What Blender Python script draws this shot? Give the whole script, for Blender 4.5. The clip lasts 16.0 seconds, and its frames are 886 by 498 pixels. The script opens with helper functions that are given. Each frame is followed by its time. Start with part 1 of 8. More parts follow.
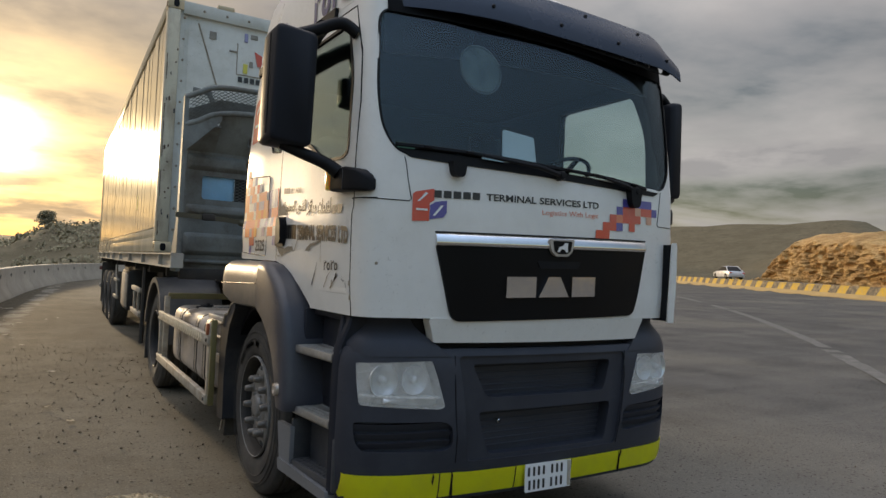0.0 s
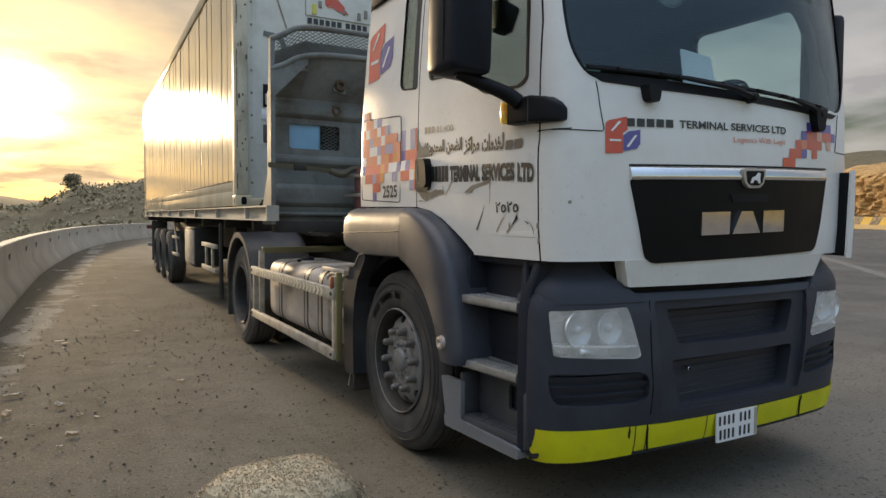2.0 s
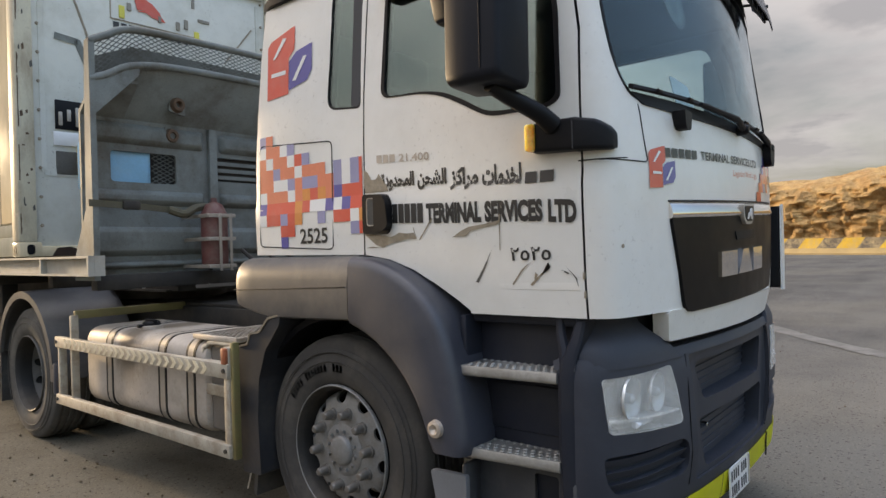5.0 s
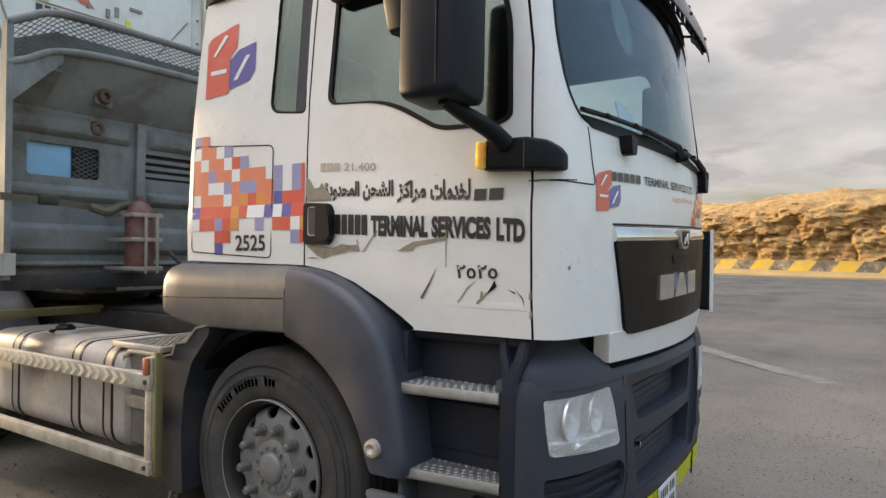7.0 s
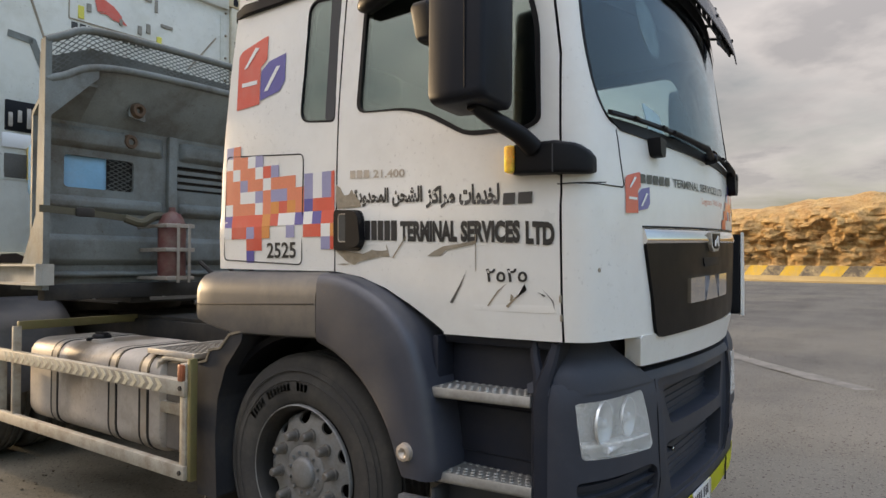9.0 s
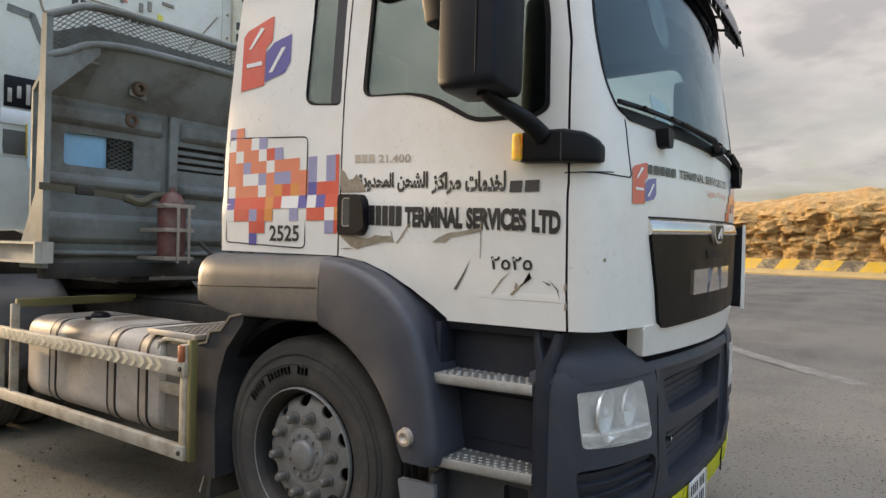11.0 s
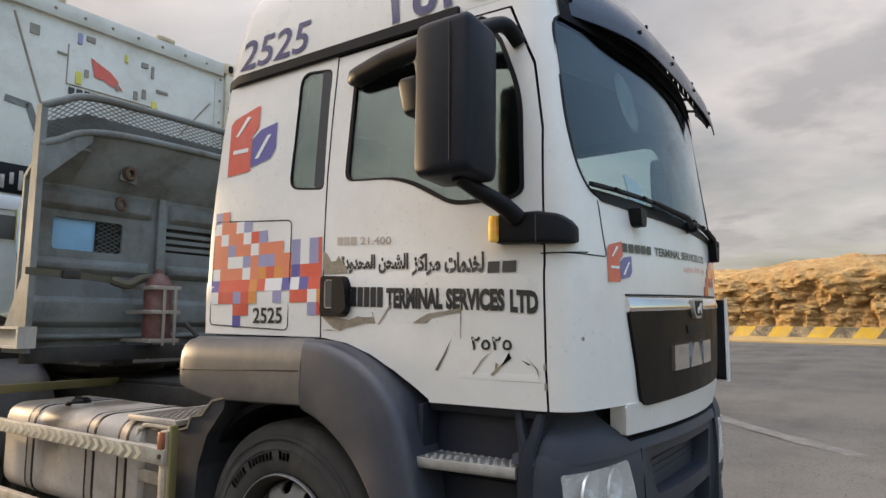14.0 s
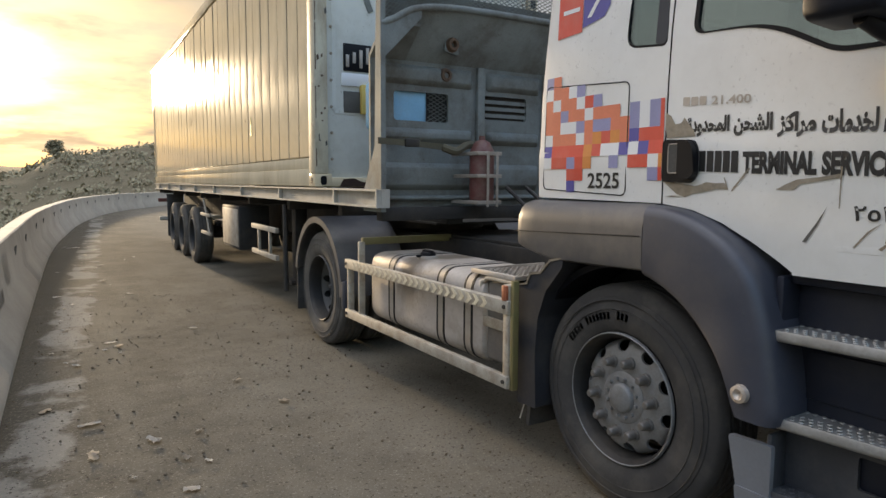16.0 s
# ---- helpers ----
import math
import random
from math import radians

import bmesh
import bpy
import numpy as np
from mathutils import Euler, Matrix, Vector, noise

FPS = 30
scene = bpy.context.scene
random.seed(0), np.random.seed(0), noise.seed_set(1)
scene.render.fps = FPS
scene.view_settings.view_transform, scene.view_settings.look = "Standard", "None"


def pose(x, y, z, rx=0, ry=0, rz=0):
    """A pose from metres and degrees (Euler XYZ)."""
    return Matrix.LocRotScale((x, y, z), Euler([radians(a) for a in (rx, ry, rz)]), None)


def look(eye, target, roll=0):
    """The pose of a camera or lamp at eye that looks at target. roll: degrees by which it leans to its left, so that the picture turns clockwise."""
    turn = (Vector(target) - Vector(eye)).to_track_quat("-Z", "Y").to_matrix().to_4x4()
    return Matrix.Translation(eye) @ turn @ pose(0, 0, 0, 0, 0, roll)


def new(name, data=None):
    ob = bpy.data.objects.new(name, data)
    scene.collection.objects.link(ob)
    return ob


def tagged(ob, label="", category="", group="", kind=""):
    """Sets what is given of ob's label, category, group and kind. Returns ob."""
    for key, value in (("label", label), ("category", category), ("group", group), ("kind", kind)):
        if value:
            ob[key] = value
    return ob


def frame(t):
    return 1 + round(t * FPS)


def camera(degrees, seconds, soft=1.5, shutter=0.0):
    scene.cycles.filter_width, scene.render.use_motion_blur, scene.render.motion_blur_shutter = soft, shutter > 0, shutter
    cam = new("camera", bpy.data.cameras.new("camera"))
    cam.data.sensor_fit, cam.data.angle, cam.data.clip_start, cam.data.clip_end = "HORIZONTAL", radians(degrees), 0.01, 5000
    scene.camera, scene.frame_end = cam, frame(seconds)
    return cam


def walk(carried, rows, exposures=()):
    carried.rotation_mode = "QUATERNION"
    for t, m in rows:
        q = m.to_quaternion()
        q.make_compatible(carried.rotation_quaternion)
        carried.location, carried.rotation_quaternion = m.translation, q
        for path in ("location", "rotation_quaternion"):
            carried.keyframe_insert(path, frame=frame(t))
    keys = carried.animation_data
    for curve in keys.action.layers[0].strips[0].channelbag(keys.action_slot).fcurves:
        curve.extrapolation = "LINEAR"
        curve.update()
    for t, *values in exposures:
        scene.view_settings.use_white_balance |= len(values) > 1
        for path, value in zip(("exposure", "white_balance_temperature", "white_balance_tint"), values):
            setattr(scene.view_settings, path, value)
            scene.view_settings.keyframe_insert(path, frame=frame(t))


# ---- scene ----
cam = camera(68.8, 16.0)
PATH = [
    (0, (-2.292, -2.478, 1.397), (-1.236, -0.78, 1.459), 2.6),
    (0.5, (-2.475, -2.333, 1.385), (-1.512, -0.58, 1.374), 1.3),
    (1, (-2.543, -2.216, 1.359), (-1.694, -0.405, 1.326), 0.4),
    (1.5, (-2.642, -2.026, 1.346), (-1.799, -0.216, 1.238), -0.9),
    (2, (-2.779, -1.867, 1.347), (-1.774, -0.141, 1.247), 0.4),
    (2.5, (-2.805, -1.65, 1.357), (-1.656, -0.014, 1.29), 0.9),
    (3, (-2.814, -1.463, 1.378), (-1.646, 0.16, 1.407), -0.7),
    (3.5, (-2.948, -1.306, 1.37), (-1.657, 0.221, 1.319), -1.5),
    (4, (-2.991, -1.113, 1.365), (-1.618, 0.336, 1.247), 0.7),
    (4.5, (-2.974, -0.904, 1.406), (-1.555, 0.505, 1.426), 0.2),
    (5, (-3.086, -0.754, 1.42), (-1.535, 0.509, 1.417), -1.6),
    (5.2, (-3.116, -0.711, 1.436), (-1.486, 0.447, 1.488), -2.2),
    (7.3, (-3.073, -0.681, 1.454), (-1.392, 0.402, 1.437), 1.1),
    (7.5, (-3.089, -0.68, 1.471), (-1.401, 0.391, 1.404), 0.0),
    (8, (-3.088, -0.688, 1.438), (-1.443, 0.447, 1.357), -0.5),
    (8.5, (-3.098, -0.681, 1.438), (-1.474, 0.486, 1.471), -0.5),
    (9, (-3.103, -0.675, 1.429), (-1.469, 0.477, 1.477), -0.0),
    (9.5, (-3.112, -0.666, 1.452), (-1.478, 0.487, 1.494), -0.1),
    (9.7, (-3.114, -0.662, 1.447), (-1.475, 0.484, 1.466), 0.4),
    (11.8, (-3.117, -0.643, 1.429), (-1.468, 0.489, 1.43), 1.8),
    (12, (-3.107, -0.643, 1.439), (-1.446, 0.47, 1.427), 2.0),
    (12.5, (-3.067, -0.651, 1.439), (-1.362, 0.39, 1.344), 2.3),
    (13, (-3.079, -0.656, 1.471), (-1.462, 0.522, 1.45), 0.6),
    (13.5, (-3.112, -0.69, 1.45), (-1.507, 0.488, 1.639), -0.4),
    (14, (-3.118, -0.703, 1.46), (-1.476, 0.415, 1.689), 0.2),
    (14.5, (-3.15, -0.699, 1.452), (-1.566, 0.518, 1.56), 0.3),
    (15, (-3.176, -0.669, 1.457), (-1.781, 0.765, 1.435), -0.4),
    (15.5, (-3.192, -0.613, 1.45), (-2.011, 0.998, 1.35), 0.5),
    (16, (-3.295, -0.536, 1.48), (-2.259, 1.162, 1.277), 0.3),
]
walk(cam, [(t, look(eye, target, roll)) for t, eye, target, roll in PATH],
     [(0.0, -0.08, 7270, 14), (1.5, 0.1, 7270, 14), (3.0, 0.40, 7270, 15), (4.5, 0.58, 7270, 16), (8.0, 0.86, 7420, 16), (9.0, 0.66, 7470, 16), (12.5, 0.84, 7520, 15), (14.0, 0.66, 7340, 16), (14.6, 0.68, 7400, 15), (15.5, 0.48, 7010, 14), (16.0, 0.46, 6960, 14)])

# ---- world and light ----
SUN_AZ, SUN_EL = -3.4, 8.1          # degrees from +y towards +x, and above the horizon
sun_dir = Vector((math.sin(radians(SUN_AZ)) * math.cos(radians(SUN_EL)),
                  math.cos(radians(SUN_AZ)) * math.cos(radians(SUN_EL)), math.sin(radians(SUN_EL))))


def node(nt, kind, ins=None, operation=None, data_type=None, blend_type=None, clamp=False):
    n = nt.nodes.new(kind)
    if operation:
        n.operation = operation
    if data_type:
        n.data_type = data_type
    if blend_type:
        n.blend_type = blend_type
    if clamp:
        n.use_clamp = True
    for k, v in (ins or {}).items():
        if isinstance(v, bpy.types.NodeSocket):
            nt.links.new(v, n.inputs[k])
        else:
            n.inputs[k].default_value = v
    return n


def maths(nt, op, a, b=0.0, clamp=False):
    n = node(nt, "ShaderNodeMath", operation=op, clamp=clamp)
    for i, v in enumerate((a, b)):
        if isinstance(v, bpy.types.NodeSocket):
            nt.links.new(v, n.inputs[i])
        else:
            n.inputs[i].default_value = v
    return n.outputs[0]


def mixc(nt, f, a, b, blend="MIX"):
    n = node(nt, "ShaderNodeMix", data_type="RGBA", blend_type=blend)
    for i, v in ((0, f), (6, a), (7, b)):
        if isinstance(v, bpy.types.NodeSocket):
            nt.links.new(v, n.inputs[i])
        else:
            n.inputs[i].default_value = (*v, 1) if isinstance(v, tuple) and len(v) == 3 else v
    return n.outputs[2]


def ramp(nt, f, lo, hi, a=0.0, b=1.0):
    n = node(nt, "ShaderNodeMapRange", {0: f, 1: lo, 2: hi, 3: a, 4: b})
    n.clamp = True
    return n.outputs[0]


world = bpy.data.worlds.new("sky")
scene.world = world
world.use_nodes = True
wt = world.node_tree
wt.nodes.clear()
coord = node(wt, "ShaderNodeTexCoord").outputs["Generated"]
sky_tex = node(wt, "ShaderNodeTexSky")
sky_tex.sky_type, sky_tex.sun_disc = "NISHITA", False
sky_tex.sun_elevation, sky_tex.sun_rotation = radians(SUN_EL), radians(SUN_AZ)
sky_tex.dust_density, sky_tex.air_density = 2.0, 1.2
sky = sky_tex.outputs[0]
# cloud sheet: the direction is flattened towards the horizon so that clouds draw out into layers
sep = node(wt, "ShaderNodeSeparateXYZ", {0: coord})
up = maths(wt, "ADD", maths(wt, "MAXIMUM", sep.outputs[2], 0.0), 0.12)
cx = maths(wt, "DIVIDE", sep.outputs[0], up)
cy = maths(wt, "DIVIDE", sep.outputs[1], up)
cvec = node(wt, "ShaderNodeCombineXYZ", {0: cx, 1: cy, 2: 0.35}).outputs[0]
big = node(wt, "ShaderNodeTexNoise", {"Vector": cvec, "Scale": 0.8, "Detail": 7.0, "Roughness": 0.52, "Distortion": 0.4}).outputs[0]
fine = node(wt, "ShaderNodeTexNoise", {"Vector": cvec, "Scale": 2.1, "Detail": 8.0, "Roughness": 0.55}).outputs[0]
west = ramp(wt, sep.outputs[1], -0.38, 0.0, 0.12, 1.0)      # the sky clears away from the sun
clear = mixc(wt, 1.0, sky, mixc(wt, ramp(wt, sep.outputs[1], -0.55, 0.30), (0.160, 0.176, 0.208), (0.048, 0.053, 0.063)), "MULTIPLY")
cover = ramp(wt, maths(wt, "ADD", maths(wt, "MULTIPLY", big, 0.7), maths(wt, "MULTIPLY", fine, 0.3)), 0.37, 0.57)
shade = ramp(wt, maths(wt, "ADD", maths(wt, "MULTIPLY", big, 0.45), maths(wt, "MULTIPLY", fine, 0.55)), 0.41, 0.60)
cloud = mixc(wt, shade, (0.66, 0.645, 0.635), (0.345, 0.345, 0.355))
dotp = node(wt, "ShaderNodeVectorMath", {0: coord, 1: tuple(sun_dir)}, operation="DOT_PRODUCT").outputs["Value"]
dotp = maths(wt, "MAXIMUM", dotp, 0.0)
halo = maths(wt, "POWER", dotp, 26.0)
core = maths(wt, "POWER", dotp, 220.0)
disc = maths(wt, "POWER", dotp, 1100.0)
thin = ramp(wt, fine, 0.38, 0.62, 1.2, 0.5)
glow = mixc(wt, 1.0, mixc(wt, halo, (0, 0, 0), (0.18, 0.138, 0.074)), mixc(wt, core, (0, 0, 0), (0.42, 0.30, 0.125)), "ADD")
glow = mixc(wt, 1.0, glow, mixc(wt, disc, (0, 0, 0), (4.6, 3.9, 2.3)), "ADD")
glow = mixc(wt, 1.0, glow, thin, "MULTIPLY")
base = mixc(wt, maths(wt, "MULTIPLY", maths(wt, "MULTIPLY", cover, west), 0.85), clear, cloud)
# an overcast sky is about twice as bright overhead as near the horizon
lift = ramp(wt, maths(wt, "POWER", maths(wt, "MAXIMUM", sep.outputs[2], 0.0), 3.3), 0.0, 1.0, 0.64, 8.8)
base = mixc(wt, 1.0, base, lift, "MULTIPLY")
# the clouds turn cooler away from the low sun
base = mixc(wt, 1.0, base, mixc(wt, ramp(wt, sep.outputs[0], 0.1, 0.85), (1.0, 1.0, 1.0), (0.93, 0.965, 1.01)), "MULTIPLY")
east = maths(wt, "MULTIPLY", ramp(wt, sep.outputs[0], 0.2, 0.8), ramp(wt, sep.outputs[2], 0.48, 0.08))
base = mixc(wt, 1.0, base, maths(wt, "ADD", maths(wt, "MULTIPLY", east, 0.5), 1.0), "MULTIPLY")
# sky on the unseen side raised to brighten the truck's near flank
side_lift = ramp(wt, sep.outputs[0], -0.12, -0.75, 1.0, 1.45)
base = mixc(wt, 1.0, base, side_lift, "MULTIPLY")
# a brighter bank of cloud over the far carriageway
bank = node(wt, "ShaderNodeVectorMath", {0: coord, 1: (0.735, 0.630, 0.25)}, operation="DOT_PRODUCT").outputs["Value"]
base = mixc(wt, 1.0, base, ramp(wt, bank, 0.90, 0.985, 1.0, 1.30), "MULTIPLY")
sky_col = mixc(wt, 1.0, base, glow, "ADD")
bg = node(wt, "ShaderNodeBackground", {"Color": sky_col, "Strength": 1.0})
wt.links.new(bg.outputs[0], node(wt, "ShaderNodeOutputWorld").inputs[0])

sun_data = bpy.data.lights.new("sun", "SUN")
sun_data.energy, sun_data.angle, sun_data.color = 2.8, radians(3.0), (1.0, 0.80, 0.52)
sun = new("sun", sun_data)
sun.matrix_world = look((0, 60, 30), tuple(Vector((0, 60, 30)) - sun_dir))


# ---- materials ----
def pmat(name, col, rough=0.5, metal=0.0, var=0.12, scale=4.0, bump=0.15, bscale=90.0, dirt=None, dirt_amt=0.3,
         dirt_scale=3.0, coat=0.0, spec=0.5, rand=0.0, stretch=(1, 1, 1), specks=0.0):
    m = bpy.data.materials.new(name)
    m.use_nodes = True
    nt = m.node_tree
    b = nt.nodes["Principled BSDF"]
    co = node(nt, "ShaderNodeTexCoord").outputs["Object"]
    co = node(nt, "ShaderNodeMapping", {"Vector": co, "Scale": stretch}).outputs[0]
    n1 = node(nt, "ShaderNodeTexNoise", {"Vector": co, "Scale": scale, "Detail": 5.0, "Roughness": 0.6}).outputs[0]
    n2 = node(nt, "ShaderNodeTexNoise", {"Vector": co, "Scale": bscale, "Detail": 3.0}).outputs[0]
    lo = tuple(c * (1 - var) for c in col)
    hi = tuple(min(1, c * (1 + var)) for c in col)
    f = maths(nt, "ADD", maths(nt, "MULTIPLY", n1, 0.7), maths(nt, "MULTIPLY", n2, 0.3))
    c = mixc(nt, ramp(nt, f, 0.32, 0.68), lo, hi)
    if rand:
        r = node(nt, "ShaderNodeObjectInfo").outputs["Random"]
        c = mixc(nt, 1.0, c, ramp(nt, r, 0, 1, 1 - rand, 1 + rand), "MULTIPLY")
    if dirt:
        d = node(nt, "ShaderNodeTexNoise", {"Vector": co, "Scale": dirt_scale, "Detail": 8.0, "Roughness": 0.7}).outputs[0]
        c = mixc(nt, maths(nt, "MULTIPLY", ramp(nt, d, 0.45, 0.72), dirt_amt), c, dirt)
    if specks:
        k = node(nt, "ShaderNodeTexNoise", {"Vector": co, "Scale": 48.0, "Detail": 4.0, "Roughness": 0.7}).outputs[0]
        k2 = node(nt, "ShaderNodeTexNoise", {"Vector": co, "Scale": 1.7, "Detail": 3.0}).outputs[0]
        k = maths(nt, "MULTIPLY", ramp(nt, k, 0.61, 0.69), ramp(nt, k2, 0.40, 0.62))
        c = mixc(nt, maths(nt, "MULTIPLY", k, specks), c, (0.10, 0.075, 0.05))
    nt.links.new(c, b.inputs["Base Color"])
    nt.links.new(ramp(nt, n1, 0.3, 0.7, max(0.02, rough - 0.08), min(1, rough + 0.08)), b.inputs["Roughness"])
    b.inputs["Metallic"].default_value = metal
    b.inputs["Coat Weight"].default_value = coat
    b.inputs["Coat Roughness"].default_value = 0.12
    b.inputs["Specular IOR Level"].default_value = spec
    if bump:
        bn = node(nt, "ShaderNodeBump", {"Height": f, "Strength": bump, "Distance": 0.01})
        nt.links.new(bn.outputs[0], b.inputs["Normal"])
    return m


def glass(name, tint, gloss=(1.0, 1.0, 1.0), rough=0.01, film=0.045, haze=0.0):
    m = bpy.data.materials.new(name)
    m.use_nodes = True
    nt = m.node_tree
    nt.nodes.clear()
    tr = node(nt, "ShaderNodeBsdfTransparent", {"Color": (*tint, 1)})
    gl = node(nt, "ShaderNodeBsdfGlossy", {"Color": (*gloss, 1), "Roughness": rough})
    facing = node(nt, "ShaderNodeLayerWeight", {"Blend": 0.5}).outputs["Facing"]
    fr = maths(nt, "ADD", maths(nt, "MULTIPLY", maths(nt, "POWER", facing, 5.0), 1.0 - film), film)
    mx = node(nt, "ShaderNodeMixShader", {0: fr, 1: tr.outputs[0], 2: gl.outputs[0]})
    if haze:
        co = node(nt, "ShaderNodeTexCoord").outputs["Object"]
        n1 = node(nt, "ShaderNodeTexNoise", {"Vector": co, "Scale": 14.0, "Detail": 5.0, "Roughness": 0.65}).outputs[0]
        df = node(nt, "ShaderNodeBsdfDiffuse", {"Color": (0.80, 0.79, 0.76, 1)})
        mx = node(nt, "ShaderNodeMixShader", {0: ramp(nt, n1, 0.3, 0.7, haze * 0.6, haze * 1.4), 1: mx.outputs[0], 2: df.outputs[0]})
    nt.links.new(mx.outputs[0], node(nt, "ShaderNodeOutputMaterial").inputs[0])
    return m


M_white = pmat("white_paint", (0.785, 0.775, 0.745), 0.34, var=0.04, scale=2.0, bump=0.02, bscale=14, dirt=(0.50, 0.47, 0.41), dirt_amt=0.22, dirt_scale=2.2, coat=0.35, specks=0.30)
M_lining = pmat("cab_lining", (0.060, 0.062, 0.068), 0.85, var=0.15, bump=0.1)
M_plastic = pmat("dark_grey_plastic", (0.031, 0.035, 0.048), 0.55, var=0.14, scale=5, bump=0.10, bscale=220, spec=0.38, dirt=(0.10, 0.098, 0.10), dirt_amt=0.22, dirt_scale=2.5, specks=0.30)
M_black = pmat("black_plastic", (0.008, 0.0085, 0.011), 0.5, var=0.2, bump=0.06, bscale=200, spec=0.18, dirt=(0.035, 0.033, 0.03), dirt_amt=0.2)
M_dusty = pmat("dusty_mirror_back", (0.008, 0.0100, 0.016), 0.52, var=0.2, bump=0.04, bscale=200, spec=0.22, dirt=(0.03, 0.029, 0.028), dirt_amt=0.15)
M_fender = pmat("dusty_fender_plastic", (0.041, 0.046, 0.064), 0.42, var=0.14, scale=5, bump=0.05, bscale=220, dirt=(0.16, 0.15, 0.14), dirt_amt=0.26, dirt_scale=2.2, spec=0.6, specks=0.35)
M_gloss = pmat("gloss_black", (0.004, 0.004, 0.005), 0.42, var=0.1, bump=0.0, spec=0.16)
M_chrome = pmat("chrome", (0.80, 0.80, 0.80), 0.10, 1.0, var=0.05, bump=0.02, dirt=(0.4, 0.37, 0.33), dirt_amt=0.15)
M_rubber = pmat("tyre_rubber", (0.042, 0.040, 0.038), 0.86, var=0.2, scale=6, bump=0.25, bscale=60, dirt=(0.135, 0.120, 0.098), dirt_amt=0.6, dirt_scale=3)
M_seat = pmat("dark_seat_cloth", (0.022, 0.022, 0.026), 0.9, var=0.2, bump=0.2)
M_rim = pmat("grey_wheel_paint", (0.225, 0.228, 0.228), 0.55, 0.35, var=0.22, bump=0.1, dirt=(0.15, 0.125, 0.095), dirt_amt=0.7, dirt_scale=9)
M_nut = pmat("wheel_nut_steel", (0.23, 0.222, 0.21), 0.5, 0.6, var=0.25, dirt=(0.10, 0.078, 0.055), dirt_amt=0.85, dirt_scale=16)
M_tank = pmat("tank_aluminium", (0.47, 0.420, 0.370), 0.58, 0.28, var=0.14, scale=3, bump=0.06, bscale=40, dirt=(0.21, 0.165, 0.11), dirt_amt=0.8, dirt_scale=2.0, specks=0.60)
nt = M_tank.node_tree
tb_ = nt.nodes["Principled BSDF"].inputs["Base Color"]
at_ = node(nt, "ShaderNodeSeparateXYZ", {0: node(nt, "ShaderNodeTexCoord").outputs["Object"]})
wob = node(nt, "ShaderNodeTexNoise", {"Vector": node(nt, "ShaderNodeTexCoord").outputs["Object"], "Scale": 7.0, "Detail": 6.0, "Roughness": 0.65}).outputs[0]
run = maths(nt, "ABSOLUTE", maths(nt, "SUBTRACT", at_.outputs[1], 3.36))
run = maths(nt, "ADD", run, maths(nt, "MULTIPLY", maths(nt, "SUBTRACT", wob, 0.5), 0.35))
run = maths(nt, "MULTIPLY", ramp(nt, run, 0.21, 0.06), ramp(nt, at_.outputs[2], 0.58, 0.80))
nt.links.new(mixc(nt, maths(nt, "MULTIPLY", run, 0.8), tb_.links[0].from_socket, (0.115, 0.084, 0.052)), tb_)
M_fbox = pmat("dust_covered_plastic", (0.066, 0.066, 0.070), 0.48, var=0.16, scale=5, bump=0.05, bscale=220, dirt=(0.21, 0.185, 0.155), dirt_amt=0.5, dirt_scale=2.6, spec=0.6, specks=0.35)
M_rubberd = pmat("dust_caked_rubber", (0.085, 0.078, 0.068), 0.9, var=0.2, scale=6, bump=0.25, bscale=60, dirt=(0.19, 0.170, 0.140), dirt_amt=0.7, dirt_scale=3)
M_rimd = pmat("grimy_wheel_paint", (0.095, 0.090, 0.084), 0.7, 0.1, var=0.2, bump=0.1, dirt=(0.15, 0.13, 0.105), dirt_amt=0.6, dirt_scale=8)
M_alu = pmat("dusty_aluminium", (0.50, 0.450, 0.395), 0.56, 0.32, var=0.14, scale=3, bump=0.06, bscale=40, dirt=(0.21, 0.165, 0.11), dirt_amt=0.8, dirt_scale=2.0, specks=0.60)
M_oldred = pmat("faded_red_reflector", (0.34, 0.10, 0.045), 0.5, var=0.3, scale=20, bump=0, dirt=(0.22, 0.15, 0.10), dirt_amt=0.7, dirt_scale=14)
M_ext = pmat("faded_red_enamel", (0.125, 0.040, 0.036), 0.55, var=0.2, scale=9, bump=0.05, dirt=(0.20, 0.15, 0.12), dirt_amt=0.7, dirt_scale=7)
M_guardp = pmat("dark_guard_plastic", (0.026, 0.028, 0.034), 0.6, var=0.2, scale=5, bump=0.08, bscale=200, spec=0.3, dirt=(0.12, 0.105, 0.085), dirt_amt=0.35, dirt_scale=3.0, specks=0.3)
M_litdust = pmat("lit_dust_edge", (0.19, 0.162, 0.122), 0.85, var=0.25, scale=9, bump=0.2)
M_strap = pmat("dusty_strap_steel", (0.37, 0.335, 0.29), 0.55, 0.3, var=0.2, scale=8, dirt=(0.18, 0.13, 0.09), dirt_amt=0.6, dirt_scale=8)
M_box = pmat("grimy_box_panel", (0.135, 0.120, 0.105), 0.7, var=0.25, scale=6, bump=0.1, dirt=(0.24, 0.20, 0.15), dirt_amt=0.5, dirt_scale=5)
M_well = pmat("dark_step_plastic", (0.012, 0.015, 0.025), 0.55, var=0.2, bump=0.1, bscale=200, spec=0.3, dirt=(0.05, 0.045, 0.04), dirt_amt=0.3)
M_bucket = pmat("grey_bucket_plastic", (0.042, 0.045, 0.053), 0.5, var=0.15, bump=0.1, bscale=200, dirt=(0.16, 0.15, 0.13), dirt_amt=0.4)
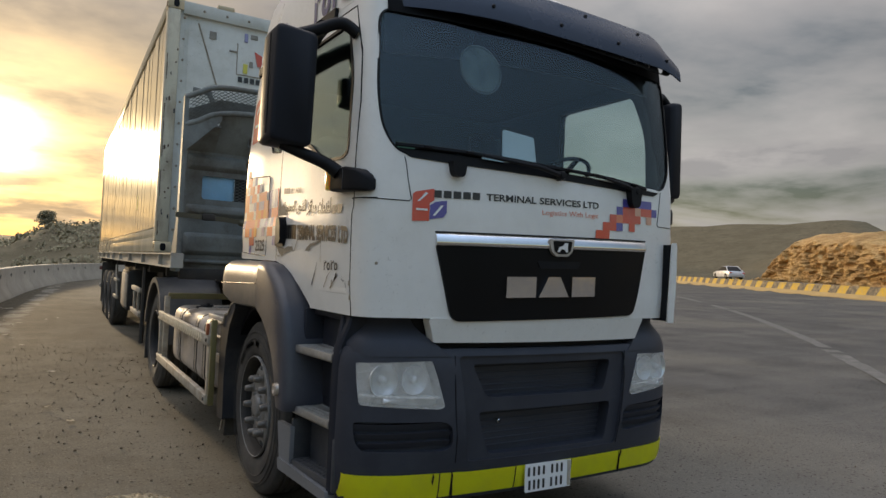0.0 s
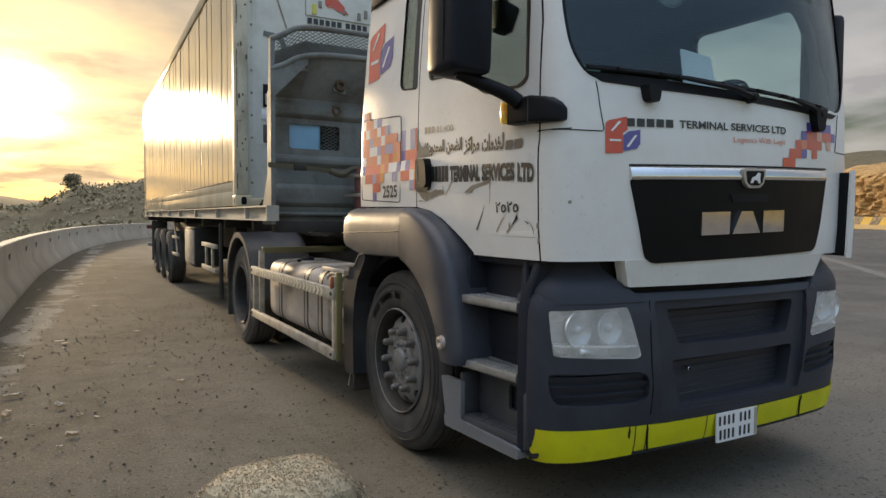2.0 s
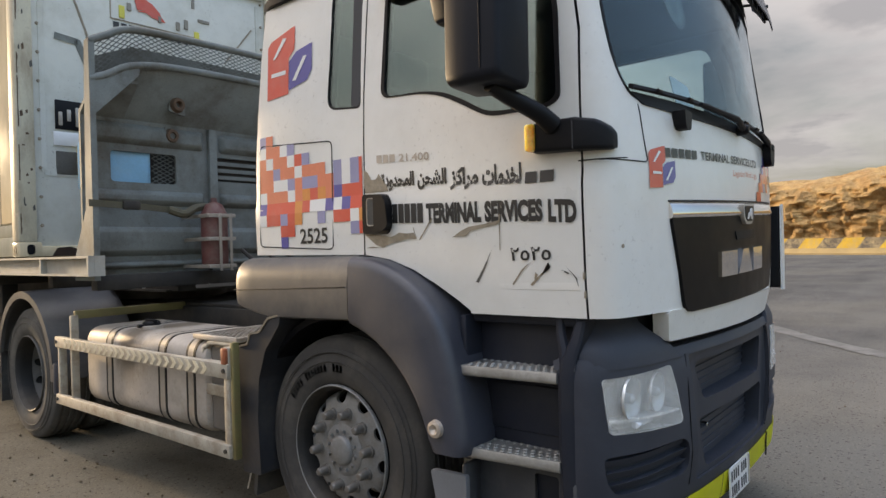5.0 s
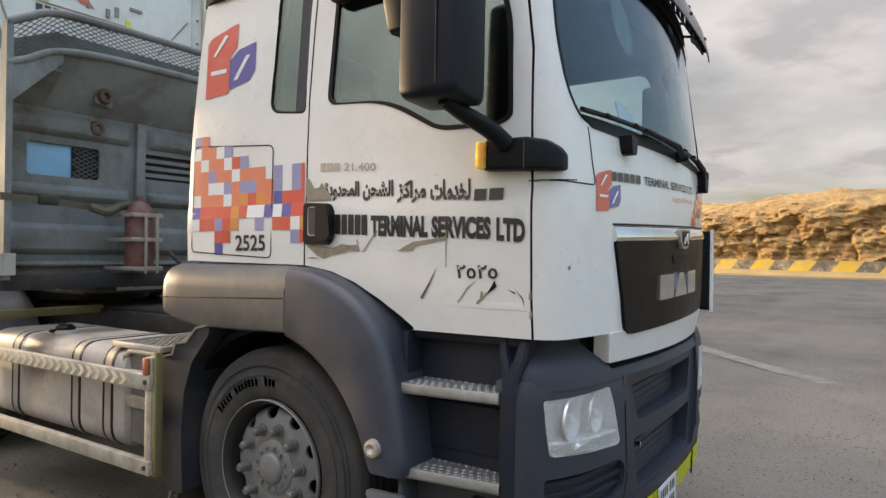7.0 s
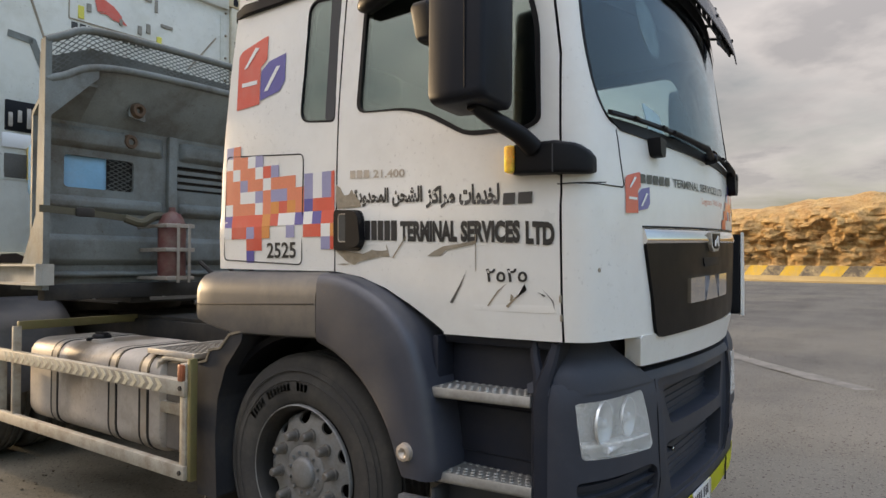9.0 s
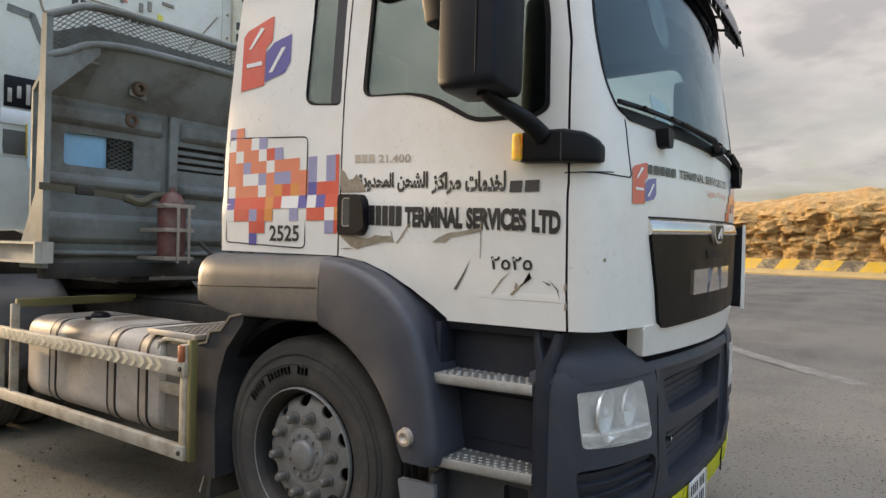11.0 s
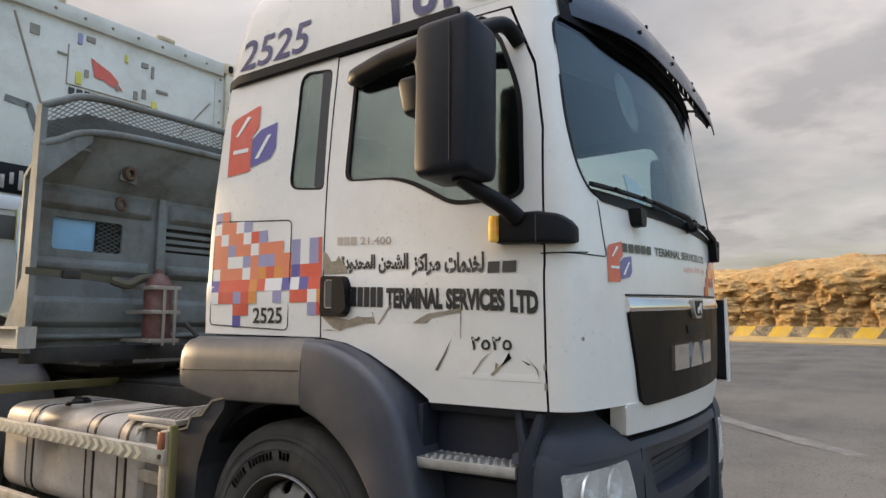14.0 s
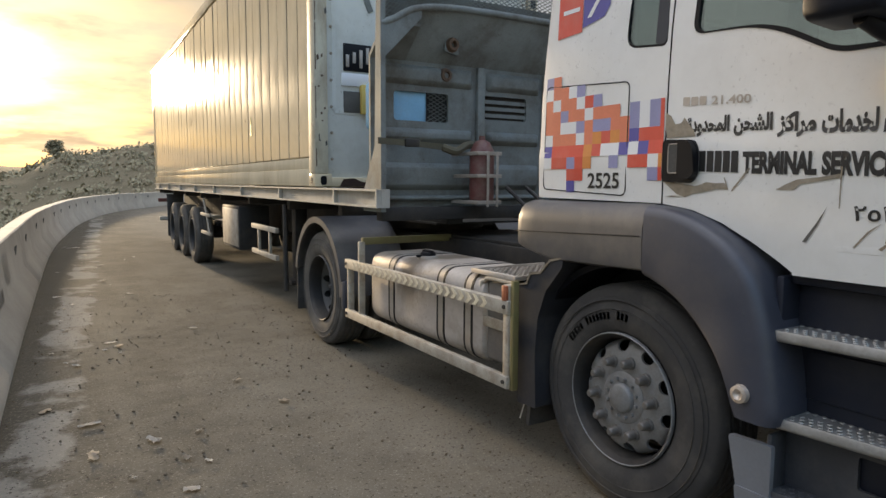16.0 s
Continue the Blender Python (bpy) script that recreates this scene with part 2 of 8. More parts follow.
M_step = pmat("step_aluminium", (0.40, 0.40, 0.39), 0.42, 0.7, var=0.2, scale=12, bump=0.15, dirt=(0.2, 0.17, 0.13), dirt_amt=0.5, dirt_scale=9)
M_steel = pmat("chassis_steel", (0.022, 0.021, 0.020), 0.7, 0.1, var=0.3, bump=0.2, dirt=(0.10, 0.08, 0.06), dirt_amt=0.5)
M_guard = pmat("grey_guard_paint", (0.40, 0.355, 0.285), 0.65, var=0.18, bump=0.12, dirt=(0.17, 0.115, 0.065), dirt_amt=0.75, dirt_scale=9, specks=0.50)
M_olive = pmat("yellowed_paint", (0.165, 0.145, 0.055), 0.6, var=0.2, dirt=(0.18, 0.12, 0.06), dirt_amt=0.6, dirt_scale=9)
M_yellow = pmat("yellow_reflective_tape", (1.0, 0.95, 0.035), 0.38, var=0.03, scale=8, bump=0.08, bscale=30, dirt=(0.7, 0.64, 0.10), dirt_amt=0.3, dirt_scale=6)
M_cont = pmat("cream_container_paint", (0.64, 0.54, 0.375), 0.13, spec=0.03, var=0.14, scale=2.2, bump=0.06, bscale=9, dirt=(0.36, 0.25, 0.14), dirt_amt=0.42, dirt_scale=1.6, stretch=(1, 1, 0.35), specks=0.55)
M_contw = pmat("white_reefer_panel", (0.62, 0.625, 0.575), 0.45, var=0.06, scale=2, bump=0.08, bscale=12, dirt=(0.34, 0.32, 0.24), dirt_amt=0.45, dirt_scale=2.5, specks=0.60)
M_post = pmat("stained_post_paint", (0.60, 0.55, 0.42), 0.5, var=0.12, scale=3, bump=0.1, dirt=(0.20, 0.12, 0.065), dirt_amt=0.75, dirt_scale=4, stretch=(1, 1, 0.4), specks=0.70)
M_trail = pmat("trailer_grey_paint", (0.40, 0.385, 0.34), 0.6, var=0.12, scale=3, bump=0.15, dirt=(0.22, 0.15, 0.09), dirt_amt=0.45, dirt_scale=5, specks=0.50)
M_head = pmat("headboard_grey_paint", (0.190, 0.208, 0.200), 0.62, var=0.2, scale=3, bump=0.15, dirt=(0.075, 0.055, 0.036), dirt_amt=0.8, dirt_scale=2.6, specks=0.85, spec=0.16)
M_rust = pmat("rust", (0.115, 0.072, 0.046), 0.85, var=0.35, scale=20, bump=0.3)
M_red = pmat("red_extinguisher_paint", (0.17, 0.055, 0.05), 0.6, var=0.2, dirt=(0.20, 0.14, 0.11), dirt_amt=0.5)
M_blue = pmat("blue_plastic", (0.20, 0.44, 0.64), 0.5, var=0.12, dirt=(0.3, 0.33, 0.36), dirt_amt=0.4)
M_conc = pmat("barrier_concrete", (0.355, 0.328, 0.275), 0.85, var=0.16, scale=1.4, bump=0.4, bscale=40, dirt=(0.20, 0.18, 0.15), dirt_amt=0.5, dirt_scale=1.2, specks=0.50)
M_mark = pmat("faded_paint_mark", (0.275, 0.255, 0.22), 0.9, var=0.2, bump=0.3, dirt=(0.34, 0.32, 0.28), dirt_amt=0.6, dirt_scale=8)
M_slot = pmat("dark_slot_grey", (0.10, 0.095, 0.085), 0.9, var=0.25, bump=0.4)
M_ytraf = pmat("yellow_traffic_paint", (0.58, 0.375, 0.035), 0.75, var=0.18, scale=1.6, bump=0.2, dirt=(0.42, 0.32, 0.15), dirt_amt=0.9, dirt_scale=2.4)
M_btraf = pmat("black_traffic_paint", (0.115, 0.098, 0.078), 0.8, var=0.3, scale=1.6, bump=0.2, dirt=(0.44, 0.35, 0.20), dirt_amt=1.0, dirt_scale=3.0)
M_bconc = pmat("sandy_barrier_concrete", (0.40, 0.305, 0.150), 0.85, var=0.15, scale=1.2, bump=0.3)
M_ink = pmat("black_vinyl", (0.015, 0.015, 0.016), 0.5, var=0.15, bump=0, coat=0.5)
M_inkblue = pmat("navy_vinyl", (0.065, 0.065, 0.165), 0.5, var=0.15, bump=0, dirt=(0.4, 0.4, 0.45), dirt_amt=0.3, dirt_scale=6)
M_vred = pmat("red_vinyl", (0.68, 0.070, 0.036), 0.45, var=0.08, bump=0, dirt=(0.55, 0.35, 0.28), dirt_amt=0.25, coat=0.8)
M_vora = pmat("orange_vinyl", (0.74, 0.205, 0.105), 0.45, var=0.10, bump=0, coat=0.8)
M_vblue = pmat("blue_vinyl", (0.085, 0.075, 0.33), 0.45, var=0.10, bump=0, coat=0.8)
M_vlil = pmat("lilac_vinyl", (0.28, 0.28, 0.48), 0.45, var=0.10, bump=0, coat=0.8)
M_vpale = pmat("pale_orange_vinyl", (0.68, 0.36, 0.25), 0.45, var=0.10, bump=0, coat=0.8)
M_vyel = pmat("amber_vinyl", (0.70, 0.25, 0.05), 0.45, var=0.10, bump=0, coat=0.8)
M_vwhite = pmat("white_vinyl", (0.78, 0.78, 0.78), 0.45, var=0.03, bump=0, coat=0.8)
M_scrape = pmat("scraped_paint", (0.27, 0.225, 0.165), 0.7, var=0.35, scale=22, bump=0.2, dirt=(0.40, 0.36, 0.30), dirt_amt=0.5, dirt_scale=18)
M_paper = pmat("white_paper", (0.75, 0.77, 0.8), 0.8, var=0.03, bump=0)
M_amber = pmat("amber_lens", (0.95, 0.62, 0.14), 0.15, var=0.2, scale=30, bump=0.2, bscale=60, coat=0.9)
mb_ = M_amber.node_tree.nodes["Principled BSDF"].inputs
mb_["Subsurface Weight"].default_value, mb_["Subsurface Scale"].default_value = 1.0, 0.06
mb_["Subsurface Radius"].default_value = (1.0, 0.7, 0.25)
M_reflect = pmat("clear_reflector", (0.46, 0.40, 0.34), 0.2, 0.3, var=0.15, scale=40, bump=0.2, bscale=90)
M_lampin = pmat("lamp_reflector", (0.86, 0.87, 0.86), 0.28, 0.25, var=0.1, bump=0.25, bscale=24)
M_bowl = pmat("lamp_bowl", (0.66, 0.68, 0.68), 0.18, 0.5, var=0.3, scale=18, bump=0.2, bscale=40)
M_glass = glass("windscreen_glass", (0.84, 0.91, 0.91), (0.84, 0.93, 1.0), film=0.042)
M_sglass = glass("side_window_glass", (0.80, 0.87, 0.85), (0.86, 1.0, 0.96), film=0.18)
M_lens = glass("headlamp_lens", (0.97, 0.97, 0.97), rough=0.10, film=0.07, haze=0.20)
M_visor = pmat("dark_visor_acrylic", (0.016, 0.022, 0.042), 0.24, var=0.1, bump=0)
M_mirror = pmat("mirror_glass", (0.85, 0.87, 0.9), 0.03, 1.0, var=0.0, bump=0)
M_litter = pmat("pale_litter", (0.40, 0.37, 0.32), 0.85, var=0.2, rand=0.45)
M_stone = pmat("dark_pebbles", (0.11, 0.088, 0.062), 0.95, var=0.3, bump=0.3, spec=0.08)
M_car = pmat("white_car_paint", (0.72, 0.73, 0.75), 0.25, var=0.03, bump=0, coat=0.6)


# ---- mesh helpers ----
def rpoly(pts, r, n=4):
    """A polygon with its corners rounded; r is one radius or one for each corner."""
    out, k = [], len(pts)
    for i in range(k):
        p, a, b = Vector(pts[i]), Vector(pts[i - 1]), Vector(pts[(i + 1) % k])
        rr = r[i] if isinstance(r, (list, tuple)) else r
        da, db = (a - p), (b - p)
        d = min(rr, da.length * 0.45, db.length * 0.45)
        if d < 1e-4:
            out.append(tuple(p))
            continue
        s, e = p + da.normalized() * d, p + db.normalized() * d
        for j in range(n + 1):
            t = j / n
            q = (1 - t) ** 2 * s + 2 * t * (1 - t) * p + t * t * e
            out.append((q.x, q.y))
    return out


def put3(axis, u, v, w):
    return {"x": (w, u, v), "y": (u, w, v), "z": (u, v, w)}[axis]


def prism(bm, pts, axis, lo, hi, mi=0):
    """Extrudes a polygon: axis x takes (y, z), y takes (x, z), z takes (x, y)."""
    a = [bm.verts.new(put3(axis, u, v, lo)) for u, v in pts]
    b = [bm.verts.new(put3(axis, u, v, hi)) for u, v in pts]
    fs = [bm.faces.new(a), bm.faces.new(b[::-1])]
    for i in range(len(a)):
        j = (i + 1) % len(a)
        fs.append(bm.faces.new((a[j], a[i], b[i], b[j])))
    bmesh.ops.recalc_face_normals(bm, faces=fs)
    for f in fs:
        f.material_index = mi
    return fs


def box(bm, lo, hi, bevel=0.0, seg=2, mi=0):
    vs = [bm.verts.new((x, y, z)) for x in (lo[0], hi[0]) for y in (lo[1], hi[1]) for z in (lo[2], hi[2])]
    fs = [bm.faces.new([vs[i] for i in q]) for q in ((0, 1, 3, 2), (4, 6, 7, 5), (0, 4, 5, 1), (2, 3, 7, 6), (0, 2, 6, 4), (1, 5, 7, 3))]
    for f in fs:
        f.material_index = mi
    if bevel:
        es = list({e for f in fs for e in f.edges})
        r = bmesh.ops.bevel(bm, geom=es, offset=bevel, segments=seg, affect="EDGES", profile=0.5)
        for f in r["faces"]:
            f.material_index = mi
    return vs


def loft(bm, rings, cap=True, closed=True, mi=0):
    vr = [[bm.verts.new(p) for p in ring] for ring in rings]
    fs, n = [], len(rings[0])
    for a, b in zip(vr, vr[1:]):
        for i in range(n if closed else n - 1):
            j = (i + 1) % n
            fs.append(bm.faces.new((a[i], a[j], b[j], b[i])))
    if cap:
        fs += [bm.faces.new(vr[0][::-1]), bm.faces.new(vr[-1])]
    for f in fs:
        f.material_index = mi
    bmesh.ops.recalc_face_normals(bm, faces=fs)
    return fs


def lathe(bm, prof, seg=48, axis="x", centre=(0, 0, 0), closed=False, mi=0):
    """Turns a profile of (distance along the axis, radius) round the axis."""
    rings = []
    for k in range(seg):
        a = 2 * math.pi * k / seg
        c, s = math.cos(a), math.sin(a)
        ring = []
        for d, r in prof:
            p = {"x": (d, r * c, r * s), "y": (r * c, d, r * s), "z": (r * c, r * s, d)}[axis]
            ring.append(bm.verts.new(Vector(p) + Vector(centre)))
        rings.append(ring)
    fs, n = [], len(prof)
    for k in range(seg):
        a, b = rings[k], rings[(k + 1) % seg]
        for i in range(n if closed else n - 1):
            j = (i + 1) % n
            fs.append(bm.faces.new((a[i], b[i], b[j], a[j])))
    for f in fs:
        f.material_index = mi
    bmesh.ops.remove_doubles(bm, verts=[v for r in rings for v in r], dist=1e-5)
    fs = [f for f in fs if f.is_valid]
    bmesh.ops.recalc_face_normals(bm, faces=fs)
    return fs


def tube(bm, pts, r, seg=10, mi=0):
    """A round bar along a line of points."""
    pts = [Vector(p) for p in pts]
    rings, ref = [], None
    for i, p in enumerate(pts):
        d = (pts[min(i + 1, len(pts) - 1)] - pts[max(i - 1, 0)]).normalized()
        if ref is None:
            ref = d.orthogonal().normalized()
        ref = (ref - d * ref.dot(d)).normalized()
        o = d.cross(ref)
        rr = r[i] if isinstance(r, (list, tuple)) else r
        rings.append([p + rr * (math.cos(2 * math.pi * k / seg) * ref + math.sin(2 * math.pi * k / seg) * o) for k in range(seg)])
    return loft(bm, rings, mi=mi)


def smooth_line(pts, n=6):
    """Catmull-Rom through the points."""
    P = [Vector(p) for p in pts]
    P = [2 * P[0] - P[1]] + P + [2 * P[-1] - P[-2]]
    out = []
    for i in range(1, len(P) - 2):
        for k in range(n):
            t = k / n
            a, b, c, d = P[i - 1:i + 3]
            out.append(0.5 * (2 * b + (c - a) * t + (2 * a - 5 * b + 4 * c - d) * t * t + (3 * b - a - 3 * c + d) * t ** 3))
    return out + [P[-2]]


def finish(me, sharp=38):
    for p in me.polygons:
        p.use_smooth = True
    me.set_sharp_from_angle(angle=radians(sharp))
    return me


def mesh_of(name, bm, mats, sharp=38):
    me = bpy.data.meshes.new(name)
    bm.to_mesh(me)
    bm.free()
    for m in mats if isinstance(mats, (list, tuple)) else [mats]:
        me.materials.append(m)
    return finish(me, sharp)


def part(name, bm, mats, parent=None, label="", sharp=38):
    """Links a bmesh as one mesh object under a thing or a part."""
    me = bm if isinstance(bm, bpy.types.Mesh) else mesh_of(name, bm, mats, sharp)
    ob = new(name, me)
    ob.parent = parent
    return tagged(ob, label)


def thing(name, label, category, group="", kind="", at=None):
    ob = new(name)
    ob.empty_display_size = 0.3
    if at is not None:
        ob.matrix_basis = at
    return tagged(ob, label, category, group, kind)


def boolean(me_a, me_b, op="DIFFERENCE"):
    """The solid that is left of mesh a after the operation with mesh b."""
    a, b = new("solid_a", me_a), new("solid_b", me_b)
    md = a.modifiers.new("cut", "BOOLEAN")
    md.operation, md.solver, md.object, md.material_mode = op, "EXACT", b, "TRANSFER"
    out = bpy.data.meshes.new_from_object(a.evaluated_get(bpy.context.evaluated_depsgraph_get()))
    for o in (a, b):
        bpy.data.objects.remove(o)
    return out


def quick(fn, *args, mats=None, **kw):
    bm = bmesh.new()
    fn(bm, *args, **kw)
    me = bpy.data.meshes.new("solid")
    bm.to_mesh(me)
    bm.free()
    for m in mats or []:
        me.materials.append(m)
    return me


def text_bm(body, bold=0.0, shear=0.0):
    """Letters as a flat mesh, fitted to the unit box."""
    cu = bpy.data.curves.new("letters", "FONT")
    cu.body, cu.resolution_u, cu.offset, cu.shear = body, 3, bold, shear
    ob = new("letters", cu)
    me = bpy.data.meshes.new_from_object(ob.evaluated_get(bpy.context.evaluated_depsgraph_get()))
    bpy.data.objects.remove(ob)
    bm = bmesh.new()
    bm.from_mesh(me)
    xs, ys = [v.co.x for v in bm.verts], [v.co.y for v in bm.verts]
    for v in bm.verts:
        v.co = ((v.co.x - min(xs)) / (max(xs) - min(xs)), (v.co.y - min(ys)) / (max(ys) - min(ys)), 0)
    return bm


def flat_bm(polys):
    bm = bmesh.new()
    for p in polys:
        bm.faces.new([bm.verts.new((x, y, 0)) for x, y in p])
    return bm


def rect(x0, y0, x1, y1):
    return [(x0, y0), (x1, y0), (x1, y1), (x0, y1)]


# ---- the ground, one sheet to the horizon ----
BARRIER = [(-3.98, -40), (-3.98, -12), (-3.96, -4), (-3.94, 2), (-3.87, 6), (-3.76, 10), (-3.58, 15), (-3.2, 20), (-2.55, 26), (-1.3, 32.5), (0.7, 38.5), (4.2, 45), (9, 51), (16, 57.5), (26, 65)]
MEDIAN = [(33.5, -60), (32.6, -30), (32.4, -12), (33.0, -2), (35.6, 6.2), (40.8, 16.4), (51, 32), (64, 50), (84, 74), (112, 104)]


def barrier_x(y):
    return float(np.interp(y, [p[1] for p in BARRIER], [p[0] for p in BARRIER]))


def median_x(y):
    return float(np.interp(y, [p[1] for p in MEDIAN], [p[0] for p in MEDIAN]))


def bump01(v, c, w):
    return math.exp(-((v - c) / w) ** 2)


def ground_z(x, y):
    road = 0.0165 * max(0.0, x - 2.0)
    road = min(road, 1.25)
    over = x - median_x(min(max(y, -60), 104))
    road += 0.7 * max(0.0, min(1.0, (over - 0.6) / 2.5)) * max(0.0, min(1.0, (y - 8) / 22))
    gap = (barrier_x(min(max(y, -40), 65)) - 0.4) - x
    r = math.hypot(x, y)
    az = math.degrees(math.atan2(x, y))
    z = road
    if gap > 0:
        z = -min(gap, 30) * 0.35 * (1 - math.exp(-gap / 3))
    # hills behind the bend and across the valley
    far = max(0.0, min(1.0, (r - 70) / 90))
    rough = noise.noise((x * 0.012, y * 0.012, 3.0)) * 2.0 + noise.noise((x * 0.05, y * 0.05, 1.0)) * 0.8
    if far > 0 and -60 < az < 40:
        ridge = 0.0333 + 0.012 * max(0.0, min(1.0, (az - 1.5) / 4.0)) + 0.03 * max(0.0, min(1.0, (az - 6) / 20))
        ridge -= 0.030 * max(0.0, min(1.0, (-az + 0.0) / 3.0))
        top = 1.4 + ridge * min(r, 190) if r < 230 else 1.4 + ridge * 190 - (r - 230) * 0.12
        h = max(top, -40) * far + rough * far
        z = z * (1 - far) + h * far
        # the far hill and the faint ridge behind it
        if r > 260:
            z = max(z, 1.4 + 430 * 0.036 * bump01(az, -10.6, 5.2) * bump01(r, 430, 120) - 20 * (1 - bump01(r, 430, 150)))
            z = max(z, 1.4 + 0.021 * 1700 * bump01(r, 1700, 500) + 6 * math.sin(az * 0.9) - 30 * (1 - bump01(r, 1700, 600)))
    if az >= 40 or az <= -60:
        back = x - median_x(min(max(y, -60), 100))
        if 38 < az < 140 and back > 30:
            h = 1.3 + (back - 30) * 0.25
            fade = max(0.0, min(1.0, (az - 38) / 8)) * max(0.0, min(1.0, (74 - az) / 9))
            z = max(z, (min(h, 25) + rough * 0.6) * fade)
        if az < -60 or az > 140:
            z += far * rough
    return z


def ground():
    bm = bmesh.new()
    rs = [0.0] + [0.6 * 1.075 ** k for k in range(122)]
    segs = 300
    rings = []
    for r in rs[1:]:
        ring = []
        for k in range(segs):
            a = 2 * math.pi * k / segs
            x, y = r * math.sin(a) - 1.0, r * math.cos(a) + 3.0
            z = ground_z(x, y)
            if r < 30:
                z += 0.012 * noise.noise((x * 0.7, y * 0.7, 0)) + 0.004 * noise.noise((x * 4, y * 4, 2))
            ring.append(bm.verts.new((x, y, z)))
        rings.append(ring)
    mid = bm.verts.new((-1, 3, 0))
    for k in range(segs):
        bm.faces.new((mid, rings[0][(k + 1) % segs], rings[0][k]))
    for a, b in zip(rings, rings[1:]):
        for k in range(segs):
            j = (k + 1) % segs
            bm.faces.new((a[k], a[j], b[j], b[k]))
    bmesh.ops.recalc_face_normals(bm, faces=bm.faces)
    m = bpy.data.materials.new("ground_cover")
    m.use_nodes = True
    nt = m.node_tree
    b = nt.nodes["Principled BSDF"]
    co = node(nt, "ShaderNodeTexCoord").outputs["Object"]
    sp = node(nt, "ShaderNodeSeparateXYZ", {0: co})

    def nz(scale, detail=6.0, rough=0.6):
        return node(nt, "ShaderNodeTexNoise", {"Vector": co, "Scale": scale, "Detail": detail, "Roughness": rough}).outputs[0]

    grit, mid_n, big_n, huge = nz(70.0, 3.0), nz(5.0), nz(0.9), nz(0.16)
    dirt = mixc(nt, ramp(nt, mid_n, 0.30, 0.72), (0.064, 0.057, 0.044), (0.105, 0.093, 0.071))
    dirt = mixc(nt, maths(nt, "MULTIPLY", ramp(nt, big_n, 0.46, 0.62), 0.6), dirt, (0.132, 0.118, 0.091))
    dirt = mixc(nt, maths(nt, "MULTIPLY", ramp(nt, nz(1.7, 8.0, 0.7), 0.50, 0.64), 0.5), dirt, (0.080, 0.070, 0.053))
    clod = maths(nt, "MULTIPLY", ramp(nt, nz(11.0, 5.0, 0.7), 0.56, 0.66), ramp(nt, nz(0.7, 4.0), 0.46, 0.60))
    dirt = mixc(nt, maths(nt, "MULTIPLY", clod, 0.55), dirt, (0.055, 0.046, 0.036))
    wheeled = node(nt, "ShaderNodeMapping", {"Vector": co, "Rotation": (0, 0, radians(9)), "Scale": (1.6, 0.16, 1.0)}).outputs[0]
    wheeled = node(nt, "ShaderNodeTexNoise", {"Vector": wheeled, "Scale": 1.0, "Detail": 6.0, "Roughness": 0.62}).outputs[0]
    dirt = mixc(nt, maths(nt, "MULTIPLY", ramp(nt, wheeled, 0.50, 0.66), 0.45), dirt, (0.136, 0.122, 0.094))
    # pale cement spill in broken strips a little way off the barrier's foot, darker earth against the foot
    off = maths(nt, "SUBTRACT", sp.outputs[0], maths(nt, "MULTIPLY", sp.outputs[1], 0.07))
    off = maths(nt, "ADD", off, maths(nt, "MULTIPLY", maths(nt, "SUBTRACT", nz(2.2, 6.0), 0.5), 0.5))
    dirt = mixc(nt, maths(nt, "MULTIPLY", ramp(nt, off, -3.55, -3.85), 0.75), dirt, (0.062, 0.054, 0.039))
    verge = maths(nt, "MULTIPLY", maths(nt, "MULTIPLY", ramp(nt, off, -3.86, -3.80), ramp(nt, off, -3.44, -3.50)), ramp(nt, nz(0.8, 5.0, 0.6), 0.47, 0.51))
    dirt = mixc(nt, maths(nt, "MULTIPLY", verge, 0.75), dirt, (0.215, 0.200, 0.170))
    # paler, patchy ground from the shoulder towards the truck
    truck_pale = maths(nt, "MULTIPLY", ramp(nt, off, -2.9, -1.7), ramp(nt, nz(1.3, 6.0, 0.65), 0.36, 0.60, 0.25, 0.8))
    dirt = mixc(nt, truck_pale, dirt, (0.158, 0.142, 0.113))
    asphalt = mixc(nt, ramp(nt, big_n, 0.35, 0.65), (0.076, 0.075, 0.072), (0.118, 0.114, 0.108))
    asphalt = mixc(nt, maths(nt, "MULTIPLY", ramp(nt, huge, 0.48, 0.60), 0.55), asphalt, (0.178, 0.164, 0.140))
    lane = node(nt, "ShaderNodeMapping", {"Vector": co, "Rotation": (0, 0, radians(-42)), "Scale": (0.07, 1.1, 1.0)}).outputs[0]
    lane = node(nt, "ShaderNodeTexNoise", {"Vector": lane, "Scale": 1.0, "Detail": 6.0, "Roughness": 0.6}).outputs[0]
    asphalt = mixc(nt, maths(nt, "MULTIPLY", ramp(nt, lane, 0.48, 0.66), 0.5), asphalt, (0.142, 0.136, 0.125))
    asphalt = mixc(nt, maths(nt, "MULTIPLY", ramp(nt, lane, 0.46, 0.32), 0.45), asphalt, (0.090, 0.088, 0.084))
    scrub = mixc(nt, ramp(nt, nz(0.12), 0.35, 0.65), (0.118, 0.100, 0.064), (0.158, 0.134, 0.088))
    scrub = mixc(nt, ramp(nt, nz(0.45, 8.0), 0.52, 0.66), scrub, (0.105, 0.092, 0.058))
    # sandy shoulder beside the barrier, worn asphalt further out
    edge = maths(nt, "ADD", sp.outputs[0], maths(nt, "MULTIPLY", maths(nt, "SUBTRACT", huge, 0.5), 7.0))
    edge = maths(nt, "SUBTRACT", edge, maths(nt, "MULTIPLY", sp.outputs[1], 0.15))
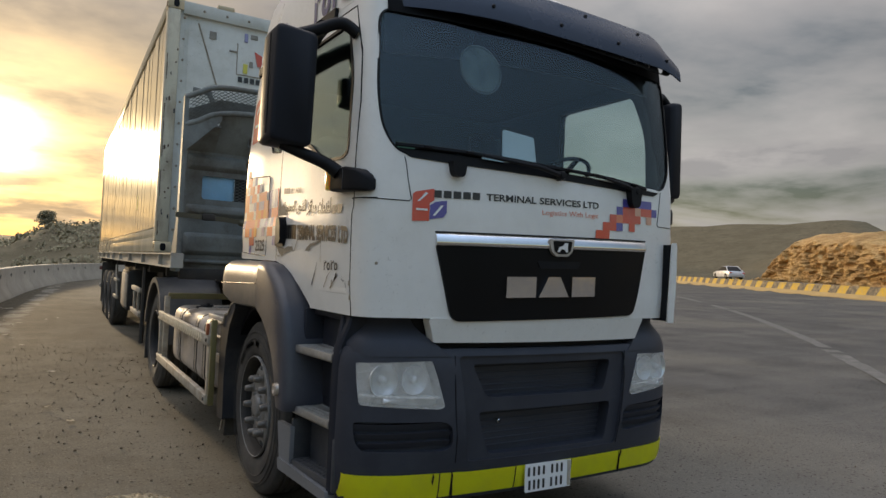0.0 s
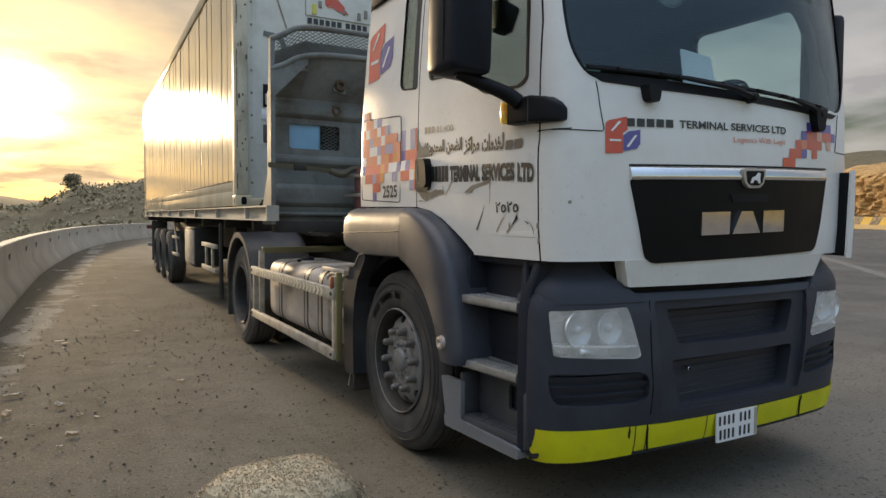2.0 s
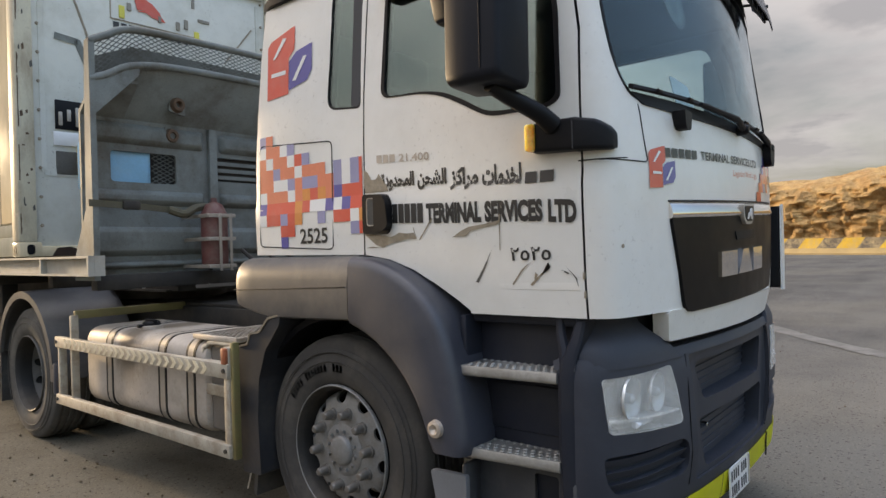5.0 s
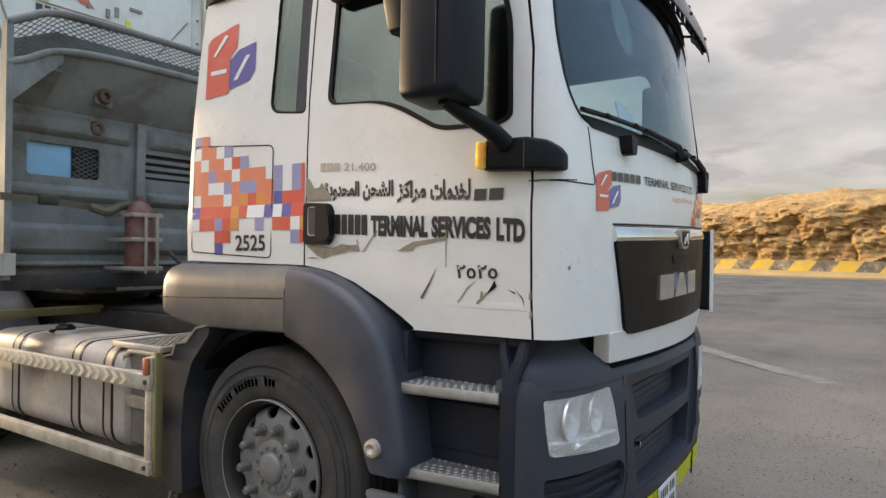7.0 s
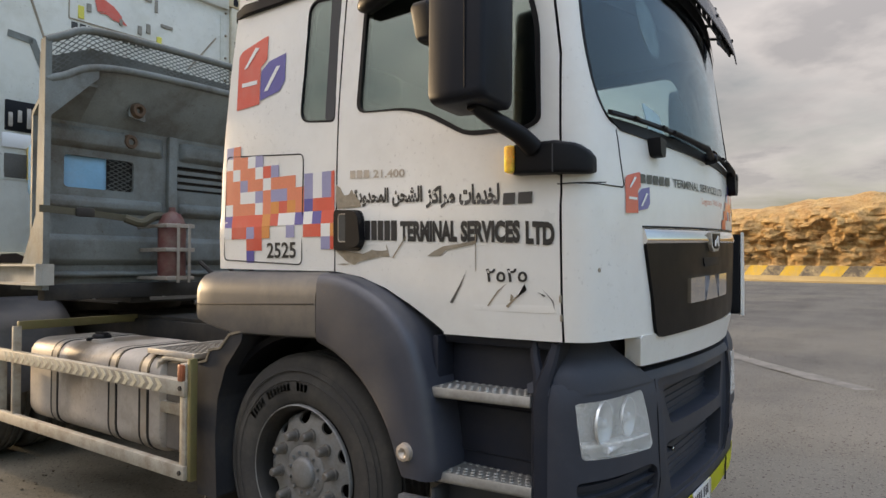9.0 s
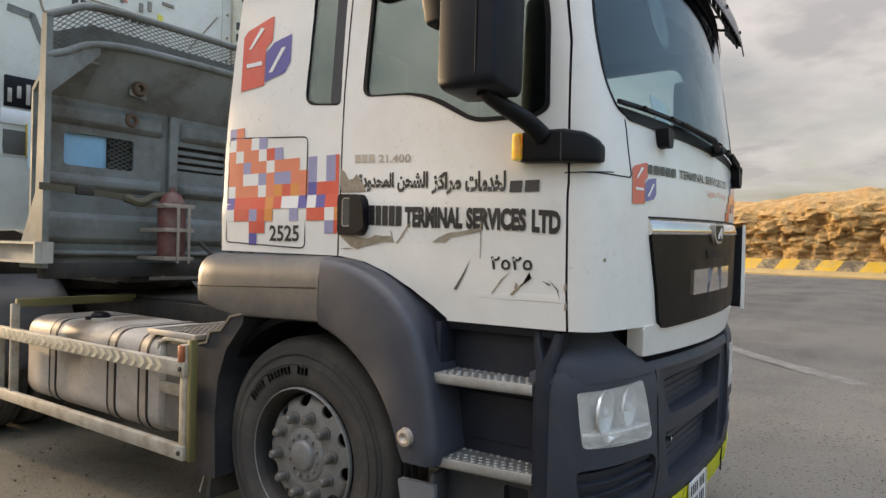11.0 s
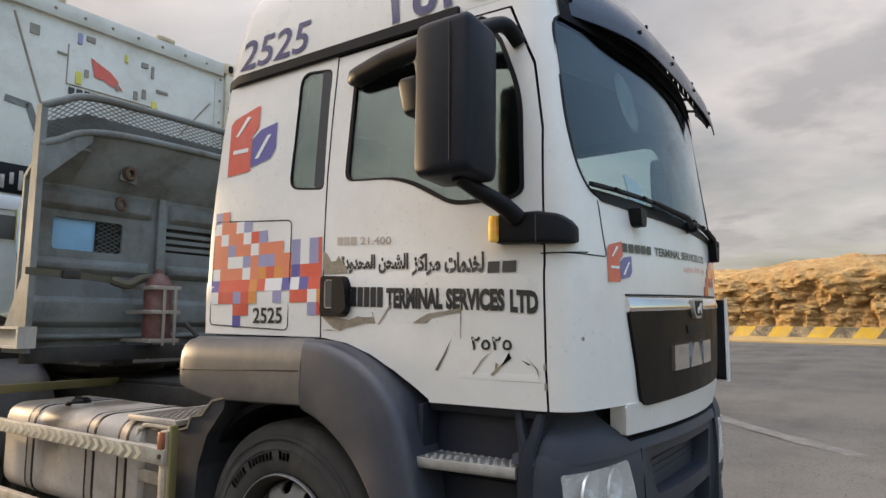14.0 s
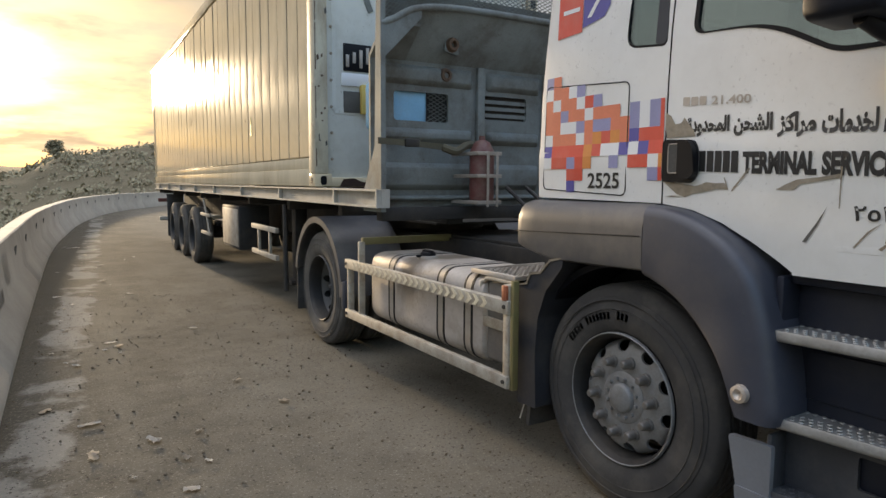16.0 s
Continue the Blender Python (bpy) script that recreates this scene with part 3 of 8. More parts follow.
    c = mixc(nt, ramp(nt, edge, 0.4, 4.2), dirt, asphalt)
    # paler colour over the ground ahead of and beside the truck's front
    front_pale = maths(nt, "MULTIPLY", maths(nt, "MULTIPLY", ramp(nt, sp.outputs[0], -0.6, 1.2), ramp(nt, sp.outputs[0], 7.5, 3.5)), ramp(nt, sp.outputs[1], 2.5, 0.3))
    c = mixc(nt, maths(nt, "MULTIPLY", front_pale, ramp(nt, big_n, 0.3, 0.6, 0.30, 0.65)), c, (0.172, 0.161, 0.143))
    d2 = maths(nt, "SQRT", maths(nt, "ADD", maths(nt, "POWER", sp.outputs[0], 2.0), maths(nt, "POWER", sp.outputs[1], 2.0)))
    c = mixc(nt, ramp(nt, d2, 66.0, 80.0), c, scrub)
    c = mixc(nt, ramp(nt, sp.outputs[2], -0.5, -2.0), c, scrub)
    c = mixc(nt, maths(nt, "MULTIPLY", ramp(nt, grit, 0.56, 0.72), 0.45), c, (0.30, 0.27, 0.22))
    c = mixc(nt, maths(nt, "MULTIPLY", ramp(nt, nz(38.0, 2.0), 0.61, 0.67), 0.8), c, (0.045, 0.036, 0.028))
    nt.links.new(c, b.inputs["Base Color"])
    b.inputs["Roughness"].default_value = 0.9
    b.inputs["Specular IOR Level"].default_value = 0.06
    h = maths(nt, "ADD", maths(nt, "MULTIPLY", grit, 0.35), maths(nt, "MULTIPLY", mid_n, 0.65))
    nt.links.new(node(nt, "ShaderNodeBump", {"Height": h, "Strength": 0.55, "Distance": 0.03}).outputs[0], b.inputs["Normal"])
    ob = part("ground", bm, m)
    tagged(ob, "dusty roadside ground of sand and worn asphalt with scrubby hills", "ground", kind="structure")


ground()


def along(path, step):
    """Points and headings at even steps along a smooth line in plan."""
    pts = smooth_line([(x, y, 0) for x, y in path], 14)
    d = [0.0]
    for a, b in zip(pts, pts[1:]):
        d.append(d[-1] + (b - a).length)
    out = []
    n = int(d[-1] / step)
    for i in range(n + 1):
        s = i * step
        x, y = np.interp(s, d, [p.x for p in pts]), np.interp(s, d, [p.y for p in pts])
        x2, y2 = np.interp(s + 0.2, d, [p.x for p in pts]), np.interp(s + 0.2, d, [p.y for p in pts])
        x1, y1 = np.interp(s - 0.2, d, [p.x for p in pts]), np.interp(s - 0.2, d, [p.y for p in pts])
        t = Vector((x2 - x1, y2 - y1, 0)).normalized()
        out.append((Vector((x, y, 0)), t))
    return out


JERSEY = [(-0.30, -0.05), (-0.30, 0.09), (-0.155, 0.33), (-0.10, 0.83), (-0.085, 0.845), (0.085, 0.845), (0.10, 0.83), (0.155, 0.33), (0.30, 0.09), (0.30, -0.05)]


def concrete_barrier():
    top = thing("concrete_barrier", "weathered grey concrete road barrier curving along the shoulder", "barrier", kind="structure")
    pts = along(BARRIER, 1.0)
    seg = 5
    for s in range(0, len(pts) - seg, seg):
        bm = bmesh.new()
        rings = []
        for i in range(s, s + seg + 1):
            p, t = pts[i]
            n = Vector((t.y, -t.x, 0))
            sh = 0.006 if i == s else (-0.006 if i == s + seg else 0)
            rings.append([p + t * sh + n * u + Vector((0, 0, w + ground_z(p.x + 0.5, p.y))) for u, w in JERSEY])
        loft(bm, rings)
        el = [e for e in bm.edges if e.calc_length() < 0.4 and len(e.link_faces) == 2 and any(len(f.verts) > 4 for f in e.link_faces)]
        bmesh.ops.bevel(bm, geom=el, offset=0.012, segments=1, affect="EDGES")
        seg_ob = part("barrier_block", bm, M_conc, top)
        # lifting slots near the road face's top: dark plates for their shaded hollows
        for at in (1, 4):
            p, t = pts[s + at]
            n = Vector((t.y, -t.x, 0))
            bm = bmesh.new()
            box(bm, (-0.085, -0.010, -0.085), (0.085, 0.004, 0.085), 0.006, 1)
            a = math.atan2(t.y, t.x)
            mx = Matrix.Translation(p + n * 0.122 + Vector((0, 0, 0.60 + ground_z(p.x + 0.5, p.y)))) @ Matrix.Rotation(a, 4, "Z") @ Matrix.Rotation(radians(6.0), 4, "X")
            bm.transform(mx)
            part("slot", bm, M_slot, seg_ob)
    # two faded painted marks on the nearest block
    for y0, w, h, z0 in ((6.2, 0.55, 0.16, 0.52), (6.0, 0.9, 0.13, 0.33), (7.3, 0.5, 0.3, 0.42)):
        bm = bmesh.new()
        for k in range(5):
            yy = y0 + w * k / 5
            u0, u1 = 0.103 + (0.83 - z0) * 0.11, 0.103 + (0.83 - z0 - h) * 0.11
            x0 = barrier_x(yy) + 0.004
            bm.faces.new([bm.verts.new(q) for q in ((x0 + u0, yy, z0), (x0 + u0, yy + w * 0.13, z0), (x0 + u1, yy + w * 0.15, z0 + h), (x0 + u1, yy + w * 0.03, z0 + h))])
        part("painted_mark", bm, M_mark, top)


def striped_barrier():
    top = thing("striped_barrier", "yellow and black striped concrete median barrier with chipped paint", "barrier", kind="structure")
    pts = along(MEDIAN, 1.0)
    lean = -0.75
    prof = JERSEY[1:9]
    for s in range(0, len(pts) - 4, 4):
        bm = bmesh.new()
        rings = []
        for i in range(s, s + 5):
            p, t = pts[i]
            n = Vector((t.y, -t.x, 0))
            g = ground_z(p.x - 1, p.y)
            rings.append([p + n * u + t * (w * lean if 0.1 < w else 0) + Vector((0, 0, w + g)) for u, w in prof])
        faces = loft(bm, rings)
        for k, f in enumerate(faces):
            c = f.calc_center_median()
            low = c.z - ground_z(c.x - 1, c.y) < 0.26
            f.material_index = 2 if low else min(k // len(prof), 3) % 2
        part("barrier_block", bm, [M_ytraf, M_btraf, M_bconc], top)
    # footing strip
    bm = bmesh.new()
    rings = [[p + Vector((t.y, -t.x, 0)) * u + Vector((0, 0, w + ground_z(p.x - 1, p.y))) for u, w in ((-0.42, -0.1), (-0.42, 0.10), (0.42, 0.10), (0.42, -0.1))] for p, t in pts]
    loft(bm, rings)
    part("footing", bm, M_bconc, top)


concrete_barrier()
striped_barrier()


def road_line():
    bm = bmesh.new()
    pts = along([(2.0, -4.6), (4.7, -1.15), (6.5, 0.75), (9.2, 2.9), (13.4, 6.3), (20, 12.4), (28, 21), (38, 33)], 0.4)
    r = random.Random(5)
    for (p, t), (q, u) in zip(pts, pts[1:]):
        if r.random() < 0.03:
            continue
        n, o = Vector((t.y, -t.x, 0)), Vector((u.y, -u.x, 0))
        w = 0.115 + 0.04 * r.random()
        bm.faces.new([bm.verts.new(Vector((v.x, v.y, ground_z(v.x, v.y) + 0.005))) for v in (p + n * w, q + o * w, q - o * w, p - n * w)])
    bmesh.ops.recalc_face_normals(bm, faces=bm.faces)
    m = pmat("worn_line_paint", (0.172, 0.166, 0.154), 0.9, var=0.25, scale=5, bump=0.5, bscale=70, dirt=(0.12, 0.118, 0.113), dirt_amt=1.0, dirt_scale=6, spec=0.06)
    tagged(part("road_line", bm, m), "faded worn white edge line on the asphalt", "road marking", kind="structure")


road_line()


def cliff():
    m = bpy.data.materials.new("layered_rock")
    m.use_nodes = True
    nt = m.node_tree
    b = nt.nodes["Principled BSDF"]
    co = node(nt, "ShaderNodeTexCoord").outputs["Object"]
    st = node(nt, "ShaderNodeMapping", {"Vector": co, "Rotation": (radians(5), 0, 0), "Scale": (0.75, 0.75, 1.25)}).outputs[0]
    lay = node(nt, "ShaderNodeTexNoise", {"Vector": st, "Scale": 1.1, "Detail": 7.0, "Roughness": 0.65, "Distortion": 0.5}).outputs[0]
    crk = node(nt, "ShaderNodeTexNoise", {"Vector": co, "Scale": 2.2, "Detail": 9.0, "Roughness": 0.75}).outputs[0]
    joint = node(nt, "ShaderNodeTexVoronoi", {"Vector": node(nt, "ShaderNodeMapping", {"Vector": co, "Scale": (1.2, 1.2, 2.6)}).outputs[0], "Scale": 1.0, "Randomness": 1.0}).outputs["Distance"]
    c = mixc(nt, ramp(nt, lay, 0.34, 0.66), (0.38, 0.215, 0.080), (0.66, 0.435, 0.185))
    c = mixc(nt, maths(nt, "MULTIPLY", ramp(nt, crk, 0.56, 0.70), 0.75), c, (0.17, 0.088, 0.036))
    c = mixc(nt, maths(nt, "MULTIPLY", ramp(nt, crk, 0.42, 0.30), 0.5), c, (0.68, 0.48, 0.25))
    nt.links.new(c, b.inputs["Base Color"])
    b.inputs["Roughness"].default_value = 0.95
    h = maths(nt, "ADD", maths(nt, "ADD", lay, crk), maths(nt, "MULTIPLY", joint, 0.5))
    nt.links.new(node(nt, "ShaderNodeBump", {"Height": h, "Strength": 1.0, "Distance": 0.30}).outputs[0], b.inputs["Normal"])

    def block(p, k):
        """A level for each natural block of stone, -0.5 to 0.5."""
        c = noise.voronoi(Vector(p))[1][0]
        return noise.cell(Vector((c.x * 57.3 + k, c.y * 57.3, c.z * 57.3))) * 0.5

    line = [(46, -80), (45.5, -40), (45.5, -15), (46.5, 0), (49.5, 12), (55, 22), (62, 32), (68.5, 40.5), (73, 44)]
    pts = along(line, 0.2)
    bm = bmesh.new()
    rows = []
    nv = 52
    total = len(pts)
    for i, (p, t) in enumerate(pts):
        n = Vector((t.y, -t.x, 0))
        end = min(1.0, (total - 1 - i) * 0.2 / 9.0)
        hgt = (4.5 + 1.5 * noise.noise((i * 0.0087, 0, 0)) + 0.7 * noise.noise((i * 0.04, 3, 0))) * (0.25 + 0.75 * end)
        if p.y > -20:
            hgt += 0.5
        row = []
        for j in range(nv + 5):
            v = min(j, nv) / nv
            w = hgt * v
            q = p + n * (1.5 * v)
            bed = w + 0.09 * q.y + 0.5 * noise.noise((q.x * 0.12, q.y * 0.12, 9))
            warp = 0.5 * noise.noise((q.x * 0.8, q.y * 0.8, w))
            big, small = block((q.y * 0.62 + warp, q.x * 0.62, bed * 0.78), 1), block((q.y * 1.5 + warp, q.x * 1.5, bed * 2.0), 2)
            ledge = noise.noise((q.x * 0.22, q.y * 0.22, bed * 2.4))
            rock = noise.noise((q.x * 0.35, q.y * 0.35, w * 0.6)) + 0.55 * noise.noise((q.x * 2.6, q.y * 2.6, bed * 4.2))
            cleft = abs(noise.noise((q.x * 0.34, q.y * 0.34, w * 0.10 + 3)))
            upper = max(0.0, (v - 0.72) / 0.28)
            d = (0.55 * big + 0.50 * small) * (1 - 0.45 * upper) + 0.20 * ledge + 0.42 * rock + 0.30
            d -= 0.85 * max(0.0, 0.11 - cleft) / 0.11 * max(0.0, 1 - v * 1.5)
            q = q + n * (2.6 * upper * upper)
            q = q - n * d * (0.45 + 0.55 * math.sin(math.pi * min(1, v * 1.1))) if j <= nv else q + n * ((j - nv) * 2.5)
            z0 = ground_z(p.x - 2, p.y) + 0.1
            zz = z0 + w - 0.15 if j <= nv else z0 + hgt - 0.15 + 0.5 * noise.noise((q.x * 0.3, q.y * 0.3, 0)) - (2.5 if j == nv + 4 else 0)
            zz += 0.25 * noise.noise((q.x * 0.7, q.y * 0.7, 5)) * v
            row.append(bm.verts.new((q.x, q.y, zz)))
        rows.append(row)
    for a, b2 in zip(rows, rows[1:]):
        for j in range(nv + 4):
            bm.faces.new((a[j], b2[j], b2[j + 1], a[j + 1]))
    bmesh.ops.recalc_face_normals(bm, faces=bm.faces)
    ob = part("rock_cutting", bm, m, sharp=24)
    tagged(ob, "rough layered orange-brown rock cutting beside the road", "cliff", kind="structure")
    # fallen blocks at its foot
    bm = bmesh.new()
    r = random.Random(8)
    for k in range(240):
        p, t = pts[r.randrange(60, total - 2)]
        n = Vector((t.y, -t.x, 0))
        q = p - n * (0.2 + abs(r.gauss(0, 1.0)))
        s = 0.10 + 0.30 * r.random() ** 2
        vs = bmesh.ops.create_icosphere(bm, subdivisions=1, radius=s)["verts"]
        for v in vs:
            v.co += Vector([r.uniform(-0.3, 0.3) * s for _ in range(3)])
            v.co.z *= 0.7
            v.co += Vector((q.x, q.y, ground_z(q.x, q.y) + s * 0.25))
    tagged(part("fallen_rock", bm, m, sharp=10), "fallen rock blocks along the foot of the cutting", "rocks", kind="stuff")


cliff()


def scrub():
    """Bushes on the hillside past the barrier, many small leaf clumps each."""
    m = pmat("dusty_leaves", (0.225, 0.195, 0.120), 0.9, var=0.3, scale=2, bump=0, rand=0.25)
    r = random.Random(21)
    bm = bmesh.new()

    def clump(c, s, n):
        for _ in range(n):
            d = Vector((r.gauss(0, 1), r.gauss(0, 1), abs(r.gauss(0, 0.8))))
            d = d.normalized() * s * (0.35 + 0.65 * r.random())
            p = c + Vector((d.x, d.y, d.z * 0.85))
            k = s * r.uniform(0.10, 0.22)
            u = Vector((r.gauss(0, 1), r.gauss(0, 1), r.gauss(0, 1))).normalized() * k
            v = u.orthogonal().normalized() * k * r.uniform(0.6, 1.2)
            bm.faces.new([bm.verts.new(q) for q in (p + u, p + v, p - u, p - v)])

    for _ in range(1100):
        az, rr = radians(r.uniform(-16, 14)), r.uniform(62, 215)
        x, y = rr * math.sin(az) - 2.5, rr * math.cos(az)
        z = ground_z(x, y)
        clump(Vector((x, y, z - 0.2)), r.uniform(0.5, 1.5) * (1 + rr / 260), 26)
    tagged(part("scrub", bm, m, sharp=180), "dusty dark scrub bushes over the hillside", "bushes", kind="stuff")
    # the round tree that stands out on the skyline
    tree = thing("tree", "dark round-crowned tree on the skyline", "tree")
    x, y = -1.3, 170.0
    z = ground_z(x, y)
    bm = bmesh.new()
    tube(bm, [(x, y, z - 0.5), (x + 0.1, y, z + 0.5), (x - 0.1, y, z + 1.2)], [0.35, 0.26, 0.16], 8)
    for k in range(5):
        a = k * 1.3
        tube(bm, [(x, y, z + 0.6), (x + 0.9 * math.cos(a), y + 0.9 * math.sin(a), z + 1.3), (x + 1.6 * math.cos(a), y + 1.6 * math.sin(a), z + 1.9)], [0.16, 0.1, 0.05], 6)
    part("trunk", bm, M_stone, tree)
    bm = bmesh.new()
    for _ in range(70):
        a, e, d = r.uniform(0, 6.28), r.uniform(-0.9, 1.4), r.uniform(0.4, 1.7)
        clump(Vector((x + d * math.cos(a) * math.cos(e) * 1.08, y + d * math.sin(a) * math.cos(e), z + 1.9 + d * math.sin(e) * 1.15)), 0.9, 46)
    part("crown", bm, m, tree, sharp=180)


scrub()


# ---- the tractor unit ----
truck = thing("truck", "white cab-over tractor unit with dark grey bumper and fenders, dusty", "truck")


SKEW = 0.018          # the cab's front stands a degree out of square


def cab_ring(z, W, F, R, n=9):
    """Plan outline of the cab at one height: curved front, tight corners, straight sides."""
    half = []
    xa = W - 0.10
    for k in range(n + 1):
        x = xa * k / n
        half.append((x, F + 0.116 * x * x))
    ya = half[-1][1]
    a, b, c = Vector((xa, ya)), Vector((W - 0.022, ya + 0.022)), Vector((W - 0.014, ya + 0.125))
    for k in range(1, 6):
        t = k / 5
        q = (1 - t) ** 2 * a + 2 * t * (1 - t) * b + t * t * c
        half.append((q.x, q.y))
    half += [(W - 0.004, ya + 0.38), (W, ya + 0.7), (W, R - 0.5), (W, R - 0.10), (W - 0.012, R - 0.04), (W - 0.045, R - 0.008), (W - 0.09, R)]
    ring = [(x, y) for x, y in half] + [(-x, y) for x, y in half[::-1][:-1]]
    return [(x, y - SKEW * x * max(0.0, min(1.0, (0.8 - y) / 0.4)), z) for x, y in ring]


CAB = [(1.165, 1.088, 0.030, 2.15), (1.30, 1.101, 0.022, 2.15), (1.575, 1.108, 0.020, 2.15), (1.635, 1.107, 0.020, 2.15), (1.668, 1.1005, 0.020, 2.15), (1.90, 1.101, 0.028, 2.14), (2.10, 1.096, 0.050, 2.125), (2.40, 1.082, 0.086, 2.10), (2.69, 1.062, 0.128, 2.07)]


def cab_at(z):
    zs = [c[0] for c in CAB]
    return [float(np.interp(z, zs, [c[i] for c in CAB])) for i in (1, 2, 3)]


def front_y(x, z):
    W, F, R = cab_at(z)
    if abs(x) <= W - 0.10:
        return F + 0.116 * x * x - SKEW * x
    ring = cab_ring(z, W, F, R)[9:15]
    return float(np.interp(abs(x), [p[0] for p in ring], [p[1] + SKEW * p[0] for p in ring])) - SKEW * x


def side_x(y, z):
    W, F, R = cab_at(z)
    ring = [p for p in cab_ring(z, W, F, R)[10:22]]
    return -float(np.interp(y, [p[1] for p in ring], [p[0] for p in ring]))


def wrap_side(bm, y0, z0, w, h, out=0.003, flip=False, tilt=0.0):
    """Lays a flat unit drawing on the cab's near side: u runs towards the front, v up."""
    for v in bm.verts:
        y, z = y0 - v.co.x * w, z0 + v.co.y * h + v.co.x * tilt
        v.co = (side_x(y, z) - out - v.co.z, y, z)
    return bm


def wrap_front(bm, x0, z0, w, h, out=0.003, tilt=0.0):
    for v in bm.verts:
        x, z = x0 + v.co.x * w, z0 + v.co.y * h + v.co.x * tilt
        v.co = (x, front_y(x, z) - out - v.co.z, z)
    return bm


def front_slab(pts, out, thick, cuts=14, lean=True):
    """A slab that follows the curve of the front: outline in (x, z)."""
    bm = bmesh.new()
    prism(bm, pts, "y", 0, thick)
    xs = [p[0] for p in pts]
    for k in range(1, cuts):
        x = min(xs) + (max(xs) - min(xs)) * k / cuts
        bmesh.ops.bisect_plane(bm, geom=bm.verts[:] + bm.edges[:] + bm.faces[:], plane_co=(x, 0, 0), plane_no=(1, 0, 0))
    for v in bm.verts:
        v.co.y += front_y(v.co.x, v.co.z if lean else 1.5) - out
    return bm


# shell with real openings
outer = quick(loft, [cab_ring(*c) for c in CAB], mats=[M_white])
inner = quick(loft, [cab_ring(z, W - 0.055, F + 0.055, R - 0.055) for z, W, F, R in
                     [(1.215, *CAB[0][1:]), *CAB[1:-1], (2.655, *CAB[-1][1:])]], mats=[M_lining])
shell = boolean(outer, inner)
arch = [(0.742, 0.9), (0.742, 1.175), (0.80, 1.215), (0.90, 1.275), (1.02, 1.335), (1.15, 1.378), (1.30, 1.40), (2.4, 1.412), (2.4, 0.9)]
shell = boolean(shell, quick(prism, arch, "x", -2, 2, mats=[M_black]))
WS = rpoly([(-0.915, 1.918), (0.915, 1.918), (0.992, 2.03), (1.012, 2.20), (0.998, 2.615), (-0.998, 2.615), (-1.012, 2.20), (-0.992, 2.03)], [0.10, 0.10, 0.1, 0.2, 0.08, 0.08, 0.2, 0.1], 5)
shell = boolean(shell, quick(prism, WS, "y", -0.5, 0.62, mats=[M_black]))
DOORWIN = rpoly([(1.180, 2.066), (1.150, 2.585), (0.455, 2.585), (0.345, 2.30), (0.335, 1.93), (0.385, 1.905), (0.63, 1.91), (0.875, 2.045)], [0.05, 0.06, 0.08, 0.1, 0.05, 0.05, 0.05, 0.12], 6)
shell = boolean(shell, quick(prism, DOORWIN, "x", -2, 2, mats=[M_black]))
QWIN = rpoly([(1.528, 2.075), (1.498, 2.625), (1.30, 2.60), (1.312, 2.05)], [0.06, 0.07, 0.03, 0.03], 6)
shell = boolean(shell, quick(prism, QWIN, "x", -2, -0.9, mats=[M_black]))
DOOR = [(0.262, 1.14), (0.262, 1.70), (0.268, 2.15), (0.30, 2.40), (0.40, 2.648), (1.26, 2.648), (1.285, 2.1), (1.298, 1.395), (1.15, 1.372), (1.02, 1.329), (0.90, 1.269), (0.80, 1.209), (0.745, 1.172), (0.742, 1.14)]


def grown(pts, d):
    cx_, cy_ = sum(p[0] for p in pts) / len(pts), sum(p[1] for p in pts) / len(pts)
    return [(x + math.copysign(d, x - cx_), y + math.copysign(d, y - cy_)) for x, y in pts]


door_mesh = boolean(shell, quick(prism, DOOR, "x", -2, -0.98, mats=[M_black]), "INTERSECT")
body_mesh = boolean(shell, quick(prism, grown(DOOR, 0.008), "x", -2, -0.98, mats=[M_black]))
cab = part("cab", finish(body_mesh, 30), None, truck, "white painted cab shell with stickers")
door = part("door", finish(door_mesh, 30), None, truck, "white door, scratched round the handle")


def curved_pane(pts, inset, thick, mat, name, parent, label=""):
    bm = front_slab(pts, -inset, thick, 16)
    for k in range(1, 6):
        z = 1.92 + 0.69 * k / 6
        bmesh.ops.bisect_plane(bm, geom=bm.verts[:] + bm.edges[:] + bm.faces[:], plane_co=(0, 0, z), plane_no=(0, 0, 1))
    ob = part(name, bm, mat, parent, label)
    ob.visible_shadow = False
    return ob


curved_pane(WS, 0.004, 0.005, M_glass, "windscreen", truck, "tinted windscreen glass")


def band(pts, grow, axis, fn, thick, name, mat, parent):
    """A rubber seal: the strip between an outline and the same outline shrunk."""
    cx_, cz_ = sum(p[0] for p in pts) / len(pts), sum(p[1] for p in pts) / len(pts)
    bm = bmesh.new()
    loops = []
    for d, off in ((0.006, 0), (0.006, thick), (-grow, thick), (-grow, 0)):
        ring = []
        for u, w in pts:
            dv = Vector((u - cx_, w - cz_)).normalized()
            uu, ww = u + dv.x * d, w + dv.y * d
            ring.append(bm.verts.new(fn(uu, ww, off)))
        loops.append(ring)
    n = len(pts)
    for a, b in zip(loops, loops[1:] + loops[:1]):
        for i in range(n):
            j = (i + 1) % n
            bm.faces.new((a[i], a[j], b[j], b[i]))
    bmesh.ops.recalc_face_normals(bm, faces=bm.faces)
    return part(name, bm, mat, parent)


band(WS, 0.005, "y", lambda x, z, o: (x, front_y(x, z) + 0.006 - o, z), 0.008, "windscreen_seal", M_black, truck)
band(DOORWIN, 0.013, "x", lambda y, z, o: (side_x(y, z) + 0.006 - o, y, z), 0.009, "window_seal", M_black, door)
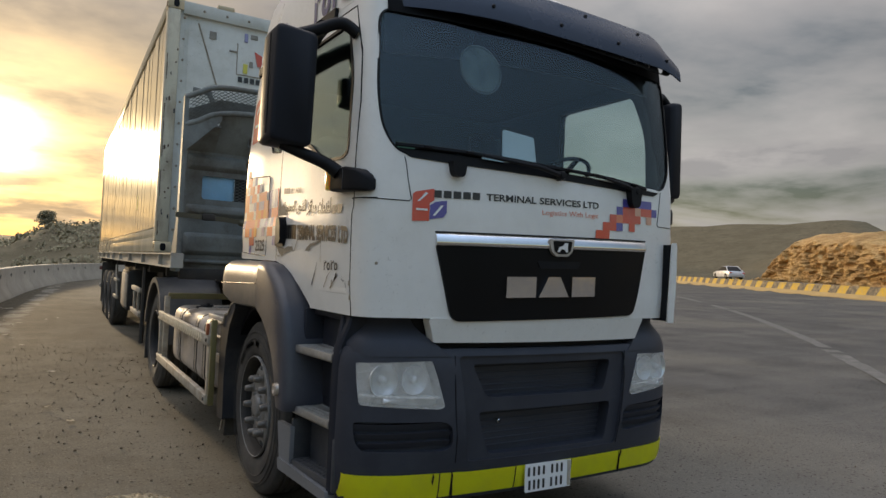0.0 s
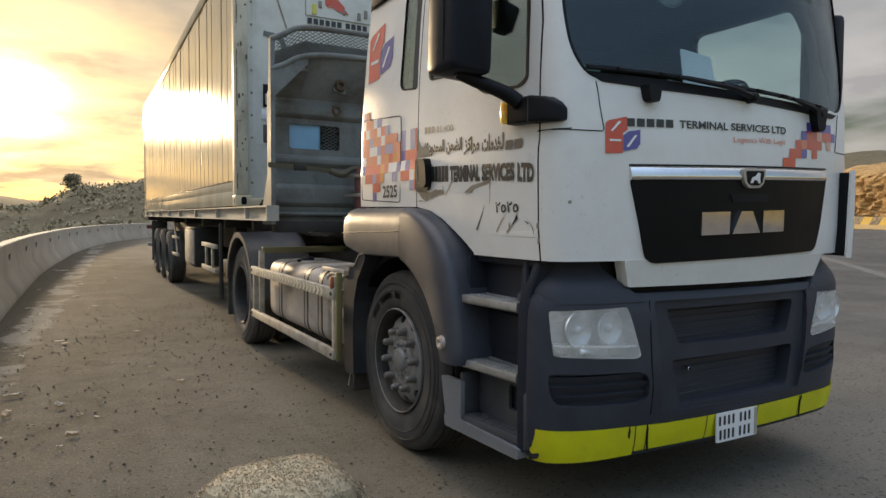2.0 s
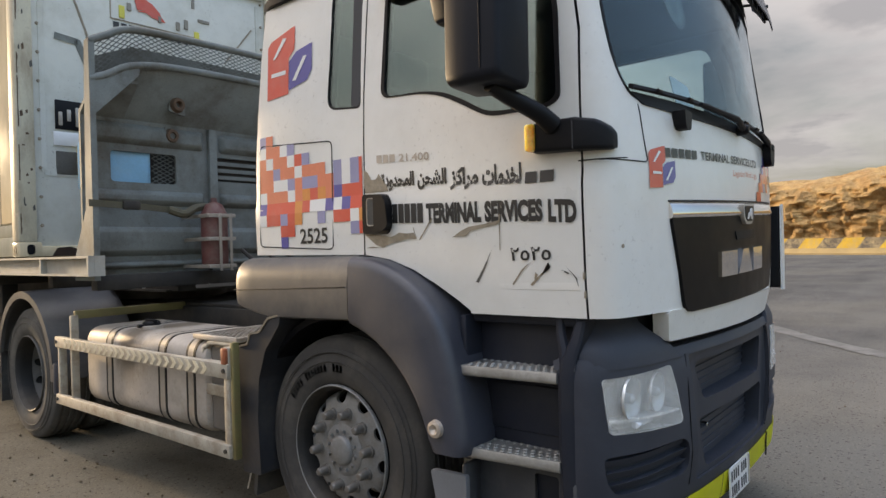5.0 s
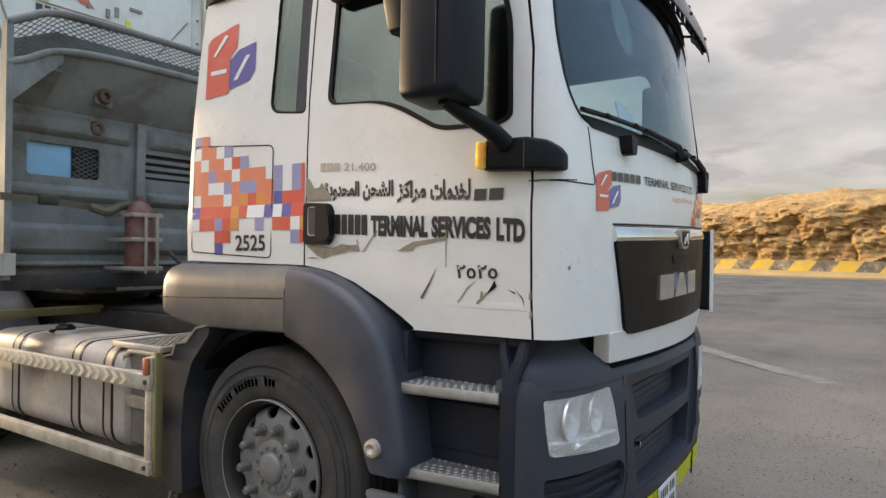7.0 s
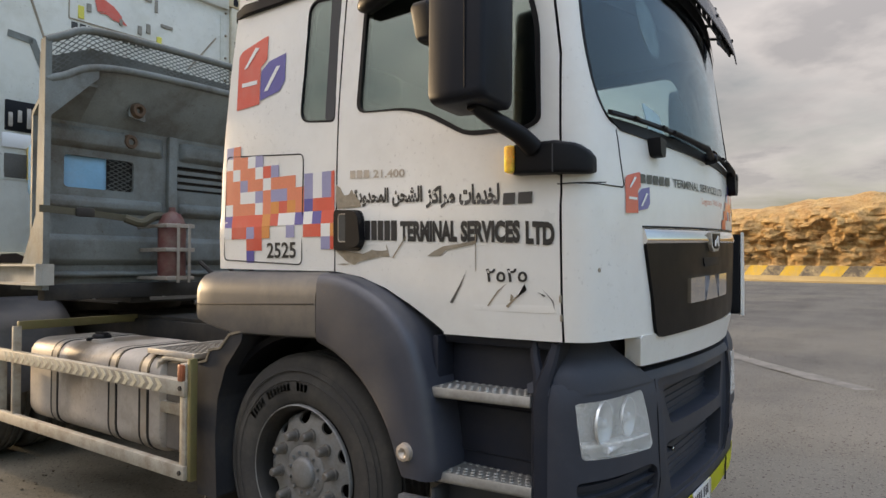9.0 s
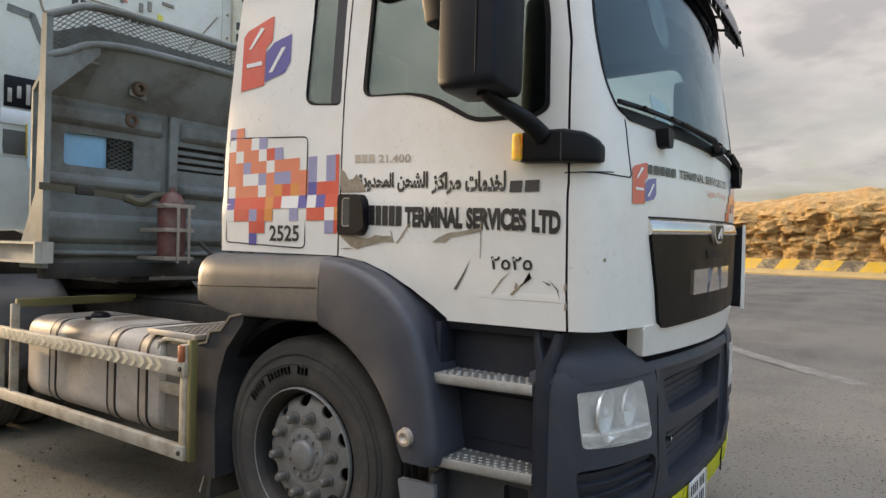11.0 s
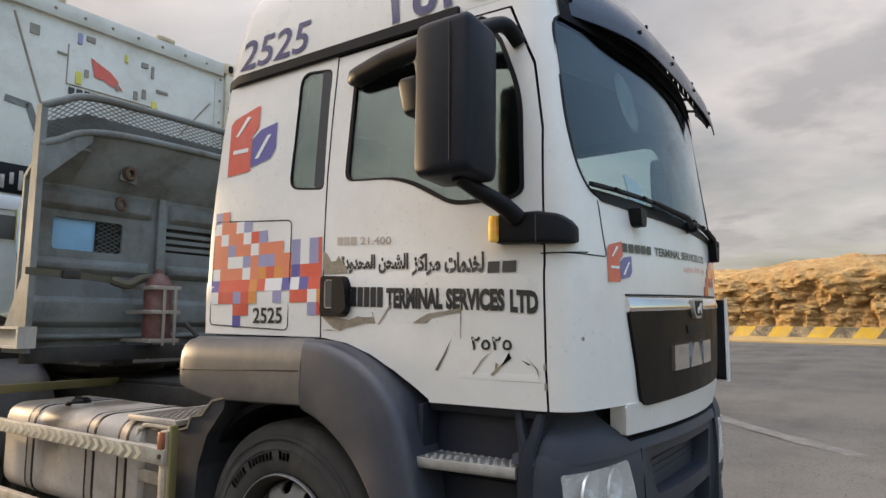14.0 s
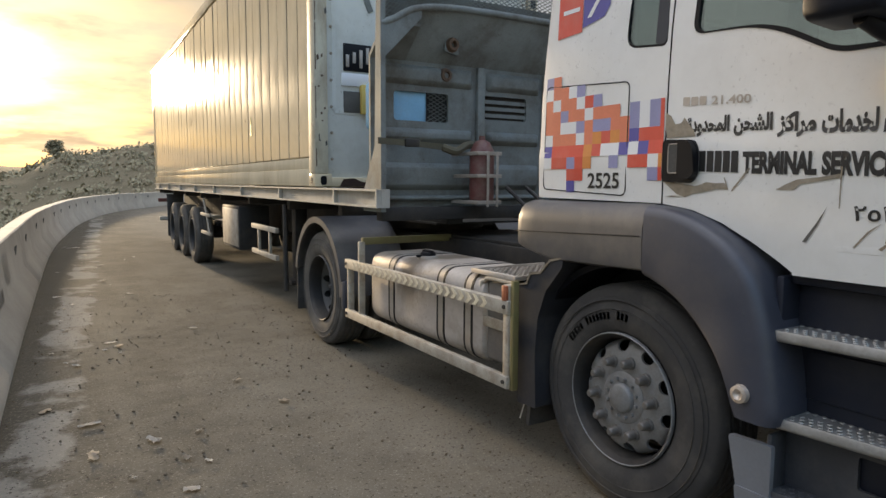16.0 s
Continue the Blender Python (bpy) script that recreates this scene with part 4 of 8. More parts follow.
band(QWIN, 0.0035, "x", lambda y, z, o: (side_x(y, z) + 0.006 - o, y, z), 0.007, "quarter_window_seal", M_black, truck)


def side_pane(pts, name, mat, parent, label):
    bm = bmesh.new()
    prism(bm, pts, "x", 0, 0.006)
    for v in bm.verts:
        v.co.x += side_x(v.co.y, v.co.z) + 0.006
    ob = part(name, bm, mat, parent, label)
    ob.visible_shadow = False


side_pane(DOORWIN, "door_window", M_sglass, door, "tinted side window glass")
side_pane(QWIN, "quarter_window", M_sglass, truck, "tinted rear quarter window")
bm = bmesh.new()
prism(bm, rpoly([(1.372, 2.062), (1.358, 2.605), (1.302, 2.598), (1.314, 2.052)], 0.01, 2), "x", 0, 0.004)
for v in bm.verts:
    v.co.x += side_x(v.co.y, v.co.z) + 0.0005
part("window_strip", bm, M_lining, truck, "dark strip at the rear edge of the quarter window")
bm = bmesh.new()
prism(bm, DOORWIN, "x", 1.06, 1.066)
far_pane = part("far_door_window", bm, M_glass, truck)
far_pane.visible_shadow = False

# roof with its dark lip
bm = bmesh.new()
loft(bm, [cab_ring(2.692, 1.062, 0.128, 2.072), cab_ring(2.80, 1.061, 0.185, 2.06), cab_ring(2.90, 1.056, 0.30, 2.025), cab_ring(3.02, 1.044, 0.44, 1.985), cab_ring(3.10, 1.030, 0.56, 1.945),
          cab_ring(3.20, 0.985, 0.78, 1.875), cab_ring(3.26, 0.90, 1.0, 1.75)])
roof = part("roof", bm, M_white, truck)
bm = bmesh.new()
rings = []
for y in np.linspace(0.62, 2.06, 14):
    x = side_x(y, 2.68)
    rings.append([(x - 0.016, y, 2.655), (x - 0.022, y, 2.662), (x - 0.020, y, 2.708), (x + 0.05, y, 2.716), (x + 0.03, y, 2.657)])
loft(bm, rings)
part("roof_lip", bm, M_black, truck, "dark rubber roof lip")

# interior: dash, wheel, seats, back wall
part("dashboard", front_slab(rpoly([(-0.98, 1.55), (0.98, 1.55), (0.98, 1.86), (-0.98, 1.86)], 0.05), -0.10, 0.42, 10), M_seat, truck, "dark dashboard")
bm = bmesh.new()
lathe(bm, [(0.012 * math.cos(a), 0.215 + 0.014 * math.sin(a)) for a in np.linspace(0, 2 * math.pi, 9)[:-1]], 36, "z", closed=True)
for k in range(3):
    a = 2.1 * k + 0.5
    tube(bm, [(0, 0, -0.02), (0.21 * math.cos(a), 0.21 * math.sin(a), 0)], 0.018, 6)
lathe(bm, [(-0.04, 0.0), (-0.04, 0.06), (0.0, 0.07), (0.01, 0.0)], 16, "z")
bm.transform(pose(0.56, 0.66, 2.0, -32))
part("steering_wheel", bm, M_black, truck)
bm = bmesh.new()
loft(bm, [[(0.56 + w * c, y, 1.85 + h * s) for c, s in ((-1, 0), (-0.92, 0.55), (-0.6, 0.9), (0, 1), (0.6, 0.9), (0.92, 0.55), (1, 0))] for y, w, h in ((0.34, 0.24, 0.10), (0.40, 0.28, 0.15), (0.55, 0.28, 0.17), (0.60, 0.26, 0.15))])
part("instrument_hood", bm, M_seat, truck, "dark instrument hood")
for sx in (-0.56, 0.56):
    bm = bmesh.new()
    box(bm, (sx - 0.26, 0.95, 1.45), (sx + 0.26, 1.45, 1.68), 0.05, 3)
    box(bm, (sx - 0.25, 1.40, 1.62), (sx + 0.25, 1.56, 2.22), 0.06, 3)
    box(bm, (sx - 0.14, 1.44, 2.24), (sx + 0.14, 1.53, 2.42), 0.04, 3)
    part("seat", bm, M_seat, truck)
bm = bmesh.new()
prism(bm, rpoly([(-0.21, 0.0), (0.02, 0.0), (0.03, 0.17), (-0.18, 0.19)], 0.01, 1), "y", 0, 0.004)
bm.transform(pose(-0.05, 0.19, 1.965, -16, 0, -2))
part("paper_sheet", bm, M_paper, truck, "white paper sheet behind the windscreen")
bm = bmesh.new()
box(bm, (-0.42, 0.16, 1.94), (-0.28, 0.164, 1.965))
part("paper_note", bm, M_paper, truck)
bm = bmesh.new()
box(bm, (-0.90, 0.20, 1.935), (-0.80, 0.204, 1.985))
part("green_tag", bm, pmat("green_card", (0.10, 0.20, 0.14), 0.7, bump=0), truck)
bm = bmesh.new()
lathe(bm, [(0, 0.130), (0.002, 0.130), (0.002, 0.124), (0, 0.124)], 32, "y", closed=True)
lathe(bm, [(0.001, 0.0), (0.001, 0.120)], 24, "y")
bm.transform(pose(-0.46, front_y(-0.46, 2.40) + 0.030, 2.395, -11))
ob = part("round_sticker", bm, pmat("faded_sticker_print", (0.10, 0.125, 0.13), 0.8, var=0.5, scale=14, bump=0), truck, "faded round windscreen sticker")

# dark sheet added for the visor's shade and reflection across the upper glass
bm = front_slab(rpoly([(-0.96, 2.405), (-0.40, 2.440), (0.30, 2.475), (0.88, 2.500), (0.93, 2.612), (-0.955, 2.612)], 0.01, 1), -0.05, 0.012, 16)
part("roller_blind", bm, M_gloss, truck, "dark sheet behind the windscreen for the visor's shade")

bm = bmesh.new()
rows = []
for z in (2.60, 2.65, 2.692, 2.74, 2.785):
    F = 0.128 + (z - 2.692) * (0.145 if z < 2.692 else 0.50)
    rows.append([bm.verts.new((x, F + 0.116 * x * x - SKEW * x - 0.007, z)) for x in np.linspace(-0.965, 0.965, 21)])
for a, b in zip(rows, rows[1:]):
    for i in range(20):
        bm.faces.new((a[i], a[i + 1], b[i + 1], b[i]))
bmesh.ops.solidify(bm, geom=bm.faces[:], thickness=0.004)
bmesh.ops.recalc_face_normals(bm, faces=bm.faces)
part("forehead_panel", bm, M_black, truck)

# sun visor: a glossy curved band from the roof's brow down over the glass
ROOF_F = [(2.60, 1.066, 0.115), (2.692, 1.062, 0.128), (2.80, 1.061, 0.185), (2.90, 1.054, 0.30)]


def brow_y(x, z):
    W, F = (float(np.interp(z, [q[0] for q in ROOF_F], [q[i] for q in ROOF_F])) for i in (1, 2))
    ring = cab_ring(z, W, F, 2.0)[:15]
    return float(np.interp(abs(x), [p[0] for p in ring], [p[1] for p in ring]))


VISOR = [(2.862, 0.160), (2.842, 0.140), (2.80, 0.110), (2.74, 0.080), (2.68, 0.064), (2.632, 0.058)]


def visor_pt(x, y):
    """The visor stands free of the brow and wraps back at its near end."""
    return y + 0.04 * x * x - SKEW * x + 0.33 * max(0.0, -x - 0.3) ** 2


bm = bmesh.new()
rings = []
for k in range(41):
    x = -1.015 + 2.03 * k / 40
    e = max(0.0, abs(x) - 0.80) / 0.215
    sec = [(visor_pt(x, y), z - (0.040 * e * e if z < 2.7 and x > 0 else (0.13 * e * e if z > 2.79 and x > 0 else (0.06 * e * e if z > 2.73 and x > 0 else 0)))) for z, y in VISOR]
    rings.append([(x, y, z) for y, z in sec] + [(x, y + 0.006, z - 0.001) for y, z in sec[::-1]])
loft(bm, rings)
visor = part("sun_visor", bm, M_visor, truck, "dark tinted acrylic sun visor")
# pierced carrier strip along its lower edge
HOLES = [(-0.42 + 0.068 * k + 0.0022 * k * k, 0.011 + 0.0012 * k + 0.004 * (k % 2)) for k in range(14)]
pad = bmesh.new()
prism(pad, rpoly([(-0.80, 2.672), (-0.55, 2.634), (0.10, 2.624), (0.70, 2.612), (0.91, 2.610), (0.94, 2.63), (0.94, 2.680)], 0.012, 2), "y", 0.0, 0.006)
for x in np.linspace(-0.8, 0.92, 20):
    bmesh.ops.bisect_plane(pad, geom=pad.verts[:] + pad.edges[:] + pad.faces[:], plane_co=(x, 0, 0), plane_no=(1, 0, 0))
for v in pad.verts:
    v.co.y += visor_pt(v.co.x, 0.081)
pad_me = bpy.data.meshes.new("carrier")
pad.to_mesh(pad_me)
pad.free()
pad_me.materials.append(M_black)
cut = bmesh.new()
for x, r in HOLES:
    lathe(cut, [(-0.4, 0.0), (-0.4, r), (0.6, r), (0.6, 0.0)], 12, "y", (x, 0, 2.648 - 0.006 * x))
cut_me = bpy.data.meshes.new("holes")
cut.to_mesh(cut_me)
cut.free()
cut_me.materials.append(M_black)
part("carrier_strip", finish(boolean(pad_me, cut_me), 30), None, visor, "pierced black carrier strip")
for x in (-0.62, -0.2, 0.25, 0.66, 0.90):
    bm = bmesh.new()
    tube(bm, [(x, visor_pt(x, 0.085), 2.668), (x, visor_pt(x, 0.115), 2.72), (x, brow_y(x, 2.74) + 0.01, 2.74)], 0.009, 6)
    part("visor_bracket", bm, M_black, visor)
for k in range(9):
    bm = bmesh.new()
    x = -0.88 + 0.22 * k
    z, d = ((2.70, 0.069), (2.815, 0.120))[k % 2]
    lathe(bm, [(-0.008, 0), (-0.008, 0.008), (0.0, 0.012)], 10, "y", (x, visor_pt(x, d), z - (0.05 * (max(0.0, x - 0.8) / 0.215) ** 2)))
    part("visor_screw", bm, M_black, visor)

def leaned(bm, k=0.027):
    """The sprung cab leans slightly: what is mounted across its front rises towards the far side."""
    for v in bm.verts:
        v.co.z += k * v.co.x
    return bm


# front: grille panel, chrome bar, emblem shield, plain bright blocks for the maker's letters
grille = part("grille", leaned(front_slab(rpoly([(-0.722, 1.530), (-0.652, 1.27), (-0.620, 1.168), (0.620, 1.168), (0.652, 1.27), (0.712, 1.530)], [0.02, 0.1, 0.05, 0.05, 0.1, 0.02]), 0.012, 0.05)), M_gloss, truck, "gloss black front grille panel")
bm = front_slab(rpoly([(-0.15, 1.462), (0.15, 1.462), (0.13, 1.424), (-0.13, 1.424)], 0.01), 0.014, 0.012)
part("grille_slot", leaned(bm), M_black, grille)
bm = bmesh.new()
loft(bm, [[(x, front_y(x, 1.54) - o * (1 if abs(x) < 0.7 else 0.7), z) for z, o in ((1.512, -0.03), (1.512, 0.012), (1.517, 0.019), (1.524, 0.022), (1.536, 0.020), (1.550, 0.015), (1.562, 0.009), (1.570, 0.001), (1.571, -0.03))] for x in np.linspace(-0.722, 0.716, 24)])
bmesh.ops.translate(bm, verts=bm.verts, vec=(0, 0, 0.012))
part("chrome_bar", leaned(bm), M_chrome, truck, "polished chrome trim bar")
bm = bmesh.new()
tube(bm, [(x, front_y(x, 1.588) - 0.001, 1.588) for x in np.linspace(-0.726, 0.720, 24)], 0.0042, 6)
part("bar_seam", leaned(bm), M_black, truck)
bm = front_slab(rpoly([(-0.085, 1.565), (0.085, 1.565), (0.072, 1.502), (0.04, 1.478), (-0.04, 1.478), (-0.072, 1.502)], 0.012), 0.028, 0.03, 4)
bmesh.ops.translate(bm, verts=bm.verts, vec=(0, 0, 0.010))
shield = part("emblem", leaned(bm), M_alu, truck)
bm = front_slab(rpoly([(-0.066, 1.556), (0.066, 1.556), (0.056, 1.506), (0.03, 1.490), (-0.03, 1.490), (-0.056, 1.506)], 0.01), 0.031, 0.01, 4)
bmesh.ops.translate(bm, verts=bm.verts, vec=(0, 0, 0.010))
part("emblem_field", leaned(bm), M_gloss, shield)
bm = front_slab([(-0.038, 1.500), (-0.022, 1.500), (-0.012, 1.515), (0.012, 1.512), (0.02, 1.500), (0.034, 1.500), (0.030, 1.525), (0.034, 1.545), (0.014, 1.548), (0.0, 1.532), (-0.026, 1.526)], 0.034, 0.008, 2)
bmesh.ops.translate(bm, verts=bm.verts, vec=(0, 0, 0.010))
part("emblem_figure", leaned(bm), M_vwhite, shield)
for pts in ([(-0.338, 0), (-0.338, .102), (-0.158, .102), (-0.158, 0)], [(-0.138, 0), (-0.080, .102), (0.000, .102), (0.062, 0)], [(0.084, 0), (0.084, .102), (0.256, .102), (0.256, 0)]):
    part("raised_block", leaned(front_slab([(x, 1.281 + z) for x, z in pts], 0.023, 0.016, 5)), M_chrome, grille, "bright raised block")
bm = front_slab(rpoly([(-0.738, 1.168), (-0.712, 1.11), (-0.692, 1.050), (0.692, 1.050), (0.712, 1.11), (0.738, 1.168)], [0.05, 0.05, 0.012, 0.012, 0.05, 0.05], 3), 0.006, 0.06)
for v in bm.verts:
    v.co.y += max(0.0, 1.165 - v.co.z) * 0.22
part("lower_panel", bm, M_white, truck)
# crease line of the front panel and round plug
for sx in (-1, 1):
    bm = bmesh.new()
    tube(bm, [(sx * x, front_y(sx * x, z) - 0.0005, z) for x, z in ((0.888, 1.905), (0.880, 1.877), (0.868, 1.80), (0.855, 1.735), (0.850, 1.712), (0.858, 1.706))], 0.0024, 6)
    tube(bm, [(sx * x, front_y(sx * x, 1.70) - 0.0005, 1.703) for x in np.linspace(0.858, 1.085, 10)], 0.0024, 6)
    part("panel_seam", bm, M_black, truck)
    bm = bmesh.new()
    lathe(bm, [(-0.002, 0), (-0.002, 0.007), (0.004, 0.009)], 12, "y", (sx * 1.0, front_y(sx * 1.0, 1.41), 1.41))
    part("plug", bm, M_scrape, truck)
bm = bmesh.new()
tube(bm, [(side_x(y, 1.70) - 0.0005, y, 1.703) for y in np.linspace(0.12, 0.262, 6)], 0.0022, 6)
part("side_seam", bm, M_black, truck)

# soft pressed ledge low on the corner panel and door
bm = bmesh.new()
for y0, y1 in ((0.275, 0.60),):
    rings = []
    for y in np.linspace(y0, y1, 6):
        x = side_x(y, 1.27)
        rings.append([(x + 0.01, y, 1.255), (x + 0.0005, y, 1.262), (x - 0.0015, y, 1.278), (x + 0.0005, y, 1.296), (x + 0.01, y, 1.302)])
    loft(bm, rings)
part("pressed_ledge", bm, M_white, truck)

# corner flap standing open on the far corner: white front, black inner side
bm = bmesh.new()
prism(bm, [(0.932, 0.066), (0.985, 0.062), (0.985, 0.19), (0.945, 0.18)], "z", 1.150, 1.60)
flap = part("corner_deflector", bm, M_black, truck, "black corner flap with a white front")
bm = bmesh.new()
prism(bm, [(0.928, 1.142), (0.982, 1.140), (0.996, 1.36), (0.994, 1.590), (0.986, 1.612), (0.955, 1.612), (0.948, 1.590)], "y", 0.050, 0.060)
part("deflector_face", bm, M_white, flap)

# wipers: scuttle, two blades lying on the glass, their arms and spindles
bm = front_slab(rpoly([(-0.93, 1.945), (-0.86, 1.905), (-0.60, 1.892), (0.0, 1.882), (0.60, 1.872), (0.80, 1.876), (0.86, 1.90), (0.60, 1.905), (0.0, 1.920), (-0.60, 1.938)], 0.010, 2), 0.005, 0.02)
part("scuttle", bm, M_black, truck, "black plastic scuttle under the windscreen")


def wiper(x0, x1, z0, z1, px, pz):
    w = thing_part("wiper")
    bm = bmesh.new()
    n = 12
    line = [(x0 + (x1 - x0) * k / n, z0 + (z1 - z0) * k / n + 0.006 * math.sin(math.pi * k / n)) for k in range(n + 1)]
    rings = []
    for x, z in line:
        y = front_y(x, z) - 0.008
        rings.append([(x, y + 0.004, z - 0.004), (x, y - 0.010, z - 0.010), (x, y - 0.016, z - 0.004), (x, y - 0.014, z + 0.008), (x, y + 0.002, z + 0.012)])
    loft(bm, rings)
    part("blade", bm, M_black, w)
    bm = bmesh.new()
    mx, mz = (x0 + x1) / 2, (z0 + z1) / 2
    tube(bm, [(px, front_y(px, pz) - 0.026, pz), (px + (mx - px) * 0.35, front_y(px, pz) - 0.046, pz + (mz - pz) * 0.45), (mx, front_y(mx, mz) - 0.034, mz)], [0.015, 0.012, 0.008], 8)
    part("wiper_arm", bm, M_black, w)
    for k in (2, 5, 7, 10):
        bm = bmesh.new()
        x, z = line[k]
        tube(bm, [(x - 0.02, front_y(x, z) - 0.030, z), (x + 0.02, front_y(x, z) - 0.030, z)], 0.007, 6)
        part("blade_clip", bm, M_black, w)
    bm = bmesh.new()
    lathe(bm, [(0.0, 0.026), (-0.035, 0.024), (-0.05, 0.016), (-0.052, 0.0)], 14, "y", (px, front_y(px, pz), pz))
    part("spindle", bm, M_black, w)


def thing_part(name):
    ob = new(name)
    ob.parent = truck
    return ob


wiper(-0.935, -0.06, 1.958, 1.935, -0.02, 1.900)
wiper(-0.10, 0.70, 1.938, 1.908, 0.58, 1.880)
bm = bmesh.new()
prism(bm, rpoly([(-0.672, 1.905), (-0.588, 1.900), (-0.600, 1.842), (-0.612, 1.832), (-0.648, 1.834), (-0.660, 1.846)], 0.010, 2), "y", front_y(-0.63, 1.87) - 0.042, front_y(-0.63, 1.87) + 0.02)
part("wiper_stop", bm, M_black, truck)
bm = bmesh.new()
prism(bm, rpoly([(0.52, 1.90), (0.62, 1.895), (0.605, 1.80), (0.585, 1.785), (0.552, 1.788), (0.538, 1.805)], 0.012, 2), "y", front_y(0.57, 1.86) - 0.045, front_y(0.57, 1.86) + 0.02)
part("wiper_stop", bm, M_black, truck)


# bumper
def bump_ring(z, W, F, back=0.285, n=12):
    """Plan outline at one height: shallow front, long rounded corners. The lower lip is set back least at the corners."""
    half = []
    for k in range(n + 1):
        x = 0.70 * k / n
        half.append((x, 0.10 * x * x))
    a, b, c = Vector((0.70, 0.049)), Vector((W - 0.05, 0.078)), Vector((W, back - 0.06))
    for k in range(1, 9):
        t = k / 8
        q = (1 - t) ** 2 * a + 2 * t * (1 - t) * b + t * t * c
        half.append((q.x, q.y))
    half.append((W - 0.003, back + 0.01))
    pts = [(x, y) for x, y in half[::-1]] + [(-x, y) for x, y in half[1:]]
    return [(x, y + 0.04 + F * (1 - 0.75 * (abs(x) / 1.1) ** 2) - BSKEW * x, z) for x, y in pts]


BSKEW = 0.030
BUMP = [(0.298, 1.062, 0.066), (0.325, 1.076, 0.054), (0.37, 1.088, 0.044), (0.46, 1.096, 0.034), (0.53, 1.099, 0.016), (0.62, 1.100, 0.0), (0.92, 1.098, 0.0), (0.99, 1.092, 0.012), (1.02, 1.080, 0.035)]


def bump_y(x, z):
    W, F = (float(np.interp(z, [b[0] for b in BUMP], [b[i] for b in BUMP])) for i in (1, 2))
    ring = sorted((p[0], p[1]) for p in bump_ring(z, W, F))
    return float(np.interp(x, [p[0] for p in ring], [p[1] for p in ring]))


def on_bumper(pts, out, thick, cuts=10):
    bm = bmesh.new()
    prism(bm, pts, "y", 0, thick)
    xs = [p[0] for p in pts]
    for k in range(1, cuts):
        bmesh.ops.bisect_plane(bm, geom=bm.verts[:] + bm.edges[:] + bm.faces[:], plane_co=(min(xs) + (max(xs) - min(xs)) * k / cuts, 0, 0), plane_no=(1, 0, 0))
    for v in bm.verts:
        v.co.y += bump_y(v.co.x, v.co.z) - out
    return bm


def solid(bm, mat=None):
    me = bpy.data.meshes.new("solid")
    bm.to_mesh(me)
    bm.free()
    me.materials.append(mat or M_black)
    return me


LAMP = [(1.047, 0.956), (0.697, 0.966), (0.662, 0.870), (0.622, 0.752), (0.645, 0.740), (1.030, 0.766), (1.042, 0.87)]
bump = quick(loft, [bump_ring(z, W, F) for z, W, F in BUMP], mats=[M_plastic])
# a shallow step round the middle piece, then its two deep openings
bump = boolean(bump, solid(on_bumper(rpoly([(-0.555, 0.985), (0.575, 0.985), (0.555, 0.72), (0.535, 0.478), (-0.48, 0.478), (-0.51, 0.72)], 0.03, 3), 0.05, 0.062, 16), M_plastic))
bump = boolean(bump, solid(on_bumper(rpoly([(-0.470, 0.945), (0.470, 0.945), (0.425, 0.775), (-0.375, 0.780)], 0.035, 4), 0.03, 0.16, 12), M_plastic))
bump = boolean(bump, solid(on_bumper(rpoly([(-0.420, 0.712), (0.490, 0.712), (0.455, 0.500), (-0.350, 0.500)], 0.035, 4), 0.03, 0.16, 12), M_plastic))
for sx in (-1, 1):
    fog = rpoly([(sx * 1.050, 0.692), (sx * 0.62, 0.680), (sx * 0.575, 0.655), (sx * 0.565, 0.56), (sx * 0.62, 0.540), (sx * 1.01, 0.556), (sx * 1.04, 0.60)], 0.03)
    bump = boolean(bump, solid(on_bumper(fog, 0.05, 0.085), M_plastic))
    bump = boolean(bump, solid(on_bumper(rpoly([(sx * x, z) for x, z in LAMP], 0.015, 3), 0.05, 0.125, 16), M_black))
bumper = part("bumper", finish(bump, 34), None, truck, "dark grey moulded plastic bumper, dusty")
for sx in (-1, 1):
    for k in range(3):
        z = 0.566 + 0.042 * k
        xi, xo = 0.578 - 0.004 * k, 1.022 + 0.012 * k
        bm = on_bumper(rpoly([(sx * xi, z), (sx * xo, z), (sx * xo, z + 0.026), (sx * xi, z + 0.026)], 0.008, 2), -0.008, 0.04, 14)
        for v in bm.verts:
            v.co.y += 0.016 * max(0.0, (z + 0.026 - v.co.z) / 0.026)
        part("slat", bm, M_plastic, bumper)
    # domed shoulder that rises to the cab corner
    bm = bmesh.new()
    secs = []
    for z, xa, xb, yo in ((0.985, 0.600, 1.098, 0.000), (1.015, 0.640, 1.090, 0.006), (1.045, 0.675, 1.072, 0.018), (1.070, 0.705, 1.048, 0.034), (1.095, 0.735, 1.018, 0.055), (1.125, 0.760, 0.992, 0.080), (1.160, 0.772, 0.980, 0.095)):
        ring = []
        for k in range(13):
            x = xa + (xb - xa) * k / 12
            e = max(0.0, k / 12 - 0.8) / 0.2
            ring.append((sx * x, bump_y(sx * min(x, 1.09), 0.95) + yo + 0.03 * e * e, z))
        ring += [(sx * xb, 0.30, z), (sx * xa, 0.30, z)]
        secs.append(ring)
    loft(bm, secs)
    part("bumper_shoulder", bm, M_plastic, bumper)
    bm = bmesh.new()
    tube(bm, [(sx * x, bump_y(sx * x, z) - 0.0005, z) for x, z in ((0.575, 0.99), (0.572, 0.86), (0.562, 0.72), (0.548, 0.60), (0.540, 0.48))], 0.0032, 5)
    part("bumper_joint", bm, M_black, bumper)
